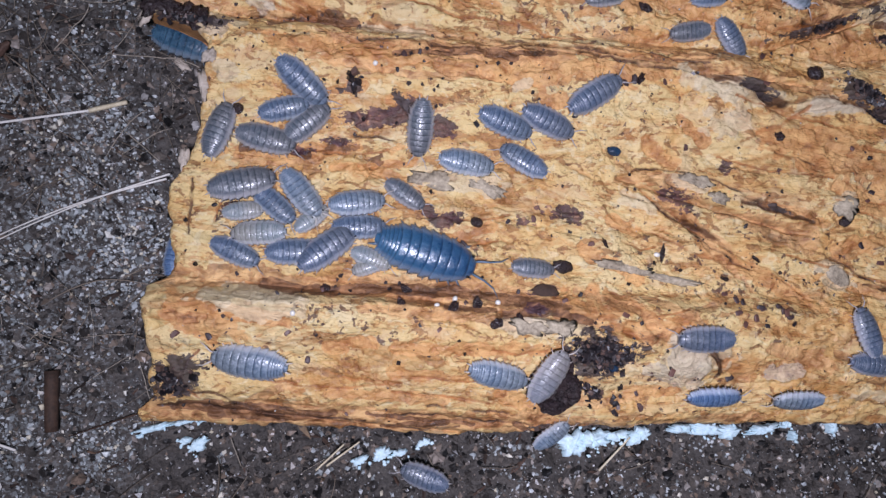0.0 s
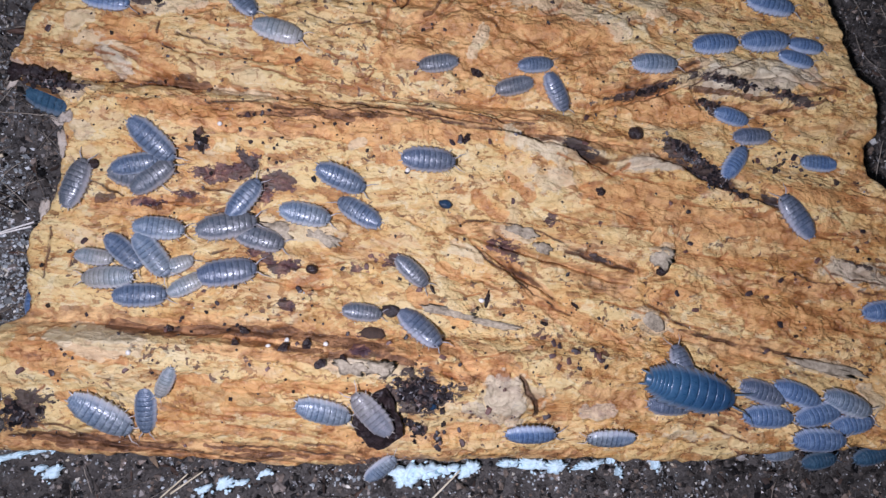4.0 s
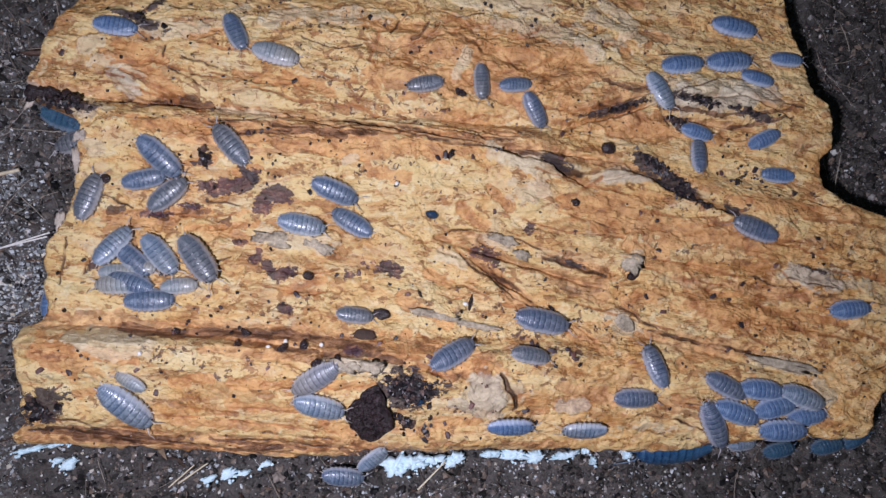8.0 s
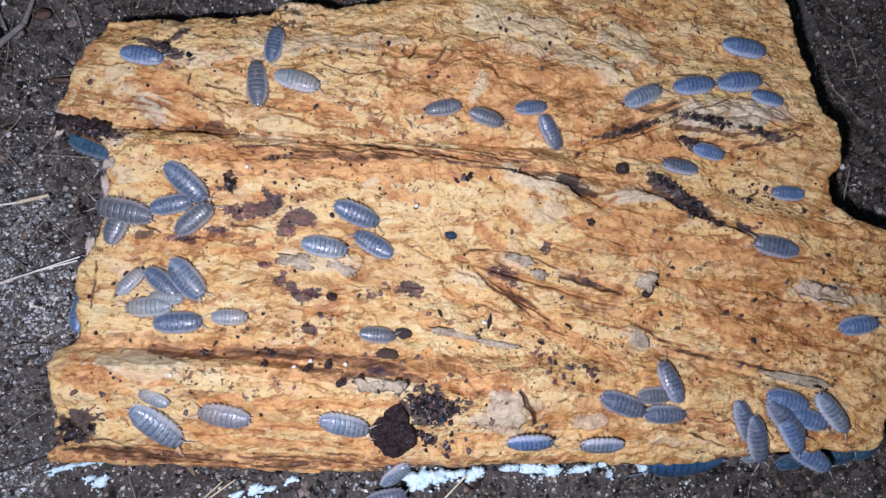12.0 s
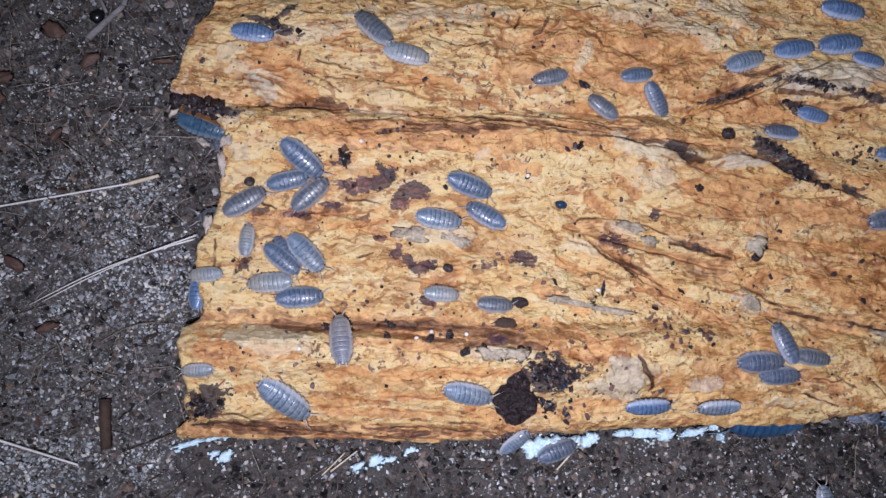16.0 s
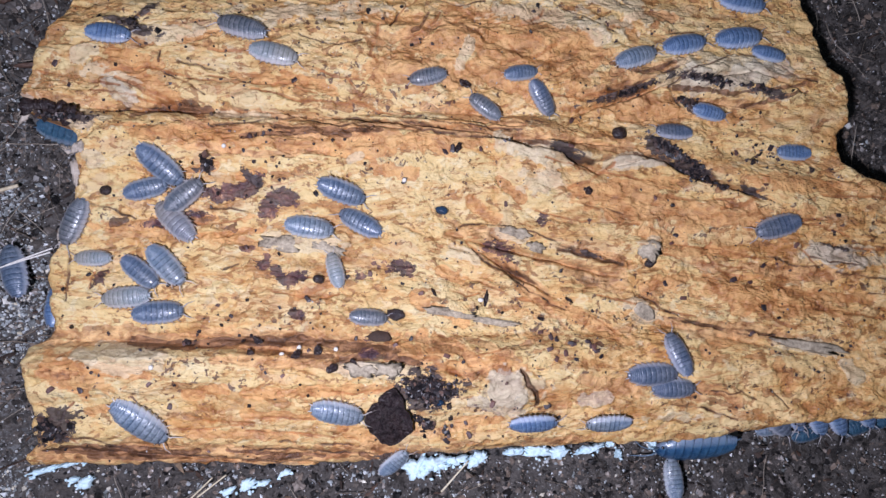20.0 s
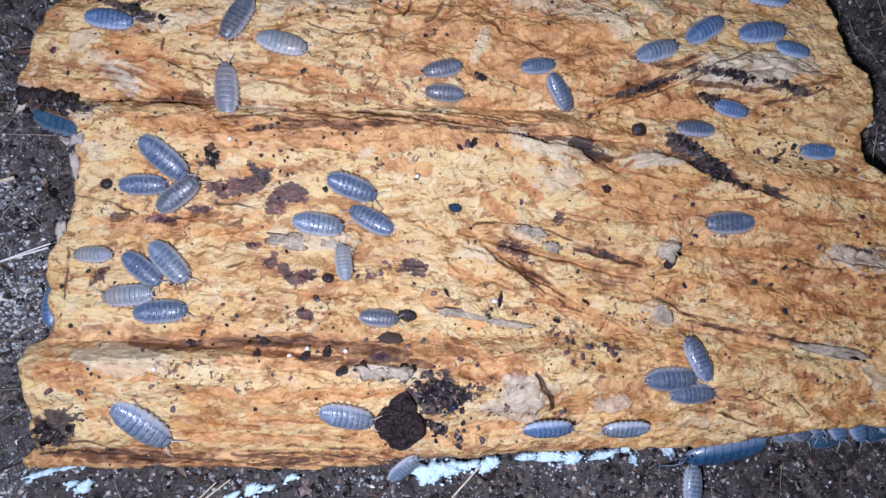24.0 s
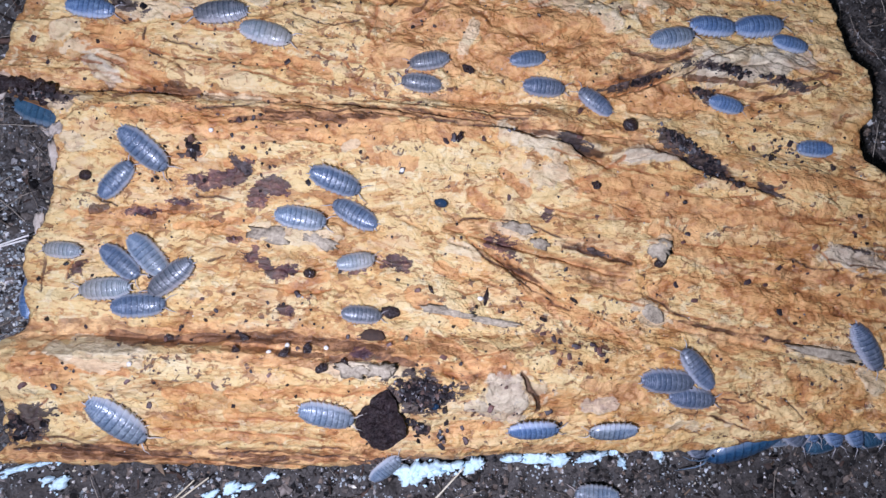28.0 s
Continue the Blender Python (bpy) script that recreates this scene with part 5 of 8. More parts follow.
def woodlouse(kind):
    """One animal 10 mm long, head towards +x, feet at z 0."""
    shell, label = SHELLS[kind]
    limb = {"pale": LIMB_PALE, "lilac": LIMB_PALE, "dusty": LIMB_PALE, "blue": LIMB_DARK, "teal": LIMB_DARK}.get(kind, LIMB)
    body = tagged(new("woodlouse"), label, "woodlouse", "woodlice on the bark")
    v, f = plate(5.0, 4.05, 0.95, 1.0, 0.0)
    head = shell_part("head", (v, f), shell, body)
    for s in (1, -1):
        mesh_object("eye", *blob(4.55, 0.98 * s, 0.98, 0.2, 0.14, 0.18), EYE, head, "black eye")
    x = 4.2
    for k in range(7):
        step = (0.84, 0.9, 0.95, 0.98, 0.96, 0.92, 0.86)[k]
        shell_part("back_plate", plate(x + 0.1, x - step, 1.0, 1.015, 0.28 + 0.04 * k), shell, body)
        x -= step
    for k in range(5):
        shell_part("tail_plate", plate(x + 0.06, x - 0.36, 0.97 - 0.03 * k, 1.015, 0.3), shell, body)
        x -= 0.36
    shell_part("tail_tip", plate(x + 0.05, x - 0.5, 0.6, 0.8, -0.1), shell, body)
    for s in (1, -1):
        mesh_object("tail_spike", *tube(scaled([(-3.9, 0.45 * s, 0.5), (-4.5, 0.62 * s, 0.5), (-5.05, 0.72 * s, 0.35)]), (0.17 * MM, 0.13 * MM, 0.03 * MM), 5), limb, body)
        feeler = ((4.7, 0.5, 0.7), (5.2, 0.8, 1.0), (5.75, 1.25, 0.9), (6.35, 1.45, 0.55), (6.95, 1.75, 0.3))
        if kind == "blue":
            feeler = ((4.7, 0.5, 0.7), (5.3, 0.7, 1.0), (6.2, 0.9, 1.0), (7.2, 1.3, 0.7), (8.0, 2.1, 0.3))
        mesh_object("antenna", *tube(scaled([(fx, fy * s, fz) for fx, fy, fz in feeler]), [r * MM for r in (0.13, 0.11, 0.09, 0.065, 0.02)], 5), limb, body)
        for k in range(7):
            lx = 3.5 - 0.95 * k
            w = half_width(lx)
            lean = (0.55, 0.35, 0.15, -0.1, -0.3, -0.5, -0.7)[k]
            hip = 0.5 * w * s
            leg = mesh_object("leg", *tube(scaled([(0, 0, 0), (0.4 * lean, 0.92 * w * s - hip, 0.02), (0.9 * lean, 1.06 * w * s - hip, -0.16), (1.3 * lean, 1.15 * w * s - hip, -0.46)]), [r * MM for r in (0.14, 0.10, 0.075, 0.03)], 5), limb, body)
            leg.location = (lx * MM, hip * MM, 0.5 * MM)
    return body


def perch(x, y, heading, lift, z=None, tip=0.0):
    """Pose of an animal standing at a plan place: tilted with the surface under it, or, with no height given, raised over it by tip."""
    a = radians(heading)
    fx, fy = math.cos(a), math.sin(a)
    if z is None:
        d = 3.0
        zs = [float(roll(np.array(x + p * fx - q * fy), np.array(y + p * fy + q * fx))) for p, q in ((d, 0), (-d, 0), (0, 1.5), (0, -1.5))]
        z = max(surface(x, y), (zs[0] + zs[1]) / 2 - 0.3) + 0.12 + lift + tip
        pitch = math.atan2(zs[1] - zs[0], 2 * d) * 0.8
        bank = math.atan2(zs[2] - zs[3], 3.0) * 0.8
        if lift < -2:
            z, pitch, bank = 3.2, 0.0, 0.0
    else:
        pitch, bank = 0.0, radians(tip)
    return Matrix.Translation((x * MM, y * MM, z * MM)) @ Euler((bank, pitch, a)).to_matrix().to_4x4()


# kind, length in mm, how far it is raised, and its stations: seconds, x, y, heading (and height where it is off the bark)
HERD = [
    ("slate", 9.9, 0.0, [(0, -12.3, 8.1, -19)]),
    ("dusty", 9.7, 0.0, [(0, -18.1, 1.6, -9)]),
    ("slate", 9.3, 0.0, [(0, -8.4, 2.4, 152)]),
    ("slate", 10.6, 0.2, [(0, -44.0, 12.4, -40)]),
    ("slate", 8.6, 0.0, [(0, -46.6, 8.0, 14), (2, -46.6, 8.0, 14), (3, -46.6, 8.0, 14), (6, -46.6, 8.0, 14), (8, -46.6, 8.0, 14), (10, -46.6, 8.0, 14), (14, -46.6, 8.0, 14), (17, -46.6, 8.0, 14), (20, -46.6, 8.0, 14), (24, -47.5, 7.7, 1), (24.5, -47.4, 7.7, 45), (25, -47.3, 7.7, 90), (26, -48.0, 6.8, 64), (27, -48.5, 7.0, 47), (28, -48.5, 7.0, 47)]),
    ("brown", 9.4, 0.5, [(0, -43.1, 6.1, 40), (3, -44.2, 6.4, 36), (6, -42.5, 5.6, 41), (8, -42.5, 5.6, 41), (10, -42.5, 5.6, 41), (14, -42.5, 5.6, 41), (17, -42.5, 5.6, 41), (20, -40.2, 6.8, 38), (24, -41.8, 6.1, 38), (24.7, -42.1, 9.3, 23), (25, -38.4, 5.9, -14), (25.6, -33.2, 5.2, -16), (26, -30.6, 4.5, -18), (26.3, -31.3, 3.1, -67), (26.5, -33.5, 1.2, -91), (27, -35.6, -6.9, -94), (27.4, -36.6, -9.2, -116), (28, -38.5, -8.9, -139)]),
    ("brown", 10.2, 0.6, [(0, -49.3, 3.6, -12), (1, -49.3, 3.6, -12), (2, -49.3, 3.6, -12), (3, -49.3, 3.6, -12), (5.5, -42.2, 13.6, 68), (5.75, -43.3, 14.3, 121), (6, -44.3, 15.0, 174), (7, -55.4, 13.6, 179), (7.6, -63.3, 11.3, 195), (8.2, -60.0, 18.0, 200, 2), (28, -58.0, 18.0, 200, 2)]),
    ("brown", 9.6, 0.0, [(0, -56.2, 4.2, 71), (1, -56.2, 4.2, 71), (3, -56.2, 4.2, 71), (6, -56.2, 4.2, 71), (8, -56.2, 4.2, 71), (10, -56.2, 4.2, 71), (11, -56.2, 4.2, 71), (14, -55.9, 4.3, 59), (15, -55.3, 3.7, 43), (16, -54.6, 3.9, 31), (17, -52.4, 4.2, 2), (17.3, -53.0, 3.8, -8), (17.6, -53.9, 3.1, -30), (17.8, -54.6, 3.4, -48), (18, -55.1, 4.0, -81), (18.2, -55.5, 4.4, -106), (18.5, -55.7, 4.7, -122), (19, -57.0, 4.2, -135), (20, -58.9, 2.6, -110), (21, -58.9, 2.6, -110), (23, -62.0, 0.0, -95, 2.5), (28, -58.0, -2.0, -95, 2.5)]),
    ("brown", 9.8, 0.0, [(0, -25.4, 6.6, 267), (1, -27.2, 3.2, 265), (2, -29.7, -3.4, 250), (3, -24.8, -3.8, 308), (4.5, -27.6, -1.0, 374), (5.5, -37.3, 7.2, 446), (5.8, -32.7, 9.2, 411), (6, -30.1, 9.3, 385), (7, -20.6, 12.0, 380), (7.3, -21.5, 11.6, 406), (7.6, -25.1, 11.7, 454), (8, -31.0, 14.8, 493), (8.4, -33.3, 16.4, 484), (8.8, -34.9, 22.3, 451), (9, -33.6, 23.4, 437), (10, -30.8, 24.4, 407), (11, -29.5, 25.3, 414), (11.2, -30.8, 26.9, 440), (11.5, -32.6, 29.1, 459), (13.5, -29.6, 35.7, 441), (14, -29.6, 35.7, 441), (15, -29.6, 35.7, 441), (15.5, -32.2, 34.3, 480), (16, -30.7, 37.5, 498), (17, -29.7, 37.3, 516), (18, -29.7, 37.3, 516), (19, -29.7, 37.3, 516), (20, -30.0, 37.6, 526), (21, -29.5, 37.6, 542), (23.5, -32.3, 37.3, 604), (24, -32.3, 37.3, 604), (24.5, -31.6, 36.0, 565), (25, -32.0, 36.3, 549), (26, -32.0, 36.3, 549), (28, -32.0, 36.3, 549)]),
    ("slate", 8.6, 0.0, [(0, -33.8, 31.9, -43), (2, -31.3, 38.9, -44), (3, -31.3, 38.9, -44), (6, -32.2, 36.5, -46), (7, -32.2, 36.5, -46), (8, -32.3, 36.8, -62), (8.5, -31.9, 36.0, -6), (9, -32.4, 37.7, 63), (10, -31.5, 37.8, 14), (11, -30.8, 38.3, -12), (11.5, -29.3, 38.1, 46), (12.5, -30.5, 45.5, 94), (13.2, -32.0, 53.0, 95, 7), (13.6, -30.0, 46.0, 100, 2), (28, -30.0, 40.0, 100, 2)]),
    ("pale", 9.8, 0.0, [(0, -24.8, 33.1, -13)]),
    ("lilac", 10.0, 0.0, [(0, -4.9, -31.3, 60, None, 1.5), (1, -4.9, -31.3, 60, None, 1.5), (2, -3.8, -32.2, 122, None, 1.7), (3, -3.8, -32.2, 122, None, 1.7), (6, -5.4, -28.7, 170, None, 0.9), (7, -6.8, -28.5, 167), (8, -12.9, -26.1, 213), (9, -21.7, -28.8, 203), (10, -34.9, -31.2, 187), (11, -32.4, -31.0, 179), (14, -36.3, -28.2, 138), (15, -36.0, -27.5, 111), (16, -35.5, -21.9, 97), (17, -36.7, -14.0, 95), (18, -36.2, -7.7, 108), (19, -39.4, -0.3, 108), (20, -41.4, 2.3, 135), (21, -37.2, 4.0, 68), (23.5, -35.2, 19.8, 94), (24, -33.9, 24.4, 93), (24.4, -35.6, 28.9, 102), (24.7, -37.3, 31.8, 110), (25, -39.2, 34.6, 126), (26, -45.5, 38.6, 142), (26.8, -59.0, 42.0, 130, 8), (27.4, -58.0, 40.0, 130, 2), (28, -57.0, 38.0, 130, 2)]),
    ("brown", 11.2, 0.6, [(0, -52.4, -3.8, 14), (0.5, -51.5, -7.7, -28), (1, -45.6, -8.8, -49), (2, -32.5, -11.9, -8), (3, -32.8, -5.7, 35), (4.3, -30.8, -0.8, 3), (5.5, -31.4, 0.2, -27), (6, -34.6, -1.7, -33), (7, -36.2, -7.4, -19), (8, -35.9, -5.8, -51), (8.4, -35.0, -2.2, 14), (9, -37.5, 4.0, 82), (9.5, -41.3, 3.9, 124), (10, -46.9, 4.0, 168), (11, -49.7, 5.0, 167), (12.2, -56.9, 6.5, 172), (12.8, -63.0, 3.0, 180, 7), (13.2, -61.0, 2.0, 180, 2), (28, -57.0, 2.0, 180, 2)]),
    ("dusty", 10.0, 0.3, [(0, -43.3, -4.6, -50), (2, -42.2, -6.9, -47), (3, -42.2, -6.9, -47), (6, -44.0, -6.1, -48), (8, -42.9, -5.3, -46), (11, -42.9, -5.3, -46), (14, -42.9, -5.3, -46), (17, -42.9, -5.3, -46), (20, -42.9, -5.3, -46), (24, -42.9, -5.3, -46), (28, -42.9, -5.3, -46)]),
    ("slate", 8.8, 0.0, [(0, -47.4, -6.5, -39)]),
    ("pale", 8.9, 0.0, [(0, -48.9, -11.1, 185)]),
    ("slate", 9.6, 0.0, [(0, -43.9, -13.8, 4)]),
    ("pale", 7.2, 0.3, [(0, -32.2, -14.3, -18), (1, -32.4, -10.4, 2), (2, -35.8, -11.8, 13), (3, -36.0, -12.3, 35), (6, -37.3, -10.6, 13), (7, -37.3, -10.6, 13), (8, -38.9, -11.0, 8), (9, -40.9, -10.7, -2), (10, -39.9, -11.7, -7), (11, -36.9, -12.5, 2), (14, -30.4, -12.4, 2), (15, -25.8, -11.4, 1), (16, -17.4, -12.9, -4), (17, -13.3, -11.4, 31), (18, -12.4, -7.0, 89), (19, -13.0, -6.5, 106), (20, -13.0, -6.5, 106), (21, -13.3, -5.3, 98), (24, -13.3, -5.3, 98), (26, -13.3, -5.3, 98), (27, -13.3, -5.3, 98), (27.5, -11.4, -5.3, 47), (28, -8.4, -5.8, 11)]),
    ("pale", 6.8, 0.0, [(0, -51.9, -7.9, 8), (1, -51.9, -7.9, 8), (3, -52.0, -7.8, -5), (6, -52.0, -7.8, -5), (7, -52.0, -7.8, -5), (8, -50.1, -9.0, 3), (9, -50.3, -11.2, 9), (10, -54.2, -9.0, 30), (11, -52.8, -8.3, 34), (14, -53.9, -3.3, 86), (15, -53.9, -3.3, 86), (16, -53.9, -3.3, 86), (17, -55.1, -2.0, 132), (18, -55.9, -1.8, 147), (19, -55.5, -3.6, 161), (20, -55.3, -4.2, 180), (21, -55.3, -4.2, 180), (24, -55.3, -4.2, 180), (26, -55.3, -4.2, 180), (27, -56.6, -4.8, 176), (28, -56.6, -4.8, 176)]),
    ("pale", 6.6, 0.2, [(0, -41.6, -8.7, 39), (1, -37.7, -10.2, 33), (2, -37.7, -10.2, 33), (3, -37.7, -10.2, 33), (6, -43.0, -4.1, 3), (8, -46.2, -7.8, -7), (9, -46.1, -13.5, -7), (9.67, -44.7, -12.4, 53), (10.33, -43.3, -11.4, 112), (11, -41.9, -10.3, 172), (13, -53.1, -9.0, 180), (14, -56.9, -9.6, 182), (15, -58.2, -9.5, 181), (16, -60.7, -9.8, 186), (16.7, -63.0, -8.0, 190, 6), (17.2, -60.0, -8.0, 190, 2), (28, -58.0, -8.0, 190, 2)]),
    ("dusty", 9.4, 0.5, [(0, -34.9, -6.0, 8), (1, -34.9, -6.0, 8), (2, -37.8, -4.2, -10), (3, -41.5, -3.0, -2), (6, -42.7, -1.9, -5), (7, -47.5, -2.5, 14), (8, -51.2, -4.5, 52), (9, -55.8, -9.9, 41), (9.6, -60.8, -11.5, 68), (10, -64.0, -10.0, 80, 4), (11, -61.0, -11.0, 90, 2.5), (28, -58.0, -11.0, 90, 2)]),
    ("pale", 6.0, 0.0, [(0, -32.2, -15.5, 203), (1, -33.4, -16.7, 202), (2, -36.3, -20.5, 213), (3, -37.5, -26.3, 261), (4.4, -37.2, -27.6, 235), (6, -40.9, -29.7, 182), (7, -44.5, -28.1, 151), (8, -44.5, -28.1, 151), (9, -44.5, -28.1, 151), (11, -44.5, -28.1, 151), (14, -52.3, -25.4, 179), (15, -55.4, -26.0, 180), (16, -60.4, -27.0, 183), (16.5, -66.0, -24.0, 185, 6), (17, -63.0, -25.0, 185, 2), (28, -60.0, -25.0, 185, 2)]),
    ("slate", 8.6, 0.0, [(0, -52.7, -14.1, -23), (1, -42.7, -17.7, -10), (1.5, -39.7, -18.3, -56), (2, -40.5, -28.1, -77), (3, -39.9, -32.1, -79), (3.5, -38.8, -31.3, -82), (4.8, -45.0, -39.0, -90, 4), (5.3, -40.0, -46.0, -20, 2), (6, -15.1, -42.6, 1), (7, -13.1, -42.6, -3), (8, -7.9, -44.4, -3), (9.5, -5.0, -41.0, 60, 2), (10, -3.0, -38.0, 80, 2), (28, -3.0, -36.0, 80, 2)]),
    ("dusty", 12.0, 0.0, [(0, -48.7, -30.3, 172), (1, -48.7, -30.3, 172), (1.5, -45.6, -29.2, 218), (2, -45.3, -31.5, 273), (3, -48.0, -32.8, 335), (6, -46.8, -33.0, 325), (7, -46.0, -32.0, 324), (8, -46.0, -32.0, 324), (10, -46.0, -32.0, 324), (14, -46.0, -32.0, 324), (17, -46.0, -32.0, 324), (20, -46.0, -32.0, 324), (24, -46.0, -32.0, 324), (28, -46.0, -32.0, 324)]),
    ("dusty", 10.0, 0.0, [(0, -12.5, -31.1, -11)]),
    ("dusty", 7.4, 0.0, [(0, -2.5, -40.8, 41)]),
    ("blueish", 9.4, 0.0, [(0, 22.3, -33.3, 3)]),
    ("dusty", 9.0, 0.0, [(0, 36.4, -33.4, 182)]),
    ("blue", 17.2, 0.4, [(0, -24.3, -13.1, -15), (0.4, -20.3, -13.2, -8), (0.8, -13.0, -13.9, -6), (1, -9.6, -15.4, -6), (1.2, -4.9, -15.5, -10), (1.6, -2.2, -17.9, -20), (2, 5.1, -20.6, -16), (2.4, 11.6, -21.0, -10), (2.8, 22.7, -21.6, -2), (3, 26.8, -24.3, -5), (3.5, 35.9, -24.5, -5), (4.2, 51.8, -25.6, -22), (4.7, 57.7, -31.5, -76), (5.1, 68.0, -38.0, -110, 2.5), (5.6, 63.0, -37.4, -150, 1.2), (6.2, 58.0, -37.0, -170, 0.8, -30), (8, 57.0, -36.9, -172, 0.8, -40), (11, 57.0, -36.8, -172, 0.8, -40), (14, 52.5, -37.0, -174, 0.8, -45), (17, 50.0, -37.2, -178, 1.0, -50), (19, 55.4, -38.0, -178, 2.0, -58), (21, 55.4, -38.3, -176, 2.0, -58), (24, 57.6, -37.8, -171, 2.0, -58), (25, 56.6, -37.9, -171, 2.0, -58), (26, 60.0, -37.0, -168, 1.8, -58), (27, 62.6, -36.2, -162, 1.6, -58), (28, 63.2, -36.0, -162, 1.6, -58)]),
    ("dusk", 9.0, 0.0, [(0, 46.9, -23.1, 111), (1, 47.8, -21.9, 108), (2, 47.8, -21.9, 108), (3, 47.8, -21.9, 108), (6, 49.0, -22.0, 113), (8, 49.0, -22.0, 113), (11, 49.0, -22.0, 113), (14, 49.0, -22.0, 113), (17, 49.0, -22.0, 113), (20, 49.0, -22.0, 113), (24, 49.0, -22.0, 113), (28, 50.6, -23.4, 128)]),
    ("dusk", 8.8, 0.0, [(0, 48.3, -27.9, -6), (1, 48.3, -27.9, -6), (2, 53.8, -29.6, -16), (3, 47.8, -28.3, -3), (6, 45.3, -27.7, 2), (8, 45.3, -27.7, 2), (11, 47.9, -27.8, 1), (14, 47.9, -27.8, 1), (17, 47.9, -27.8, 1), (20, 47.9, -27.8, 1), (24, 47.9, -27.8, 1), (28, 49.6, -28.2, -4)]),
    ("dusk", 10.0, 0.0, [(0, 19.8, -24.8, 182), (1, 7.3, -21.9, 172), (2, 1.3, -21.4, 177), (2.4, -0.3, -21.4, 222), (2.7, 0.9, -21.3, 292), (3, 4.1, -20.3, 323), (6, -1.5, -15.2, 318), (7, 0.9, -16.5, 323), (8, 10.7, -21.4, 392), (9, 9.8, -24.6, 434), (9.4, 19.3, -24.1, 392), (10, 31.6, -22.8, 357), (11, 39.5, -26.0, 342), (14, 39.5, -26.0, 342), (15, 39.3, -26.1, 355), (16, 43.8, -25.2, 362), (17, 43.8, -25.2, 362), (18, 43.8, -25.2, 362), (20, 43.8, -25.2, 362), (24, 43.8, -25.2, 362), (28, 45.0, -25.3, 358)]),
    ("brown", 7.8, 0.0, [(0, -27.5, -3.9, -33), (1, -16.3, -7.4, -3), (2, -11.5, -7.3, 3), (3, -4.2, -5.9, 8), (4.5, 2.2, -9.0, -57), (6, 5.5, -17.0, -57), (7, 11.9, -19.9, -12), (8, 25.0, -20.8, -7), (9, 38.2, -23.9, -17), (10, 43.7, -24.3, 2), (11, 45.5, -24.3, 6), (14, 46.1, -24.2, -3), (15, 44.9, -23.6, -7), (16, 54.0, -24.3, -9), (17, 67.5, -25.4, -19), (18, 79.7, -28.9, -29), (19, 90.0, -30.0, -40, 5), (19.6, 88.0, -30.0, -90, 2), (28, 84.0, -28.0, -120, 2)]),
    ("brown", 7.4, 0.0, [(0, -7.2, -14.8, -4)]),
    ("slate", 9.0, 0.3, [(0, -34.4, -9.6, 3), (1, -28.3, -8.7, 2), (1.5, -25.0, -6.6, 23), (2, -27.0, -10.5, 44), (3, -28.9, -6.9, 45), (4.5, -28.0, 5.5, 66), (5.5, -43.6, 0.5, 115), (6, -43.4, -7.5, 134), (8, -46.9, -10.9, 163), (11, -39.5, -7.6, 172), (12.5, -44.3, -6.3, 124), (28, -48.0, -6.0, 120, 2)]),
    ("dusk", 11.0, 0.2, [(0, -39.1, -13.3, 38), (1, -37.1, -13.0, 25), (2, -37.1, -13.0, 25), (3, -36.0, -12.1, 35), (4.5, -25.9, -8.7, 3), (5.5, -19.5, -13.1, 18), (6, -20.4, -11.1, -42), (6.4, -19.1, -11.5, 3), (6.7, -15.9, -11.7, 18), (7, -8.8, -8.5, 19), (7.3, 1.1, -7.2, 8), (7.6, 14.5, -9.7, -7), (8, 27.4, -14.3, -9), (8.4, 37.9, -20.2, -32), (9, 54.2, -26.8, -42), (9.3, 58.2, -28.3, -37), (9.7, 64.1, -27.6, -17), (10, 70.6, -27.6, 11), (11, 68.6, -27.0, 19), (12.2, 73.3, -28.9, -60), (13, 78.0, -36.0, -80, 3), (13.4, 76.0, -33.0, -90, 2), (28, 76.0, -30.0, -90, 2)]),
    ("dusk", 10.2, 0.3, [(0, 1.4, 12.6, 33), (1, 1.4, 12.6, 33), (2, 1.4, 12.6, 33), (3, 1.4, 12.6, 33), (4.6, 3.2, 11.3, -17), (6, 7.9, 9.4, -9), (6.4, 24.0, 4.4, -22), (6.7, 37.2, -3.8, -43), (7, 39.6, -14.7, -88), (7.3, 45.4, -22.3, -59), (7.6, 56.3, -29.2, -53), (8, 60.7, -31.8, -64), (9, 62.9, -25.7, -91), (9.5, 63.8, -27.3, -70), (10, 66.0, -26.1, -27), (11, 68.0, -28.6, -18), (12, 66.1, -31.7, -76), (12.6, 66.0, -36.0, -85, 3), (13.2, 70.0, -34.0, -60, 1), (28, 71.0, -34.0, -40, 1)]),
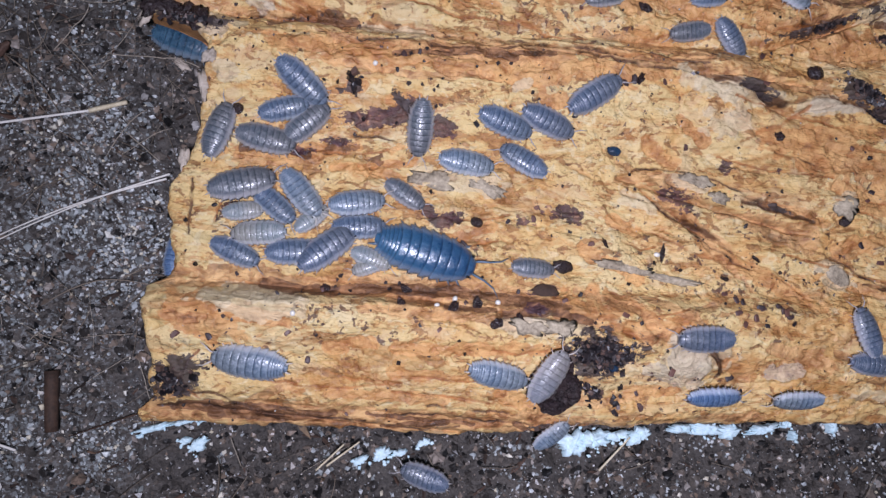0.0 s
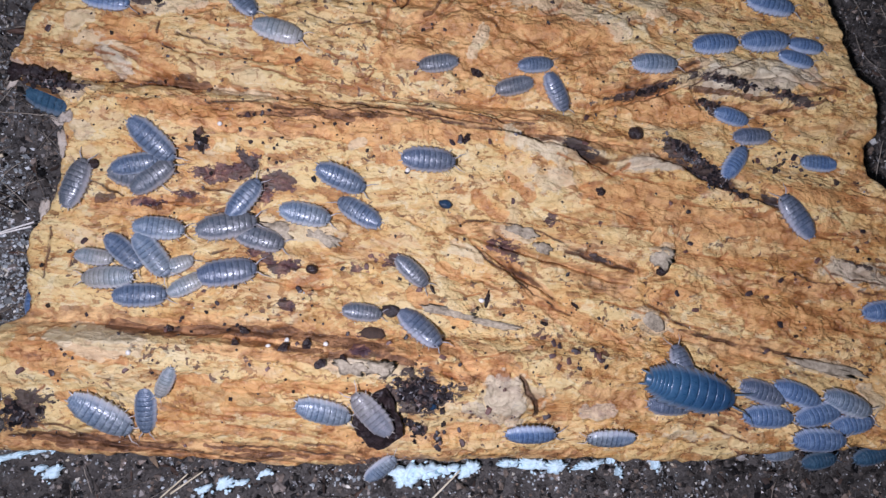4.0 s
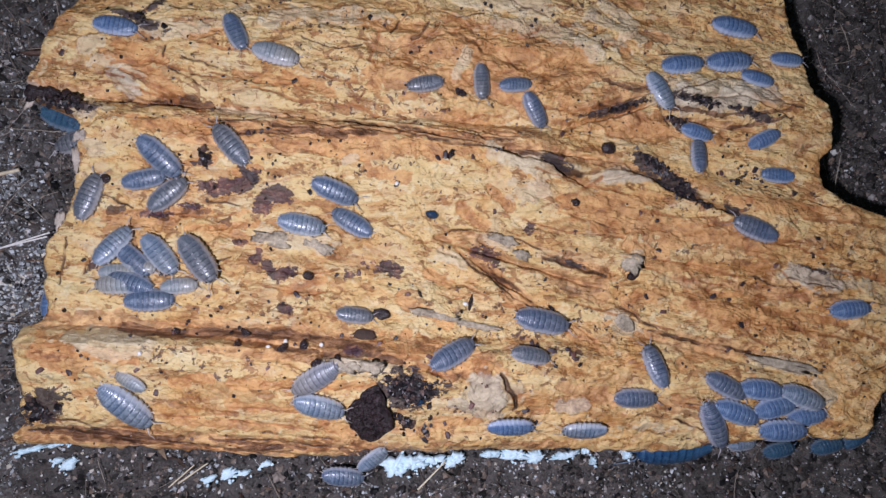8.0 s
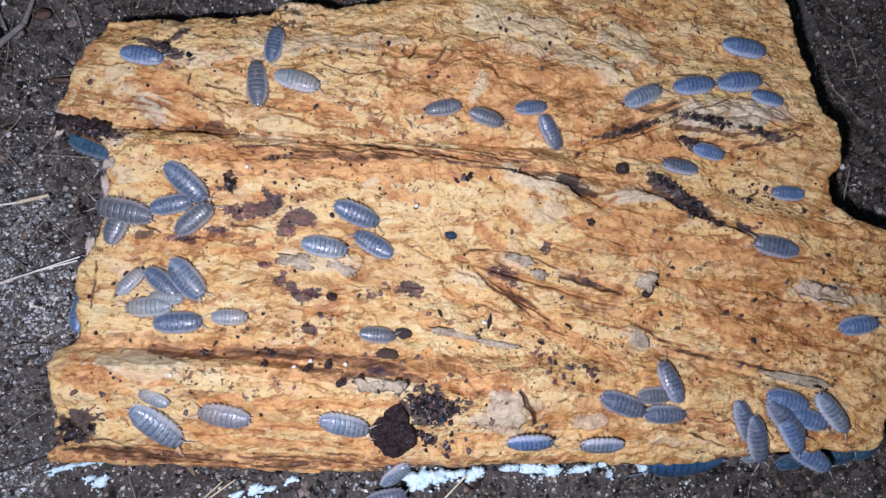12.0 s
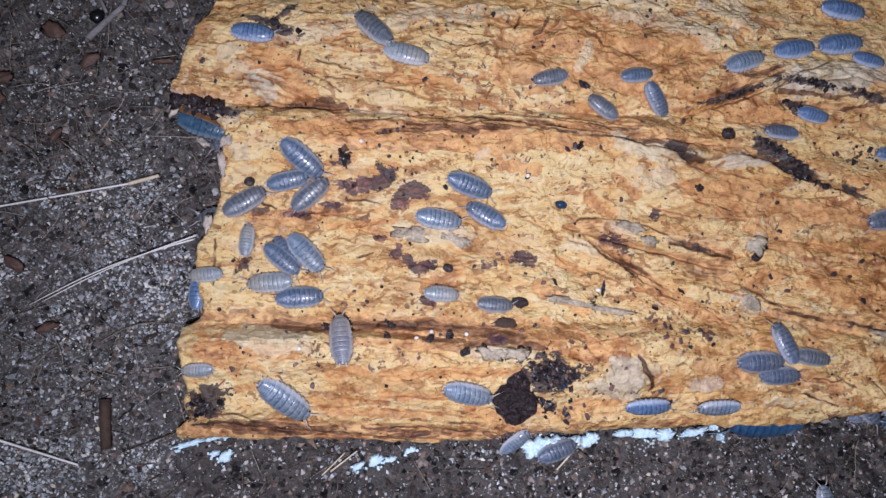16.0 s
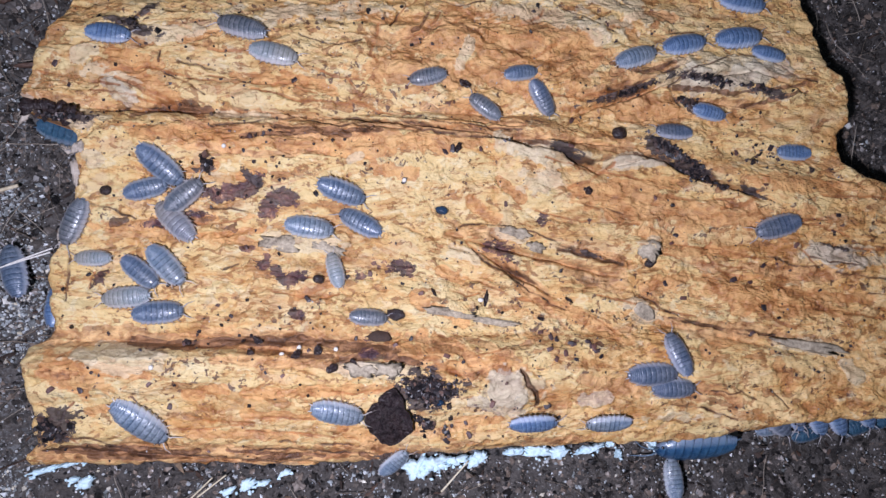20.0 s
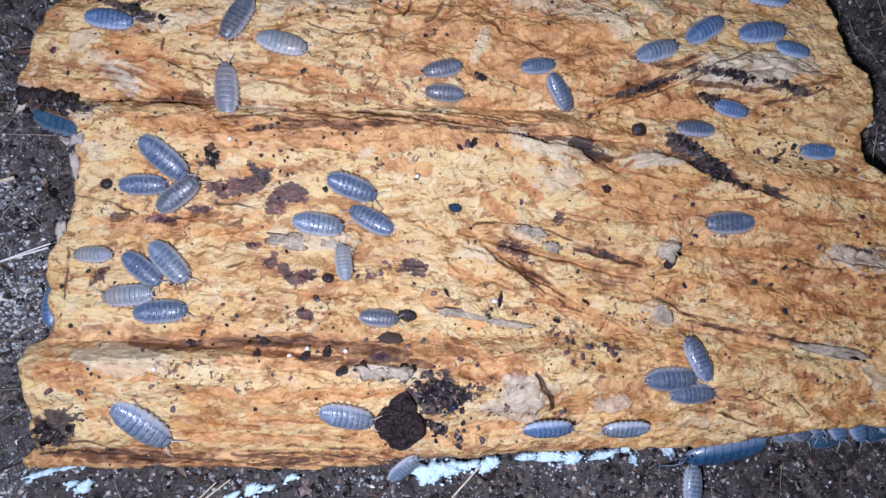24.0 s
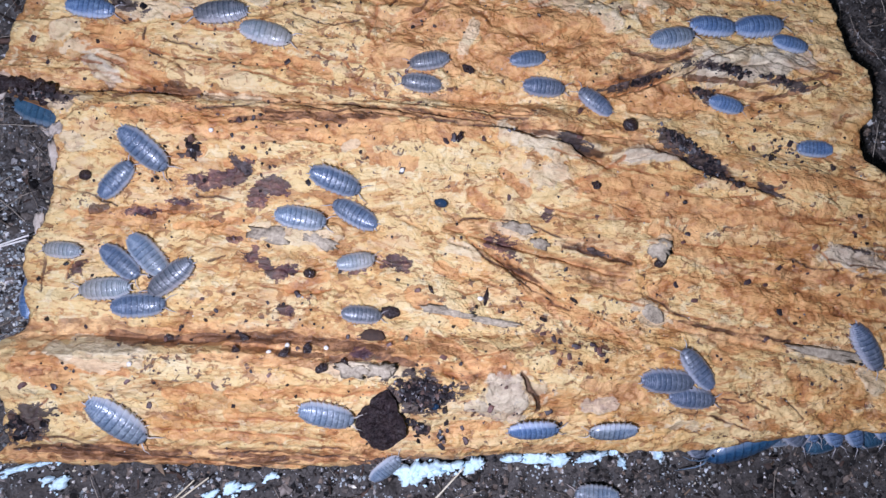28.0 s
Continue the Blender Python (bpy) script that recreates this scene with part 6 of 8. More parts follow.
    ("dusk", 10.0, 0.0, [(0, -5.4, 8.8, -22), (0.4, 2.2, 8.6, -7), (0.8, 21.7, 9.6, -2), (1, 33.2, 7.6, 0), (1.3, 45.7, 6.8, 3), (1.6, 58.8, 5.3, 31), (1.8, 65.9, 5.2, 76), (2, 69.5, 6.0, 124), (3, 69.5, 6.0, 124), (6, 69.5, 5.5, 147), (8, 69.3, 5.3, 161), (10, 69.3, 5.3, 161), (11, 69.3, 5.3, 161), (14, 76.6, 5.1, 197), (16, 72.8, 3.3, 195), (17, 79.5, 5.7, 191), (18, 78.2, 5.0, 151), (18.5, 76.1, 4.9, 200), (19, 74.0, 2.1, 241), (20, 70.1, 2.0, 196), (21, 70.1, 2.0, 196), (23, 60.7, 2.5, 185), (24, 57.2, 2.9, 183), (24.5, 60.9, 0.5, 228), (25, 62.5, -4.0, 266), (25.5, 62.1, -7.4, 277), (26, 64.8, -9.0, 288), (26.5, 73.2, -11.9, 310), (27, 78.7, -14.7, 336), (27.5, 80.3, -16.0, 320), (28, 82.2, -19.0, 298)]),
    ("dusk", 7.8, 0.0, [(0, 56.9, 18.5, 4), (1, 57.3, 19.9, 3), (2, 60.7, 20.4, 4), (3, 60.7, 20.4, 4), (6, 63.7, 21.8, 14), (7, 62.8, 22.2, 25), (8, 58.1, 19.2, 89), (8.5, 55.0, 19.9, 130), (9, 51.8, 20.6, 172), (10, 51.8, 20.6, 172), (14, 51.8, 20.6, 172), (17, 50.7, 20.0, 178), (20, 50.7, 20.0, 178), (21, 50.7, 20.0, 178), (24, 50.7, 20.0, 178), (25, 51.8, 20.7, 213), (26, 48.4, 20.4, 191), (27, 42.0, 22.0, 177), (28, 33.9, 23.8, 146)]),
    ("blueish", 8.0, 0.0, [(0, 56.2, 11.5, 31), (2, 57.1, 15.6, 34), (3, 57.1, 15.6, 34), (4.5, 58.3, 14.6, 74), (6, 59.5, 13.6, 114), (7, 65.7, 19.4, 59), (8, 71.5, 23.6, 28), (8.5, 77.6, 20.6, -27), (9, 83.9, 17.9, -1), (9.4, 86.5, 19.5, -20, 4), (10, 85.0, 18.5, -100, 1), (10.6, 80.0, 18.0, -170, 1), (28, 78.0, 18.0, -170, 1)]),
    ("blueish", 7.2, 0.2, [(0, 57.5, 24.2, -13)]),
    ("blueish", 7.6, 0.0, [(0, 74.7, 16.6, 179)]),
    ("brown", 7.6, 0.0, [(0, 3.8, 29.6, 192)]),
    ("slate", 7.0, 0.0, [(0, 20.9, 30.7, 8)]),
    ("dusk", 8.2, 0.2, [(0, 25.2, 24.9, -55), (3, 25.0, 26.4, -58), (6, 25.0, 26.4, -58), (11, 25.0, 26.4, -58), (14, 25.0, 26.4, -58), (20, 25.0, 26.4, -58), (24, 25.0, 26.4, -58), (26, 25.0, 26.4, -58), (27, 24.1, 26.2, -13), (27.5, 23.9, 26.0, -3), (28, 23.9, 26.0, -3)]),
    ("brown", 7.6, 0.0, [(0, 18.6, 25.5, 190), (1, 18.1, 26.8, 189), (2, 18.1, 26.8, 189), (3, 18.1, 26.8, 189), (6, 15.2, 28.2, 248), (7, 14.5, 31.1, 276), (8, 14.5, 31.1, 276), (9, 14.5, 31.1, 276), (10, 14.2, 31.9, 286), (11, 13.5, 30.4, 321), (14, 9.8, 25.9, 384), (15, 11.8, 25.6, 434), (16, 14.6, 24.3, 505), (17, 14.6, 24.3, 505), (18, 14.6, 24.3, 505), (19, 14.6, 24.3, 505), (20, 14.6, 24.3, 505), (21, 8.9, 24.2, 549), (24, 4.3, 25.5, 537), (26, 2.5, 25.7, 535), (28, 2.5, 25.7, 535)]),
    ("dusty", 9.2, 0.0, [(0, 34.8, 33.2, -34), (2, 34.8, 33.2, -34), (3, 38.6, 32.4, 3), (6, 48.1, 33.8, -0), (7, 49.9, 31.9, -58), (8, 49.9, 31.9, -58), (9, 47.6, 34.5, 5), (10, 43.6, 34.4, 29), (11, 43.6, 34.4, 29), (14, 43.2, 34.3, 19), (20, 43.2, 34.3, 19), (24, 43.2, 34.3, 19), (26, 43.3, 34.0, 28), (27, 43.3, 34.0, 28), (28, 47.3, 35.7, 13)]),
    ("blueish", 9.6, 0.0, [(0, 54.6, 37.8, 10), (6, 54.6, 37.8, 10), (14, 54.6, 37.8, 10), (20, 53.2, 37.5, 12), (21, 53.8, 38.1, 21), (24, 53.0, 39.1, 33), (26, 53.7, 40.0, 44), (26.5, 56.9, 40.5, 4), (27, 55.9, 38.7, -29), (28, 55.6, 38.9, -2)]),
    ("blueish", 10.4, 0.3, [(0, 64.3, 39.2, 8)]),
    ("blueish", 7.4, 0.0, [(0, 70.4, 36.3, -12)]),
    ("blueish", 10.2, 0.0, [(0, 66.2, 47.4, -9)]),
    ("blueish", 7.4, 0.0, [(0, 56.8, 31.9, -5), (6, 74.9, 40.2, -5), (7, 74.9, 40.2, -5), (8, 76.9, 40.9, -0), (9, 76.9, 40.9, -0), (9.6, 81.5, 42.3, -5, 6), (10.2, 81.8, 42.0, -20, 4.5), (11, 80.8, 41.5, -30, 3.5), (12, 76.0, 40.5, -100, 1.5), (28, 74.0, 40.0, -120, 1.5)]),
    ("blueish", 8.8, 0.0, [(0, -53.8, 35.8, -6)]),
    ("teal", 13.0, -6.2, [(0, -63.8, 20.6, -14)]),
    ("blueish", 9.0, -5.5, [(0, -62.4, -14.3, 80), (3, -62.4, -14.3, 80), (7, -62.4, -14.3, 80), (10, -63.4, -12.2, 83), (28, -63.4, -12.2, 83)]),
    ("slate", 11.0, 0.0, [(0, -58.0, -14.0, 110, 1.5), (17, -60.0, -13.0, 120, 1.5), (18, -63.5, -12.0, 120, 2), (19, -68.5, -9.0, 118, 1.5), (20, -72.0, -6.0, 105, 1.5), (21, -73.0, -6.0, 105, 1.5), (24, -85.0, -4.0, 150, 1.5), (28, -100.0, 0.0, 170, 1.5)]),
    ("slate", 9.0, 0.0, [(0, -60.0, 38.0, 130, 1.5), (16.5, -60.0, 40.0, 130, 1.5), (17, -67.0, 40.0, 120, 1.5), (18, -71.0, 43.0, 135, 1.5), (19, -82.0, 48.0, 145, 1.5), (20, -92.0, 55.0, 150, 1.5), (28, -110.0, 60.0, 150, 1.5)]),
    ("dusk", 8.8, 0.0, [(0, -22.0, -48.0, 160, 1.5), (1, -24.0, -48.5, 170, 1.5), (2, -20.0, -52.0, 175, 1.5), (3, -12.5, -53.0, 98, 1.5), (4, -5.0, -54.0, 20, 1.5), (13, -4.0, -45.0, 10, 1.5), (14, 0.0, -44.5, 0, 1.5), (15, 3.0, -44.0, 0, 1.5), (16, 6.0, -43.0, 20, 1.5), (17, 9.0, -40.0, 60, 1.5), (17.6, 10.0, -36.0, 80, 1.5), (28, 10.0, -32.0, 80, 1.5)]),
    ("dusty", 8.8, 0.0, [(0, 70.0, -60.0, 90, 1.5), (19, 55.0, -50.0, 100, 1.5), (20, 50.5, -45.5, 95, 1.5), (21, 51.0, -46.0, 95, 1.5), (23.5, 51.0, -45.0, 90, 1.5), (24, 51.0, -45.5, 85, 1.5), (25, 46.0, -46.0, 150, 1.5), (26, 42.0, -46.5, 180, 1.5), (27, 38.0, -46.0, 178, 1.5), (28, 35.5, -46.0, 175, 1.5)]),
    ("slate", 11.0, 0.0, [(0, -58.0, 36.0, 175, 13), (1, -61.7, 26.1, 182), (2, -67.1, 28.2, 244), (2.5, -69.0, 28.0, 262, 5), (3, -67.0, 26.0, 290, 2), (28, -62.0, 26.0, 290, 2)]),
    ("dusk", 9.2, 0.0, [(0, 62.2, -25.1, -15), (3, 62.2, -25.1, -15), (6, 62.2, -25.1, -15), (7, 62.5, -24.8, -25), (8, 62.5, -24.8, -25), (9, 69.0, -25.5, 7), (10, 65.1, -23.8, 7), (11, 65.1, -23.8, 7), (12, 63.9, -28.6, -71), (12.6, 58.0, -38.0, -85, 3), (13.2, 53.0, -37.0, -50, 1), (28, 53.0, -36.0, -60, 1)]),
    ("blueish", 9.4, 0.3, [(0, 68.2, -25.1, -17), (3, 68.2, -25.1, -17), (6, 68.2, -25.1, -17), (8, 69.3, -25.3, -3), (10, 68.3, -25.3, 7), (11, 69.3, -24.4, 1), (13.5, 76.6, -26.9, -28), (14, 77.4, -29.3, -30), (15.5, 84.0, -32.0, -60, 7), (16.5, 85.0, -36.0, -70, 3), (18, 84.0, -33.5, -70, 1), (28, 84.0, -33.5, -70, 1)]),
    ("blueish", 9.6, 0.0, [(0, 63.3, -29.2, 0), (3, 63.3, -29.2, 0), (6, 63.3, -29.2, 0), (7, 61.8, -29.6, -54), (8, 64.6, -29.6, -17), (9, 68.7, -29.3, 20), (10, 70.8, -28.3, 13), (11, 70.4, -27.8, 1), (13.5, 86.1, -27.8, -44), (14, 85.4, -30.0, -52), (15.5, 90.0, -32.0, -70, 6), (16.5, 90.0, -32.0, -70, 1), (28, 90.0, -32.0, -80, 1)]),
    ("blueish", 9.2, 0.5, [(0, 72.1, -28.5, 16), (3, 72.1, -28.5, 16), (6, 72.1, -28.5, 16), (8, 72.1, -28.5, 16), (9, 73.7, -28.0, 20), (11, 75.5, -25.3, 1), (12, 72.7, -30.4, -60), (12.8, 70.0, -36.0, -60, 3), (13.4, 76.0, -32.5, -80, 1), (28, 76.0, -32.5, -80, 1)]),
    ("dusty", 9.6, 0.6, [(0, 77.2, -26.4, -17), (3, 77.2, -26.4, -17), (6, 77.2, -26.4, -17), (8, 77.2, -26.4, -17), (9, 77.2, -26.4, -17), (11, 77.2, -26.4, -17), (12.2, 82.4, -26.5, -60), (13, 88.0, -33.0, -70, 4), (13.6, 86.0, -30.0, -90, 2), (28, 84.0, -26.0, -90, 2)]),
    ("blueish", 10.0, 0.0, [(0, 72.1, -32.7, 2), (3, 72.1, -32.7, 2), (6, 72.1, -32.7, 2), (8, 73.5, -32.6, 2), (9, 73.5, -32.6, 2), (11, 74.6, -33.1, 1), (12.4, 80.0, -36.0, -50, 3), (13, 80.0, -33.0, -75, 1), (28, 80.0, -33.0, -75, 1)]),
    ("blueish", 8.6, 0.0, [(0, 78.6, -30.0, 11), (3, 78.6, -30.0, 11), (6, 78.6, -30.0, 11), (8, 78.6, -30.0, 11), (9, 78.6, -30.0, 11), (11, 78.6, -30.0, 11), (12.6, 91.0, -32.0, -60, 3), (13.2, 94.0, -29.0, -60, 1), (28, 94.0, -29.0, -60, 1)]),
    ("blueish", 9.0, 0.0, [(0, 85.5, -10.0, 7), (6, 85.5, -10.0, 7), (8, 87.9, -9.4, 8), (10, 87.9, -9.4, 8), (11, 87.9, -9.4, 8), (14, 86.6, -10.3, 17), (16, 100.0, -3.0, 10, 9), (18, 106.0, -2.0, 0, 9), (28, 110.0, 0.0, 0, 8)]),
    ("teal", 7.5, 0.0, [(0, 79.2, -37.6, 12, -0.9), (28, 79.2, -37.6, 12, -0.9)]),
    ("teal", 8.0, 0.0, [(0, 89.6, -36.4, 14, -0.9), (28, 89.6, -36.4, 14, -0.9)]),
    ("teal", 7.5, 0.0, [(0, 96.0, -34.8, 30, -0.9), (28, 96.0, -34.8, 30, -0.9)]),
    ("dusty", 6.5, 0.0, [(0, 71.5, -36.6, 8, -1.0), (28, 71.5, -36.6, 8, -1.0)]),
]

# two that lie tipped on their sides, legs showing
TIPPED = ((22.6, -33.4, 24), (36.9, -33.7, -24))
PROTO = {}
WALKERS = []
for kind, length, lift, rows in HERD:
    first = perch(*rows[0][1:4], lift, *rows[0][4:])
    if kind in PROTO:
        animal = copy_thing(PROTO[kind], first)
    else:
        animal = PROTO[kind] = woodlouse(kind)
        animal.matrix_basis = first
    for tx, ty, tip in TIPPED:
        if math.hypot(rows[0][1] - tx, rows[0][2] - ty) < 2.5:
            animal.matrix_basis = first @ pose(0, 0, 0.0006, tip, 0, 0)
    animal.scale = (length / 10.3,) * 3
    if len(rows) > 1:
        WALKERS.append((animal, lift, rows))


def gait(animal, start, end, rate=2.5, swing=16):
    """Legs step in turn, waves running forward, while the animal walks."""
    legs = [c for c in animal.children if c.name.split(".")[0] == "leg"]
    for n, leg in enumerate(legs):
        rest = leg.matrix_basis.copy()
        rows, t, k = [], start, 0
        if start > 0.2:
            rows += [(0.0, rest), (start - 0.1, rest)]
        while t < end:
            a = swing * math.sin(math.pi * 0.5 * k + 0.9 * n)
            rows.append((round(t, 3), rest @ pose(0, 0, 0, 0, 0, a)))
            t, k = t + 0.25 / rate, k + 1
        rows += [(end, rest), (28.0, rest)]
        walk(leg, rows)


# which walkers show their legs at work, and when
STRIDES = (("blue", 0.0, 5.6, 0), ("dusk", 0.0, 2.2, 1), ("dusk", 5.6, 9.8, 2), ("lilac", 14.2, 20.0, 3))


def motions():
    for animal, lift, rows in WALKERS:
        walk(animal, [(r[0], perch(*r[1:4], lift, *r[4:])) for r in rows])
    for kind, start, end, which in STRIDES:
        if which == 0:
            animal = PROTO[kind]
        else:
            mark = {1: -25, 2: 35, 3: 60}[which]
            animal = min((w for w in WALKERS if w[0]["label"] == SHELLS[kind][1]), key=lambda w: abs(w[2][0][3] - mark))[0]
        gait(animal, start, end)


# ---- loose things ----
rng = random.Random(7)
nrng = np.random.default_rng(11)
OCTA_V = np.array([(1, 0, 0), (-1, 0, 0), (0, 1, 0), (0, -1, 0), (0, 0, 1), (0, 0, -1)], float)
OCTA_F = np.array([(0, 2, 4), (2, 1, 4), (1, 3, 4), (3, 0, 4), (2, 0, 5), (1, 2, 5), (3, 1, 5), (0, 3, 5)])
BOX_V = np.array([(x, y, z) for z in (-1, 1) for x, y in ((-1, -1), (1, -1), (1, 1), (-1, 1))], float)
BOX_F = np.array([(3, 2, 1, 0), (4, 5, 6, 7), (0, 1, 5, 4), (1, 2, 6, 5), (2, 3, 7, 6), (3, 0, 4, 7)])


_v, _f = blob(0, 0, 0, 1, 1, 1)
BALL_V = np.array(_v) / MM
_f = [q for q in _f if len(q) == 4] + [(q[k], q[k + 1], q[k + 2], q[k + 3]) for q in _f if len(q) == 8 for k in (0, 2, 4)] + [(q[0], q[3], q[4], q[7]) for q in _f if len(q) == 8]
BALL_F = np.array(_f)


def turns(n):
    """n random rotation matrices."""
    q = nrng.normal(size=(n, 4))
    q /= np.linalg.norm(q, axis=1)[:, None]
    w, x, y, z = q.T
    return np.stack([1 - 2 * (y * y + z * z), 2 * (x * y - z * w), 2 * (x * z + y * w), 2 * (x * y + z * w), 1 - 2 * (x * x + z * z), 2 * (y * z - x * w), 2 * (x * z - y * w), 2 * (y * z + x * w), 1 - 2 * (x * x + y * y)], 1).reshape(n, 3, 3)


def scatter(name, places, sizes, shape_v, shape_f, material, label, category, parent=None):
    """Many small lumps as one mesh: places (n, 3) and half sizes (n, 3) in mm."""
    n, k = len(places), len(shape_v)
    jit = 1 + 0.35 * nrng.uniform(-1, 1, (n, k, 1))
    v = np.einsum("nij,nkj->nki", turns(n), shape_v[None] * jit * sizes[:, None, :]) + places[:, None, :]
    f = (shape_f[None] + (np.arange(n) * k)[:, None, None]).reshape(-1, shape_f.shape[1])
    ob = mesh_object(name, v.reshape(-1, 3) * MM, f.tolist(), material, parent, label, smooth=False, category=category, kind="stuff")
    return ob


def off_bark(x, y, gap=0.0):
    yb, yt = np.interp(x, LOW_X, LOW_Y), np.interp(x, TOP_X, TOP_Y)
    xl, xr = np.interp(y, LEFT_Y, LEFT_X), np.interp(y, RIGHT_Y, RIGHT_X)
    inside = (y > yb + gap) & (y < yt - gap) & (x > xl + gap) & (x < xr - gap)
    return ~inside


def soil_places(n, gap=1.5, patchy=None):
    out = np.zeros((0, 3))
    while len(out) < n:
        x, y = nrng.uniform(-118, 120, 4 * n), nrng.uniform(-62, 76, 4 * n)
        keep = off_bark(x, y, gap)
        if patchy is not None:
            keep &= fbm(x / 9, y / 9, patchy, 3) + nrng.uniform(-0.9, 0.9, len(x)) > 0.6
        x, y = x[keep], y[keep]
        out = np.concatenate([out, np.stack([x, y, soil_height(x, y)], 1)])
    return out[:n]


p = np.concatenate([soil_places(12000), soil_places(14000, 1.5, 45)])
r = 0.20 + 0.62 * nrng.random((26000, 1)) ** 3.0
scatter("soil_crumbs", p, r * nrng.uniform(0.5, 1.2, (26000, 3)), OCTA_V, OCTA_F, CRUMB, "dark brown crumbs of loose potting soil", "soil")
p = soil_places(2600)
r = 0.4 + 0.7 * nrng.random((2600, 1)) ** 2.5
scatter("soil_lumps", p, r * nrng.uniform(0.5, 1.2, (2600, 3)), BALL_V, BALL_F, CRUMB, "rounded dark lumps of loose potting soil", "soil")
p = soil_places(1500)
p[:, 2] += 0.25
r = 0.3 + 0.8 * nrng.random((1500, 1)) ** 2.5
scatter("bark_chips", p, r * np.array([1.5, 0.42, 0.22]) * nrng.uniform(0.6, 1.3, (1500, 3)), BALL_V, BALL_F, CHIP, "small brown chips of bark in the soil", "bark chips")
p = np.concatenate([soil_places(52000, 0.5, 17), soil_places(14000, 0.5)])
p[:, 2] += 0.25
r = 0.09 + 0.38 * nrng.random((len(p), 1)) ** 2.4 + 0.4 * (nrng.random((len(p), 1)) > 0.985)
odds = np.interp(p[:, 0], (-76, -62), (1.0, 0.16)) * np.interp(p[:, 1], (-60, -20, 4, 18), (0.8, 1.0, 0.7, 0.14))
keep = nrng.random(len(p)) < np.maximum(odds, np.interp(p[:, 0], (20, 70), (0.09, 0.015)))
p, r = p[keep], r[keep]
scatter("mineral_specks", p, r * nrng.uniform(0.6, 1.3, (len(p), 3)), OCTA_V, OCTA_F, SPECK, "white and pale blue mineral specks in the soil", "specks")


def curved(x, y, length, heading, bend, z0, rise=0.0, n=7):
    """Points along a bent line on the soil, in metres."""
    pts, a = [], radians(heading)
    for k in range(n):
        f = k / (n - 1)
        pts.append((x * MM, y * MM, (z0 + float(soil_height(np.array(x), np.array(y))) * 0.4 + rise * f) * MM))
        x, y = x + length / (n - 1) * math.cos(a), y + length / (n - 1) * math.sin(a)
        a += radians(bend) / (n - 1) + rng.gauss(0, 0.05)
    return pts


fv, ff = [], []
for k in range(640):
    while True:
        x, y = rng.uniform(-116, 110), rng.uniform(-60, 70)
        if off_bark(np.array(x), np.array(y), -2.0) and (x < -40 or rng.random() < 0.35) and (x > -55 or y > 10 or rng.random() < 0.5) and (y > -38 or rng.random() < 0.3):
            break
    w = 0.035 + 0.07 * rng.random() ** 2
    tv, tf = tube(curved(x, y, rng.uniform(3, 11), rng.uniform(0, 360), rng.gauss(0, 22), 0.6), [w * MM] * 6 + [w * 0.4 * MM], 4)
    ff += [tuple(i + len(fv) for i in face) for face in tf]
    fv += tv
mesh_object("root_fibres", fv, ff, FIBRE, label="fine tangled brown and tan root fibres on the soil", category="fibres", kind="stuff")


def stalk(name, x0, y0, x1, y1, r0, r1, z0, z1, material, label, category="straw", bow=0.0, n=9):
    pts = []
    for k in range(n):
        f = k / (n - 1)
        s = bow * math.sin(math.pi * f)
        dx, dy = x1 - x0, y1 - y0
        q = math.hypot(dx, dy)
        pts.append(((x0 + dx * f - dy / q * s) * MM, (y0 + dy * f + dx / q * s) * MM, (z0 + (z1 - z0) * f) * MM))
    v, f = tube(pts, [(r0 + (r1 - r0) * k / (n - 1)) * MM for k in range(n)], 7)
    return mesh_object(name, v, f, material, label=label, category=category)


stalk("straw", -111.6, 1.9, -78.6, 8.9, 0.19, 0.21, 1.0, 1.2, STRAW_WHITE, "thin pale dry straw lying on soil")
stalk("straw_tip", -79.0, 8.8, -73.2, 10.6, 0.42, 0.36, 1.2, 1.3, STRAW, "thicker tan end of a dry straw", "straw")
stalk("straw", -95.7, -15.3, -64.8, -2.6, 0.10, 0.17, 0.9, 4.5, STRAW_WHITE, "long thin pale straw running under the bark", bow=1.2)
stalk("straw", -93.5, -14.7, -64.2, -1.9, 0.10, 0.16, 0.9, 5.0, STRAW_WHITE, "long thin pale straw running under the bark", bow=0.8)
stalk("straw", -105.4, -38.4, -84.3, -45.0, 0.26, 0.2, 1.0, 1.0, STRAW_WHITE, "pale dry straw lying on soil")
stalk("straw", -105.2, -40.7, -97.5, -44.8, 0.24, 0.16, 0.9, 0.9, STRAW_WHITE, "short pale dry straw lying on soil")
stalk("straw", -76.9, -42.8, -66.8, -39.1, 0.10, 0.16, 0.9, 2.0, TWIG, "thin dark stalk lying on soil", "stalk")
stalk("straw", -39.3, -47.3, -35.1, -43.2, 0.16, 0.14, 0.9, 1.0, STRAW, "short tan stalk on soil")
stalk("straw", 6.4, -46.7, 11.5, -41.2, 0.2, 0.14, 0.9, 1.4, STRAW, "short tan stalk on soil")
stalk("straw", -37.7, -46.6, -32.7, -42.8, 0.18, 0.14, 0.9, 1.0, STRAW, "short tan stalk on soil")
stalk("twig", -89.3, 39.0, -82.6, 46.4, 0.75, 0.55, 0.9, 1.2, TWIG_GREY, "weathered grey forked twig on soil", "twig")
stalk("twig", -82.6, 46.4, -81.2, 53.5, 0.55, 0.4, 1.2, 1.2, TWIG_GREY, "weathered grey forked twig on soil", "twig")
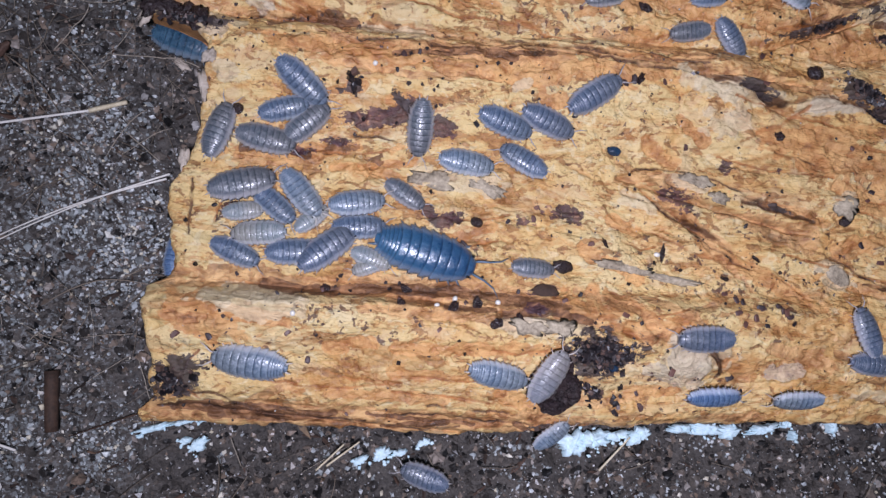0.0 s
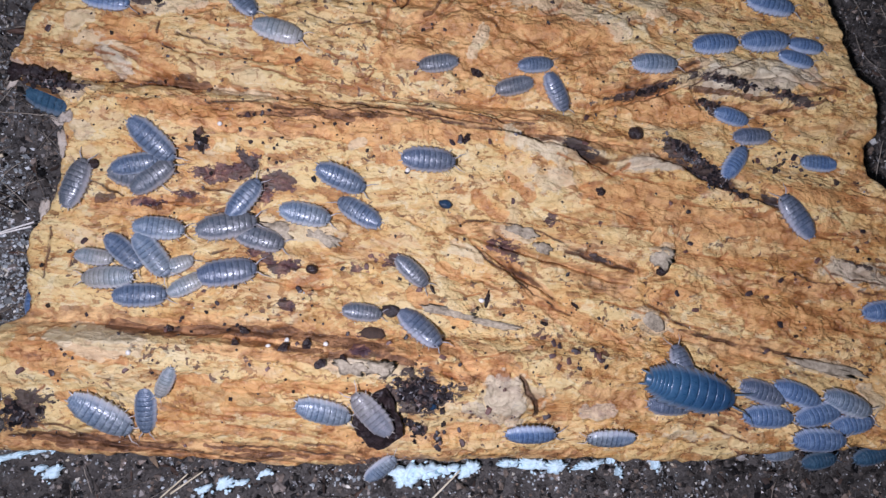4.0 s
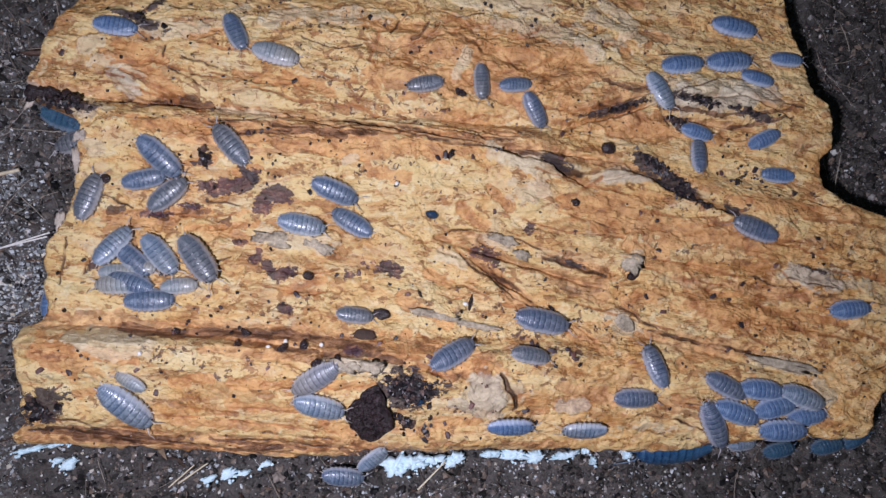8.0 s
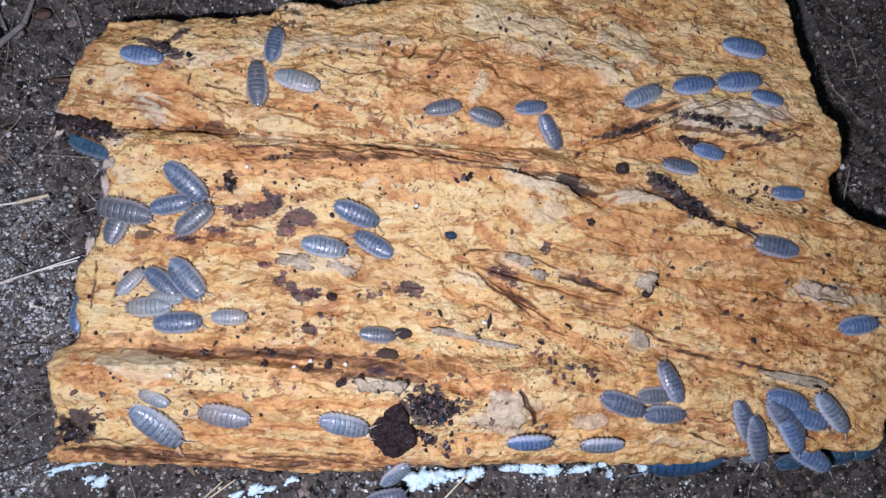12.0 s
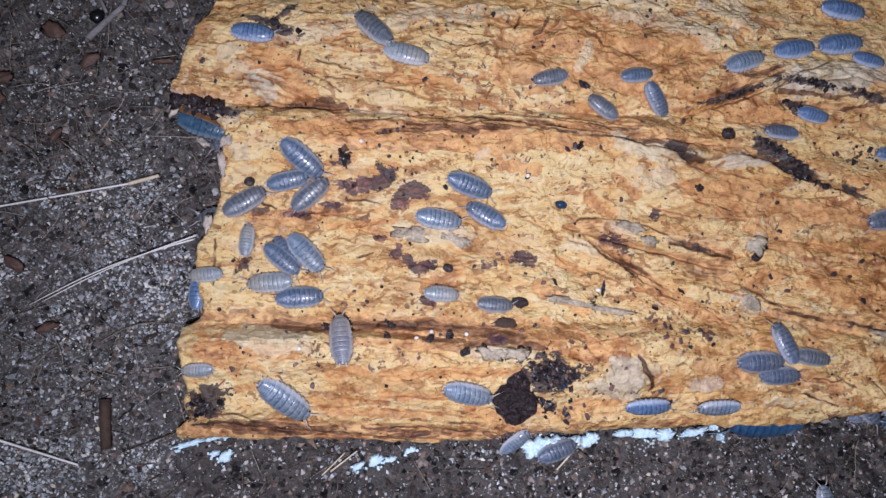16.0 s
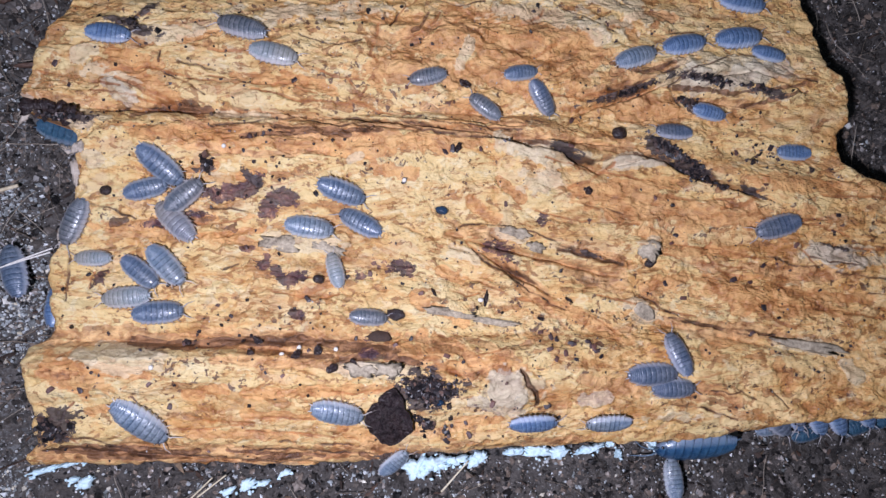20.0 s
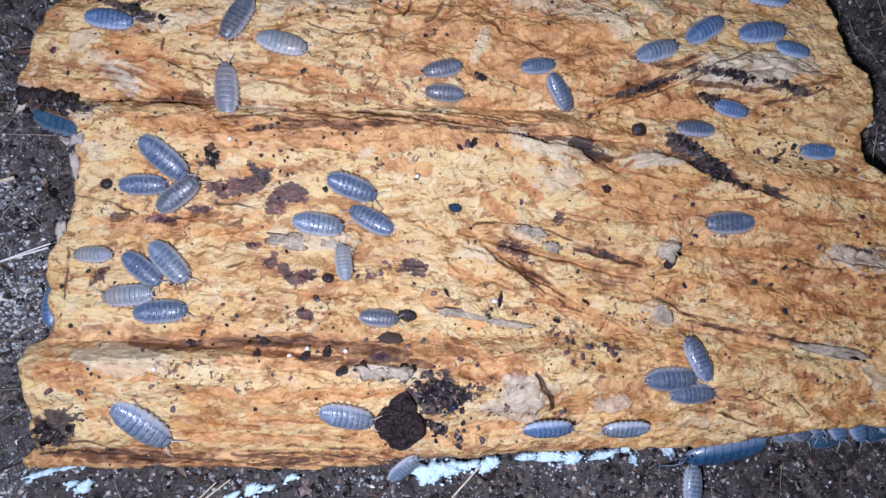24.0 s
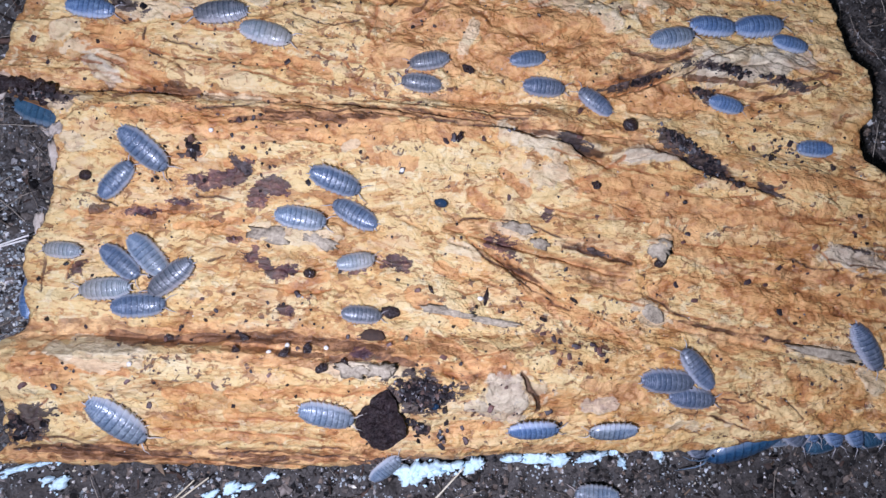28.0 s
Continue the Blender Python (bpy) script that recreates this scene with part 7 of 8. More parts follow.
stalk("twig", -85.9, 44.6, -89.2, 51.7, 0.35, 0.25, 1.2, 1.4, TWIG_GREY, "thin side branch of a grey twig", "twig")
stalk("wood_stick", -80.5, -33.0, -79.6, -42.2, 1.15, 1.0, 0.8, 0.8, TWIG, "short dark brown wood stick half sunk in soil", "stick", n=7)
stalk("pale_fibre", -94.2, -30.0, -88.7, -22.7, 0.10, 0.08, 1.0, 1.0, FIBRE, "thin pale root fibre on soil", "fibre", bow=1.5)
stalk("pale_fibre", -100.9, 21.0, -92.4, 22.0, 0.10, 0.08, 1.0, 1.0, FIBRE, "thin pale root fibre on soil", "fibre", bow=-0.8)
stalk("pale_fibre", -93.1, 17.5, -82.5, 6.0, 0.12, 0.08, 1.0, 1.0, FIBRE, "thin pale root fibre on soil", "fibre", bow=1.2)
stalk("pale_fibre", -82.5, -22.6, -66.4, -19.3, 0.10, 0.08, 1.0, 1.2, FIBRE, "thin pale root fibre on soil", "fibre", bow=2.2)


def lump_shape(x, y, rx, ry, rz, turn, z, seed=0, rough=0.3, sink=0.25, rings=8, spokes=14):
    v, f = [], []
    c, s = math.cos(radians(turn)), math.sin(radians(turn))
    for i in range(rings):
        b = math.pi * (i + 0.5) / rings - math.pi / 2
        for j in range(spokes):
            a = 2 * math.pi * j / spokes
            px, py, pz = math.cos(b) * math.cos(a), math.cos(b) * math.sin(a), math.sin(b)
            k = 1 + rough * noise.noise(Vector((px * 1.6 + seed * 7.1, py * 1.6, pz * 1.6))) + 0.5 * rough * noise.noise(Vector((px * 4 + seed, py * 4, pz * 4)))
            lx, ly = px * rx * k, py * ry * k
            v.append(((x + lx * c - ly * s) * MM, (y + lx * s + ly * c) * MM, (z + rz * (1 - sink) + pz * rz * k) * MM))
    for i in range(rings - 1):
        for j in range(spokes):
            a, b = i * spokes + j, i * spokes + (j + 1) % spokes
            f.append((a, b, b + spokes, a + spokes))
    f.append(tuple(reversed(range(spokes))))
    f.append(tuple(range((rings - 1) * spokes, rings * spokes)))
    return v, f


def lump(name, x, y, rx, ry, rz, turn, material, label, category, z=None, group="", smooth=True, **shape):
    """A knobbly pebble-like body resting on what lies under it."""
    v, f = lump_shape(x, y, rx, ry, rz, turn, surface(x, y) if z is None else z, **shape)
    return mesh_object(name, v, f, material, label=label, category=category, group=group, smooth=smooth)


def crumpled_flake(x, y, turn):
    """A dried five-cornered scrap, folded into sharp ridges, a thin solid that follows the bark."""
    rings, spokes = 18, 60
    corners = [(0, 4.0), (38, 3.2), (84, 5.9), (128, 4.3), (172, 5.2), (224, 4.4), (274, 5.3), (300, 4.6), (332, 5.0), (360, 4.0)]
    c, s = math.cos(radians(turn)), math.sin(radians(turn))
    v, f = [], []
    for low in (0, 1):
        for i in range(rings):
            q = (i + 0.4) / (rings - 0.6)
            for j in range(spokes):
                a = 2 * math.pi * j / spokes
                r = float(np.interp(math.degrees(a), [k[0] for k in corners], [k[1] for k in corners]))
                r *= 1 + 0.10 * noise.noise(Vector((math.cos(a) * 4, math.sin(a) * 4, 9.0)))
                lx, ly = 0.9 * r * q * math.cos(a), 0.93 * r * q * math.sin(a)
                px, py = x + lx * c - ly * s, y + lx * s + ly * c
                fold = 1 - abs(noise.noise(Vector((lx / 2.3, ly / 1.5, 3.3)))) * 2.6
                fine = 1 - abs(noise.noise(Vector((lx / 0.7, ly / 0.8, 5.1)))) * 2.2
                h = 0.45 + 0.7 * max(fold, 0) ** 1.5 + 0.3 * max(fine, 0) + 0.25 * noise.noise(Vector((lx * 1.6, ly * 1.6, 1.0)))
                h += 0.5 * max(q - 0.6, 0) / 0.4 * (0.4 + 0.8 * noise.noise(Vector((math.cos(a) * 2, math.sin(a) * 2, 4.0)))) - low * 0.25
                v.append((px * MM, py * MM, (float(roll(np.array(px), np.array(py))) + max(h, 0.3 - 0.2 * low)) * MM))
    n = rings * spokes
    for low in (0, 1):
        for i in range(rings - 1):
            for j in range(spokes):
                a, b = low * n + i * spokes + j, low * n + i * spokes + (j + 1) % spokes
                q = (a, a + spokes, b + spokes, b)
                f.append(q[::-1] if low else q)
        f.append(tuple(low * n + j for j in (range(spokes) if not low else reversed(range(spokes)))))
    e = (rings - 1) * spokes
    for j in range(spokes):
        a, b = e + j, e + (j + 1) % spokes
        f.append((a, a + n, b + n, b))
    return mesh_object("crumpled_dark_flake", v, f, DARK_FLAKE, label="crumpled blackish flake of rotten leaf on bark", category="flake", smooth=False)


lump("dark_knot", 39.9, 19.6, 1.35, 1.25, 0.7, 0, DARK_FLAKE, "round black knot stuck to the bark", "knot", seed=1)
lump("black_bead", 6.3, 5.0, 1.2, 0.85, 0.7, -10, BEAD, "small glossy blue-black bead on the bark", "bead", seed=2)
lump("blue_bead", 5.6, -29.8, 0.7, 0.6, 0.6, 0, BEAD, "tiny glossy blue-black bead at the edge of a heap", "bead", seed=7)
lump("black_seed", -16.0, -8.0, 1.05, 0.8, 0.6, -15, DARK_FLAKE, "smooth black oval seed on the bark", "seed", seed=3, rough=0.1)
lump("black_seed", -53.6, 7.8, 1.05, 0.9, 0.5, 0, DARK_FLAKE, "flat dark brown round seed on the bark", "seed", seed=4, rough=0.15)
lump("brown_leaf_bit", -2.2, -14.3, 1.7, 1.05, 0.5, -10, DARK_FLAKE, "dark brown scrap of leaf on the bark", "leaf scrap", seed=5)
lump("brown_leaf_bit", -5.0, -18.4, 2.1, 1.1, 0.4, -5, TWIG, "dark brown scrap of leaf on the bark", "leaf scrap", seed=6)
crumpled_flake(-3.0, -32.6, 0)
lump("grey_splinter", 8.1, -14.1, 4.2, 0.75, 0.3, -9, PEEL, "long grey-green splinter lying along the bark", "splinter", seed=9, rough=0.8, rings=9, spokes=40)
lump("grey_splinter", 15.8, -15.7, 4.4, 0.6, 0.3, -8, PEEL, "long grey-green splinter lying along the bark", "splinter", seed=10, rough=0.8, rings=9, spokes=40)
lump("grey_splinter", 74.8, -20.5, 6.6, 0.9, 0.3, -8, PEEL, "long grey splinter lying along the bark", "splinter", seed=11, rough=0.8, rings=9, spokes=40)
lump("bark_ring", 43.8, -13.9, 2.2, 1.5, 0.22, -35, PEEL, "oval grey scar raised on the bark", "scar", seed=12)
lump("pale_flake", 45.0, -2.4, 1.9, 1.4, 0.22, 10, PEEL, "pale flake lifted from the bark", "flake", seed=13, rough=1.0, rings=9, spokes=28)
lump("dark_flake", 45.3, -4.8, 1.2, 0.9, 0.5, 30, DARK_FLAKE, "small black flake beside a pale one", "flake", seed=14)
lump("grey_flake", 20.1, 0.8, 2.2, 0.9, 0.22, -15, PEEL, "grey flake lying in a crack of bark", "flake", seed=15, rough=1.0, rings=9, spokes=28)
lump("grey_flake", 23.8, -1.8, 1.6, 0.8, 0.22, -5, PEEL, "grey flake lying in a crack of bark", "flake", seed=16, rough=1.0, rings=9, spokes=28)
lump("grey_flake", -8.0, -24.0, 2.4, 1.0, 0.22, -10, PEEL, "grey flake of bark skin", "flake", seed=17, rough=1.0, rings=9, spokes=28)
lump("grey_flake", -3.2, -24.0, 2.0, 1.0, 0.22, 5, PEEL, "grey flake of bark skin", "flake", seed=18, rough=1.0, rings=9, spokes=28)
lump("grey_flake", -22.2, -1.4, 3.6, 1.2, 0.22, -8, PEEL, "grey flake of bark skin", "flake", seed=19, rough=1.0, rings=9, spokes=28)
lump("grey_flake", -14.6, -2.2, 2.6, 0.9, 0.22, -20, PEEL, "grey flake of bark skin", "flake", seed=20, rough=1.0, rings=9, spokes=28)
lump("white_bead", -12.6, -20.4, 0.42, 0.40, 0.38, 0, PEARL, "tiny glossy white bead lying on the bark", "bead", seed=60, rough=0.15, group="white beads on the bark")
lump("white_bead", -21.9, -21.2, 0.48, 0.40, 0.38, 35, PEARL, "tiny glossy white bead lying on the bark", "bead", seed=61, rough=0.15, group="white beads on the bark")
lump("white_bead", -19.1, -20.1, 0.54, 0.40, 0.38, 70, PEARL, "tiny glossy white bead lying on the bark", "bead", seed=62, rough=0.15, group="white beads on the bark")
lump("white_bead", -42.8, -23.2, 0.42, 0.40, 0.38, 105, PEARL, "tiny glossy white bead lying on the bark", "bead", seed=63, rough=0.15, group="white beads on the bark")
lump("white_bead", 47.0, -39.2, 0.48, 0.40, 0.38, 140, PEARL, "tiny glossy white bead lying on the bark", "bead", seed=64, rough=0.15, group="white beads on the bark")
lump("white_bead", 13.3, -11.7, 0.54, 0.40, 0.38, 175, PEARL, "tiny glossy white bead lying on the bark", "bead", seed=65, rough=0.15, group="white beads on the bark")
lump("white_bead", -32.8, 15.5, 0.42, 0.40, 0.38, 30, PEARL, "tiny glossy white bead lying on the bark", "bead", seed=66, rough=0.15, group="white beads on the bark")
lump("white_bead", -0.7, 10.1, 0.48, 0.40, 0.38, 65, PEARL, "tiny glossy white bead lying on the bark", "bead", seed=67, rough=0.15, group="white beads on the bark")
lump("dark_splinter", 14.3, -11.6, 1.6, 0.35, 0.3, 78, DARK_FLAKE, "small dark pointed splinter lying on the bark", "splinter", seed=70, rough=0.5)
lump("dark_splinter", 4.7, -10.3, 0.8, 0.3, 0.3, -65, DARK_FLAKE, "small dark pointed splinter lying on the bark", "splinter", seed=71, rough=0.5)
lump("dark_splinter", 24.2, -15.2, 0.7, 0.3, 0.3, -20, DARK_FLAKE, "small dark pointed splinter lying on the bark", "splinter", seed=72, rough=0.5)
lump("dark_splinter", 29.6, -11.8, 0.9, 0.3, 0.3, -40, DARK_FLAKE, "small dark pointed splinter lying on the bark", "splinter", seed=73, rough=0.5)
lump("black_crumb", -27.3, -21.0, 0.75, 0.55, 0.5, 0, DARK_FLAKE, "knobbly black crumb on the bark", "crumb", seed=80, rough=0.6, smooth=False, group="black crumbs on the bark")
lump("black_crumb", -19.4, -21.4, 0.87, 0.65, 0.5, 47, DARK_FLAKE, "knobbly black crumb on the bark", "crumb", seed=81, rough=0.6, smooth=False, group="black crumbs on the bark")
lump("black_crumb", -15.7, -20.7, 0.99, 0.75, 0.5, 94, DARK_FLAKE, "knobbly black crumb on the bark", "crumb", seed=82, rough=0.6, smooth=False, group="black crumbs on the bark")
lump("black_crumb", -26.5, -18.8, 1.11, 0.55, 0.5, 141, DARK_FLAKE, "knobbly black crumb on the bark", "crumb", seed=83, rough=0.6, smooth=False, group="black crumbs on the bark")
lump("black_crumb", -38.9, -19.1, 0.75, 0.65, 0.5, 8, DARK_FLAKE, "knobbly black crumb on the bark", "crumb", seed=84, rough=0.6, smooth=False, group="black crumbs on the bark")
lump("black_crumb", -13.1, -23.7, 0.87, 0.75, 0.5, 55, DARK_FLAKE, "knobbly black crumb on the bark", "crumb", seed=85, rough=0.6, smooth=False, group="black crumbs on the bark")
lump("black_crumb", -9.5, -22.9, 0.99, 0.55, 0.5, 102, DARK_FLAKE, "knobbly black crumb on the bark", "crumb", seed=86, rough=0.6, smooth=False, group="black crumbs on the bark")
lump("black_crumb", 10.6, 28.6, 1.11, 0.65, 0.5, 149, DARK_FLAKE, "knobbly black crumb on the bark", "crumb", seed=87, rough=0.6, smooth=False, group="black crumbs on the bark")
lump("black_crumb", 33.6, 8.6, 0.75, 0.75, 0.5, 16, DARK_FLAKE, "knobbly black crumb on the bark", "crumb", seed=88, rough=0.6, smooth=False, group="black crumbs on the bark")
lump("black_crumb", 9.0, 15.7, 0.87, 0.55, 0.5, 63, DARK_FLAKE, "knobbly black crumb on the bark", "crumb", seed=89, rough=0.6, smooth=False, group="black crumbs on the bark")


def mould(x, y, rx, ry, turn, z, thick=0.7):
    """A ragged crust: a domed sheet with a lobed outline, pits and a knobbly top, and loose crumbs at its rim."""
    rings, spokes, seed = 9, 56, rng.uniform(0, 60)
    c, s = math.cos(radians(turn)), math.sin(radians(turn))
    v, f = [], []
    for i in range(rings):
        q = (i + 0.3) / (rings - 0.7)
        for j in range(spokes):
            a = 2 * math.pi * j / spokes
            ca, sa = math.cos(a), math.sin(a)
            edge = 1 + 0.5 * noise.noise(Vector((ca * 1.5 + seed, sa * 1.5, 0.3))) + 0.45 * noise.noise(Vector((ca * 4 + seed, sa * 4, 2.0))) + 0.25 * noise.noise(Vector((ca * 10 + seed, sa * 10, 5.0)))
            k = q * (0.55 + 0.45 * max(edge, 0.15)) if q < 0.5 else q * max(edge, 0.15) * (2 * q - 1) + q * (0.55 + 0.45 * max(edge, 0.15)) * (2 - 2 * q)
            lx, ly = rx * k * ca, ry * k * sa
            h = thick * max(1 - q ** 3, 0) * (0.75 + 0.6 * noise.noise(Vector((lx * 1.7 + seed, ly * 1.7, 0)))) + 0.07 * noise.noise(Vector((lx * 5 + seed, ly * 5, 1)))
            v.append(((x + lx * c - ly * s) * MM, (y + lx * s + ly * c) * MM, (z + (h if i < rings - 1 else -1.2)) * MM))
    for i in range(rings - 1):
        for j in range(spokes):
            a, b = i * spokes + j, i * spokes + (j + 1) % spokes
            f.append((a, a + spokes, b + spokes, b))
    f.append(tuple(range(spokes)))
    for k in range(int(2 + 1.5 * rx)):
        a, q, w = rng.uniform(0, 2 * math.pi), rng.uniform(0.9, 1.5), rng.uniform(0.12, 0.3)
        lx, ly = rx * q * math.cos(a), ry * q * math.sin(a) - 0.2
        lv, lf = lump_shape(x + lx * c - ly * s, y + lx * s + ly * c, w * 1.3, w, w * 0.7, rng.uniform(0, 180), z - 0.2, seed=rng.uniform(0, 50), rough=0.7, rings=5, spokes=9)
        f += [tuple(n + len(v) for n in q4) for q4 in lf]
        v += lv
    mesh_object("mould_patch", v, f, MOULD, label="ragged bluish-white mould on soil at the bark edge", category="mould")


# white mould along the near edge
mould(1.9, -42.6, 2.9, 2.0, 8, 1.2, 1.0)
mould(5.4, -41.7, 2.8, 1.4, 12, 1.4, 1.0)
mould(9.4, -41.2, 2.2, 0.7, 8, 1.2)
mould(13.2, -41.0, 1.7, 1.1, 35, 1.0)
mould(20.0, -39.7, 2.2, 0.8, 4, 1.4)
mould(24.8, -39.7, 3.0, 1.0, -2, 1.4)
mould(28.6, -39.9, 2.3, 1.1, 10, 1.2)
mould(34.6, -39.6, 2.6, 0.7, 12, 1.3)
mould(38.9, -38.4, 0.9, 0.7, 40, 1.6)
mould(40.6, -40.6, 0.6, 0.7, 0, 0.6)
mould(47.2, -38.9, 0.9, 1.0, 0, 1.2)
mould(-64.6, -41.4, 3.0, 0.55, 14, 0.9)
mould(-59.8, -40.3, 2.6, 0.45, 16, 1.0)
mould(-54.0, -39.7, 3.6, 0.35, 4, 1.2)
mould(-49.6, -39.6, 1.6, 0.35, 0, 1.2)
mould(-57.9, -43.8, 1.5, 1.0, 35, 0.3, 0.4)
mould(-59.9, -43.2, 0.8, 0.6, 0, 0.3, 0.4)
mould(-29.2, -44.8, 1.5, 1.1, 30, 0.3, 0.5)
mould(-26.2, -44.6, 1.3, 0.5, 8, 0.3, 0.4)
mould(-32.6, -46.0, 1.4, 0.7, 20, 0.3, 0.4)
mould(-22.4, -42.9, 1.0, 0.5, 20, 0.4, 0.4)

# chips and a bead on the soil beside the bark, and torn skin on the bark's broken side
for k, (x, y, rx, ry, turn) in enumerate(((-96.3, 40.6, 2.4, 1.7, -30), (-88.5, 34.6, 2.0, 1.2, 40), (-104.9, 30.0, 1.8, 1.1, 10), (-74.0, 34.8, 2.2, 0.6, 5), (-79.4, 48.8, 1.6, 1.2, 0), (-105.6, 25.3, 2.0, 1.0, 70), (-99.5, -7.4, 2.2, 0.9, -40), (-92.1, -19.5, 1.8, 0.9, 20), (-93.8, 18.6, 1.6, 0.7, 60))):
    lump("wood_chip", x, y, rx, ry, 0.7, turn, RED_CHIP, "reddish-brown wood chip lying on soil", "wood chip", z=0.2, seed=30 + k, rough=0.6, rings=8, spokes=16, group="wood chips on the soil")
lump("rotten_bark_bit", -66.9, 22.6, 2.0, 1.2, 0.55, 20, DARK_FLAKE, "dark rotten bark bit in the edge notch", "bark bit", seed=90, rough=0.9, rings=8, spokes=18, group="rotten bits in the notch")
lump("rotten_bark_bit", -64.2, 22.9, 1.9, 1.1, 0.55, -25, DARK_FLAKE, "dark rotten bark bit in the edge notch", "bark bit", seed=91, rough=0.9, rings=8, spokes=18, group="rotten bits in the notch")
lump("rotten_bark_bit", -61.6, 22.4, 1.7, 1.2, 0.55, 10, DARK_FLAKE, "dark rotten bark bit in the edge notch", "bark bit", seed=92, rough=0.9, rings=8, spokes=18, group="rotten bits in the notch")
lump("rotten_bark_bit", -59.6, 20.9, 1.3, 1.6, 0.55, -10, DARK_FLAKE, "dark rotten bark bit in the edge notch", "bark bit", seed=93, rough=0.9, rings=8, spokes=18, group="rotten bits in the notch")
lump("rotten_bark_bit", -62.9, 21.2, 1.1, 0.7, 0.55, 40, DARK_FLAKE, "dark rotten bark bit in the edge notch", "bark bit", seed=94, rough=0.9, rings=8, spokes=18, group="rotten bits in the notch")
lump("black_bead", -87.9, 43.8, 1.5, 1.4, 1.2, 0, EYE, "round glossy black bead on soil", "bead", z=0.0, seed=41, rough=0.12)
for k, (x, y, rx, ry, turn) in enumerate(((-67.8, 21.8, 1.8, 0.9, 70), (-57.6, 14.7, 0.8, 1.1, 10), (-58.7, 11.0, 0.7, 2.2, 5), (-61.4, 0.1, 0.6, 1.8, 0), (-65.8, 18.4, 1.8, 0.7, -30))):
    lump("torn_skin", x, y, rx, ry, 0.4, turn, TORN, "pale torn skin at the broken bark edge", "bark skin", seed=50 + k, rough=0.9, rings=8, spokes=26)

# grains heaped on the bark
def heap(name, x, y, rx, ry, turn, n, size, label, material=FRASS, rise=0.5, dense=False):
    a, q = nrng.uniform(0, 2 * np.pi, n), np.abs(nrng.normal(0, 0.45, n))
    if dense:
        q = np.sqrt(nrng.random(n)) * nrng.choice((0.85, 1.0, 1.35), n, p=(0.6, 0.3, 0.1))
    c, s = math.cos(radians(turn)), math.sin(radians(turn))
    lx, ly = rx * q * np.cos(a), ry * q * np.sin(a)
    lx, ly = lx + 0.35 * rx * vnoise(lx / 1.5 + x, ly / 1.5 + y, 3), ly + 0.35 * ry * vnoise(lx / 1.5 + x, ly / 1.5 + y, 4)
    px, py = x + lx * c - ly * s, y + lx * s + ly * c
    pz = np.array([surface(u, w) for u, w in zip(px, py)]) + rise * np.clip(1 - q, 0, 1) + 0.1
    r = size * nrng.uniform(0.5, 1.2, (n, 1))
    scatter(name, np.stack([px, py, pz], 1), r * nrng.uniform(0.5, 1.3, (n, 3)), BOX_V, BOX_F, material, label, "droppings")


heap("dropping_heap", 3.8, -27.4, 4.0, 2.7, -6, 640, 0.27, "heap of black grainy droppings on the bark", rise=1.2, dense=True)
heap("dropping_heap", 2.6, -33.2, 2.6, 0.9, -35, 60, 0.28, "thin tail of black grainy droppings below a heap", dense=True)
heap("dropping_heap", 52.7, 14.4, 8.0, 1.5, -34, 420, 0.26, "heap of black grainy droppings in a crack", dense=True)
heap("dropping_heap", 43.5, 28.4, 6.5, 0.5, 18, 55, 0.27, "line of black grainy droppings in a crack")
heap("dropping_heap", 53.5, 26.0, 2.4, 1.3, -25, 50, 0.32, "small heap of black droppings on the bark")
heap("dropping_heap", -60.0, -33.2, 3.2, 2.3, 30, 110, 0.36, "black grainy droppings at the bark corner")
heap("dropping_heap", -60.8, 20.5, 5.0, 0.9, -5, 70, 0.34, "black grainy droppings along a groove")
heap("dropping_heap", 67.1, 28.7, 5.5, 0.9, -8, 50, 0.32, "scattered black droppings on grey bark")
heap("dropping_heap", 58.6, 30.0, 8.0, 1.1, -12, 70, 0.28, "smear of black grainy droppings along a fold")
heap("dropping_heap", -36.3, 12.4, 1.9, 2.4, 0, 16, 0.34, "small heap of black droppings on the bark")
heap("dropping_heap", 6.5, -34.7, 5.2, 3.2, 15, 12, 0.32, "scattered black droppings below a heap")
heap("dropping_heap", -48.9, 37.4, 4.2, 1.2, -15, 36, 0.36, "scattered dark droppings on the bark")
heap("dropping_heap", 67.7, 14.9, 16.0, 5.5, -10, 34, 0.25, "scattered black droppings on the bark")

# single droppings: small blunt pellets
def pellet_mesh(seed):
    v, f = [], []
    for k, (z, s) in enumerate(((-0.5, 0.7), (-0.3, 1.0), (0.3, 1.0), (0.5, 0.65))):
        for q in range(8):
            a = 2 * math.pi * q / 8
            w = 1 + 0.6 * noise.noise(Vector((math.cos(a) * 2 + seed, math.sin(a) * 2, z * 3)))
            p4 = (abs(math.cos(a)) ** 4 + abs(math.sin(a)) ** 4) ** -0.25
            v.append((0.75 * math.cos(a) * p4 * s * w * MM, 0.5 * math.sin(a) * p4 * s * w * MM, z * 0.5 * MM))
    for k in range(3):
        for q in range(8):
            a, b = k * 8 + q, k * 8 + (q + 1) % 8
            f.append((a, b, b + 8, a + 8))
    f.append(tuple(reversed(range(8))))
    f.append(tuple(range(24, 32)))
    me = bpy.data.meshes.new("dropping")
    me.from_pydata(v, [], f)
    me.materials.append(PELLET)
    return me


PELLETS = [pellet_mesh(k * 3.7) for k in range(7)]


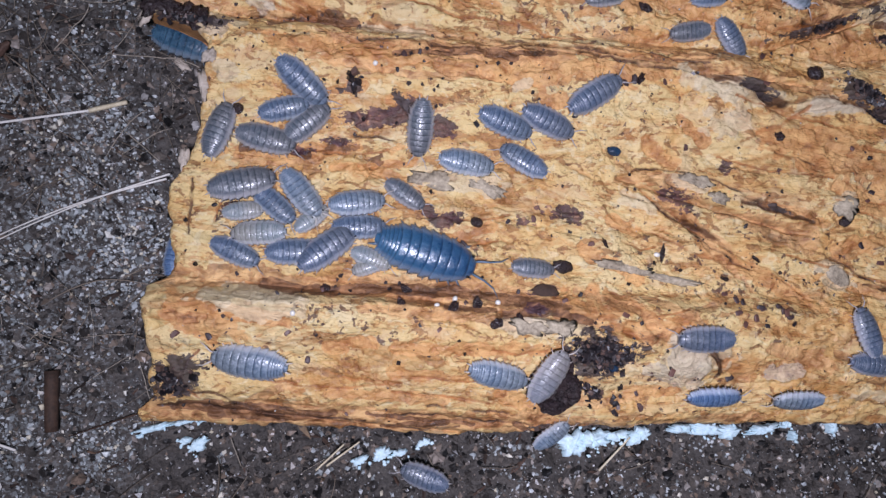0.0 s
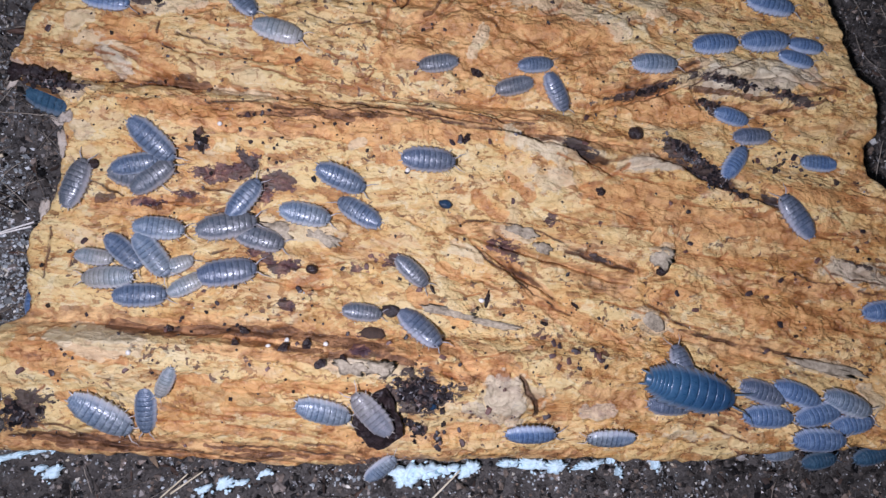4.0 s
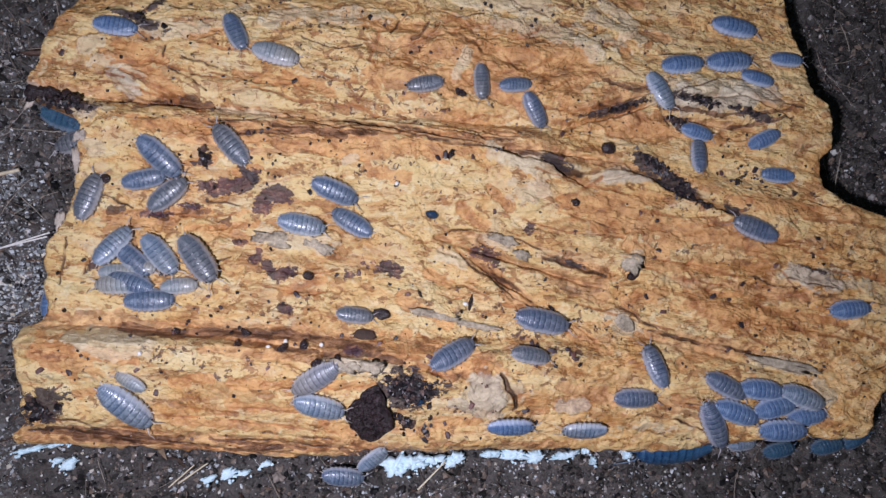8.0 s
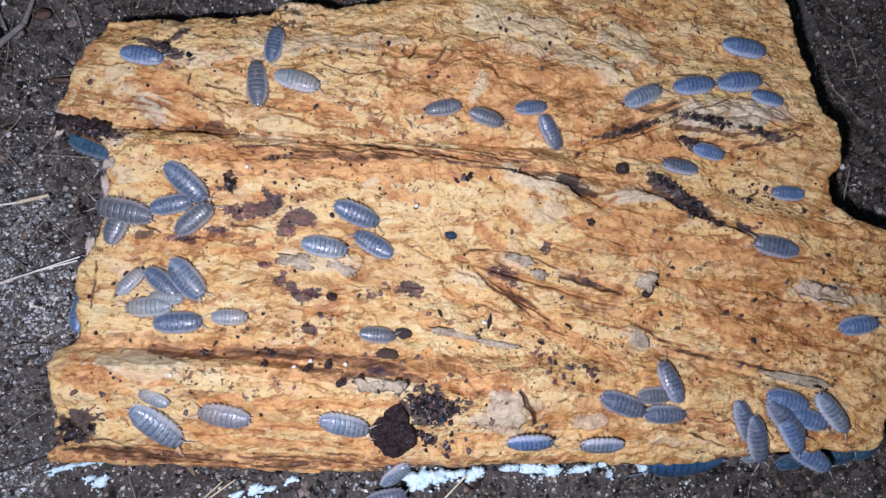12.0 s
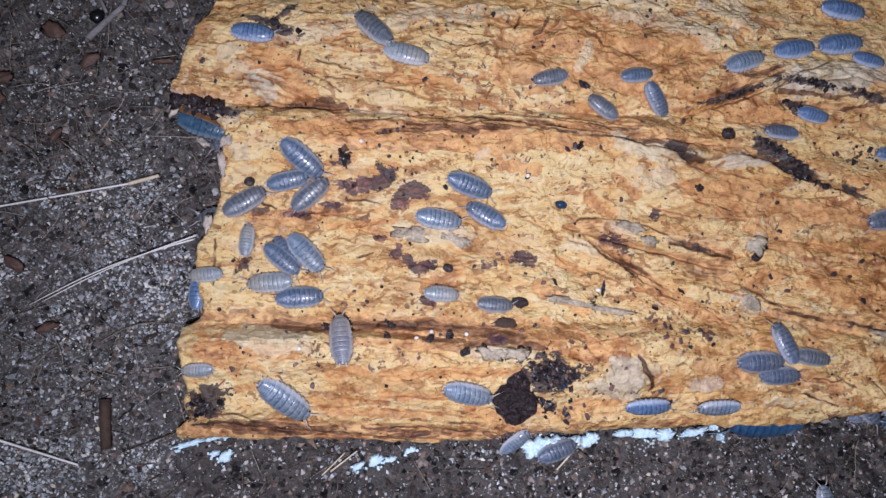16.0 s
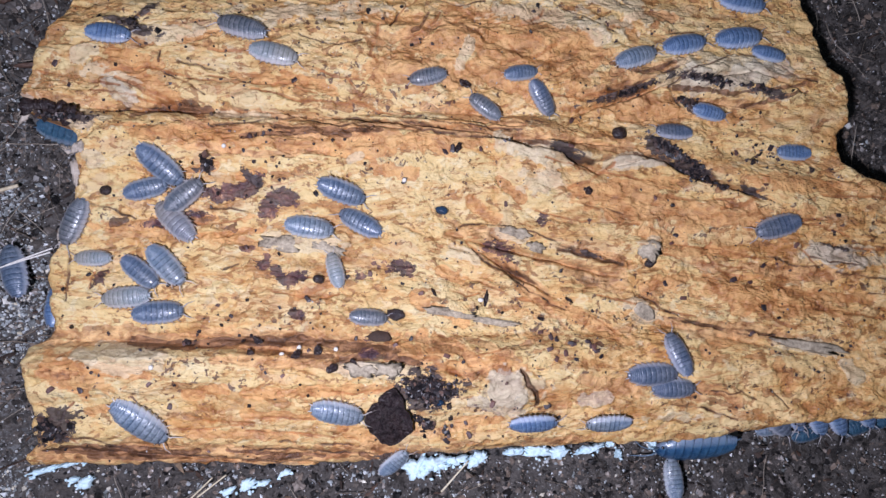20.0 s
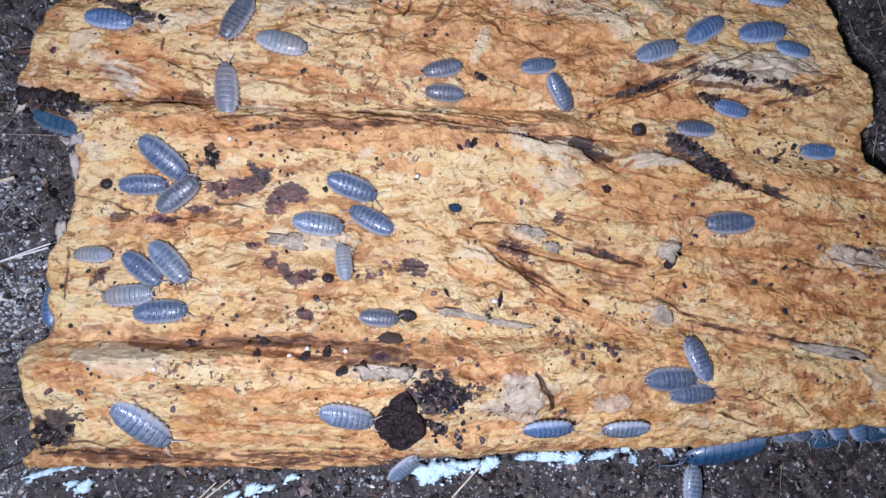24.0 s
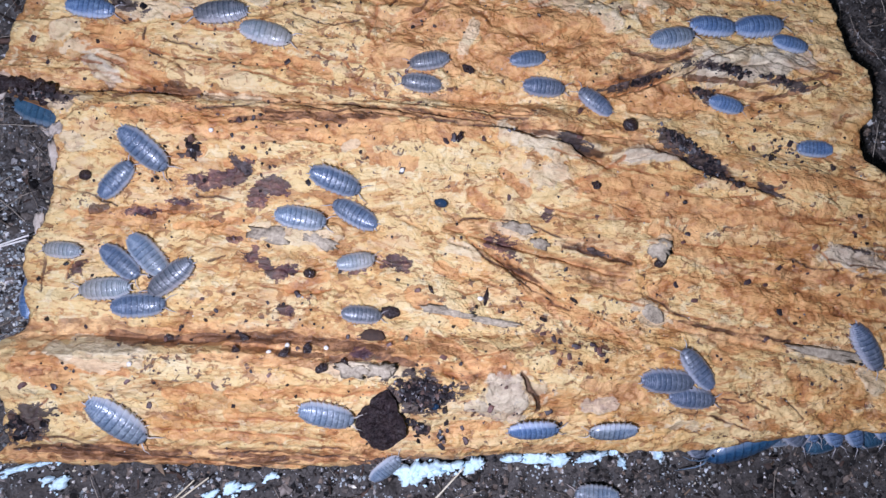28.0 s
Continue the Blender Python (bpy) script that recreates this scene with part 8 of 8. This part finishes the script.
def dropping(x, y, size):
    ob = tagged(new("dropping", rng.choice(PELLETS)), "blunt blackish woodlouse dropping on the bark", "dropping", "droppings on the bark")
    ob.matrix_basis = pose(x * MM, y * MM, (surface(x, y) + 0.22 * size) * MM, rng.uniform(-12, 12), rng.uniform(-12, 12), rng.uniform(0, 360)) @ Matrix.Diagonal((size, size, size, 1))


for x, y in (
    (48.0, -8.7), (51.5, -11.4), (25.9, -18.5), (26.8, -19.0), (29.3, -19.6), (32.3, -19.4), (33.7, -21.1), (34.6, -22.1), (25.2, -20.7), (30.0, -22.5), (26.4, -22.4),
    (32.8, -20.1), (24.0, -17.6), (28.0, -21.4), (29.7, -19.9), (33.3, -20.4), (8.0, 15.5), (6.7, 15.0), (13.2, 15.6), (-0.7, 10.1), (18.3, 6.2), (29.9, 16.3),
    (63.3, 16.5), (65.9, 14.2), (67.7, 9.8), (69.8, 17.3), (73.3, -1.6), (81.3, 1.2), (82.1, 4.2), (70.3, -4.8), (67.6, -5.3), (61.4, -8.0),
):
    dropping(x, y, rng.uniform(0.5, 0.9))
for x, y in (
    (64.6, -8.5), (66.5, -13.3), (49.9, -1.0), (51.0, 0.6), (64.1, -18.0), (44.6, 28.2), (30.8, 22.0), (32.7, 22.8), (-0.3, 27.5), (-20.9, 28.4), (-34.0, 28.2),
    (-28.4, 17.3), (-29.4, 14.8), (-26.0, 18.0), (-61.3, 23.4), (-62.9, 30.4), (-60.4, 26.6), (-52.2, 4.2), (-45.8, 1.7), (-39.2, -19.4), (-27.4, -20.6), (-21.5, -24.8),
    (-17.3, -20.7), (-24.4, -24.3), (-43.6, -26.0), (-54.7, -26.8), (-59.4, -26.7), (-40.7, -29.9), (-34.8, -38.0), (-45.5, -20.3), (-52.1, -17.4), (-56.2, -7.0), (-54.5, -5.0),
):
    dropping(x, y, rng.uniform(0.35, 0.85))
for x, y in (
    (-33.7, -12.5), (-31.2, -14.5), (9.7, -22.7), (11.9, -30.2), (7.0, -36.8), (4.9, -35.2), (8.0, -34.2), (10.5, -33.7), (11.1, -35.8), (6.7, -21.7), (14.9, -30.2),
    (25.2, -30.9), (27.4, -33.0), (-6.8, -6.9), (-10.9, -7.4), (-17.9, -11.5), (-2.2, -19.7), (-9.2, -18.6), (0.6, -18.7), (-29.0, -2.3), (-32.0, 18.4), (76.9, 16.9),
    (73.4, 24.5), (68.3, 24.4), (59.9, 9.7), (46.8, 7.5), (56.5, 12.8), (-16.6, 7.4), (14.3, -11.6), (2.4, -10.5), (-22.8, -13.0), (38.6, 41.4), (39.9, 37.7),
):
    dropping(x, y, rng.uniform(0.35, 0.85))

# the finest dark grit, strewn over the whole slab
gu, gv = nrng.random(1500), nrng.random(1500)
keepers = fbm(gu * 14, gv * 8, 23, 3) + nrng.uniform(-0.8, 0.8, 1500) > 0.1
px, py = bark_outline(0.01 + 0.98 * gu[keepers], 0.01 + 0.98 * gv[keepers])
pz = np.array([surface(u, w) for u, w in zip(px, py)]) + 0.05
r = 0.08 + 0.16 * nrng.random((len(px), 1)) ** 2
scatter("dark_grit", np.stack([px, py, pz], 1), r * nrng.uniform(0.6, 1.3, (len(px), 3)), BOX_V, BOX_F, FRASS, "fine dark grit strewn over the bark", "grit")

# blunt dark crumbs in loose groups
gu, gv = nrng.random(1400), nrng.random(1400)
keepers = fbm(gu * 18, gv * 11, 29, 2) + 0.25 * nrng.uniform(-1, 1, 1400) > 0.62
px, py = bark_outline(0.01 + 0.98 * gu[keepers], 0.01 + 0.98 * gv[keepers])
pz = np.array([surface(u, w) for u, w in zip(px, py)]) + 0.1
r = 0.16 + 0.24 * nrng.random((len(px), 1)) ** 2
scatter("dropping_crumbs", np.stack([px, py, pz], 1), r * nrng.uniform(0.6, 1.3, (len(px), 3)), BALL_V, BALL_F, FRASS, "small blunt dark dropping crumbs in loose groups on bark", "droppings")

# tiny white specks on the bark, also put in for its small glints
gu, gv = nrng.random(170), nrng.random(170)
px, py = bark_outline(0.01 + 0.98 * gu, 0.01 + 0.98 * gv)
pz = np.array([surface(u, w) for u, w in zip(px, py)]) + 0.06
r = 0.07 + 0.12 * nrng.random((170, 1)) ** 2
scatter("bright_grit", np.stack([px, py, pz], 1), r * nrng.uniform(0.6, 1.3, (170, 3)), OCTA_V, OCTA_F, SPECK, "tiny white specks on the bark, some in place of glints", "grit")

motions()
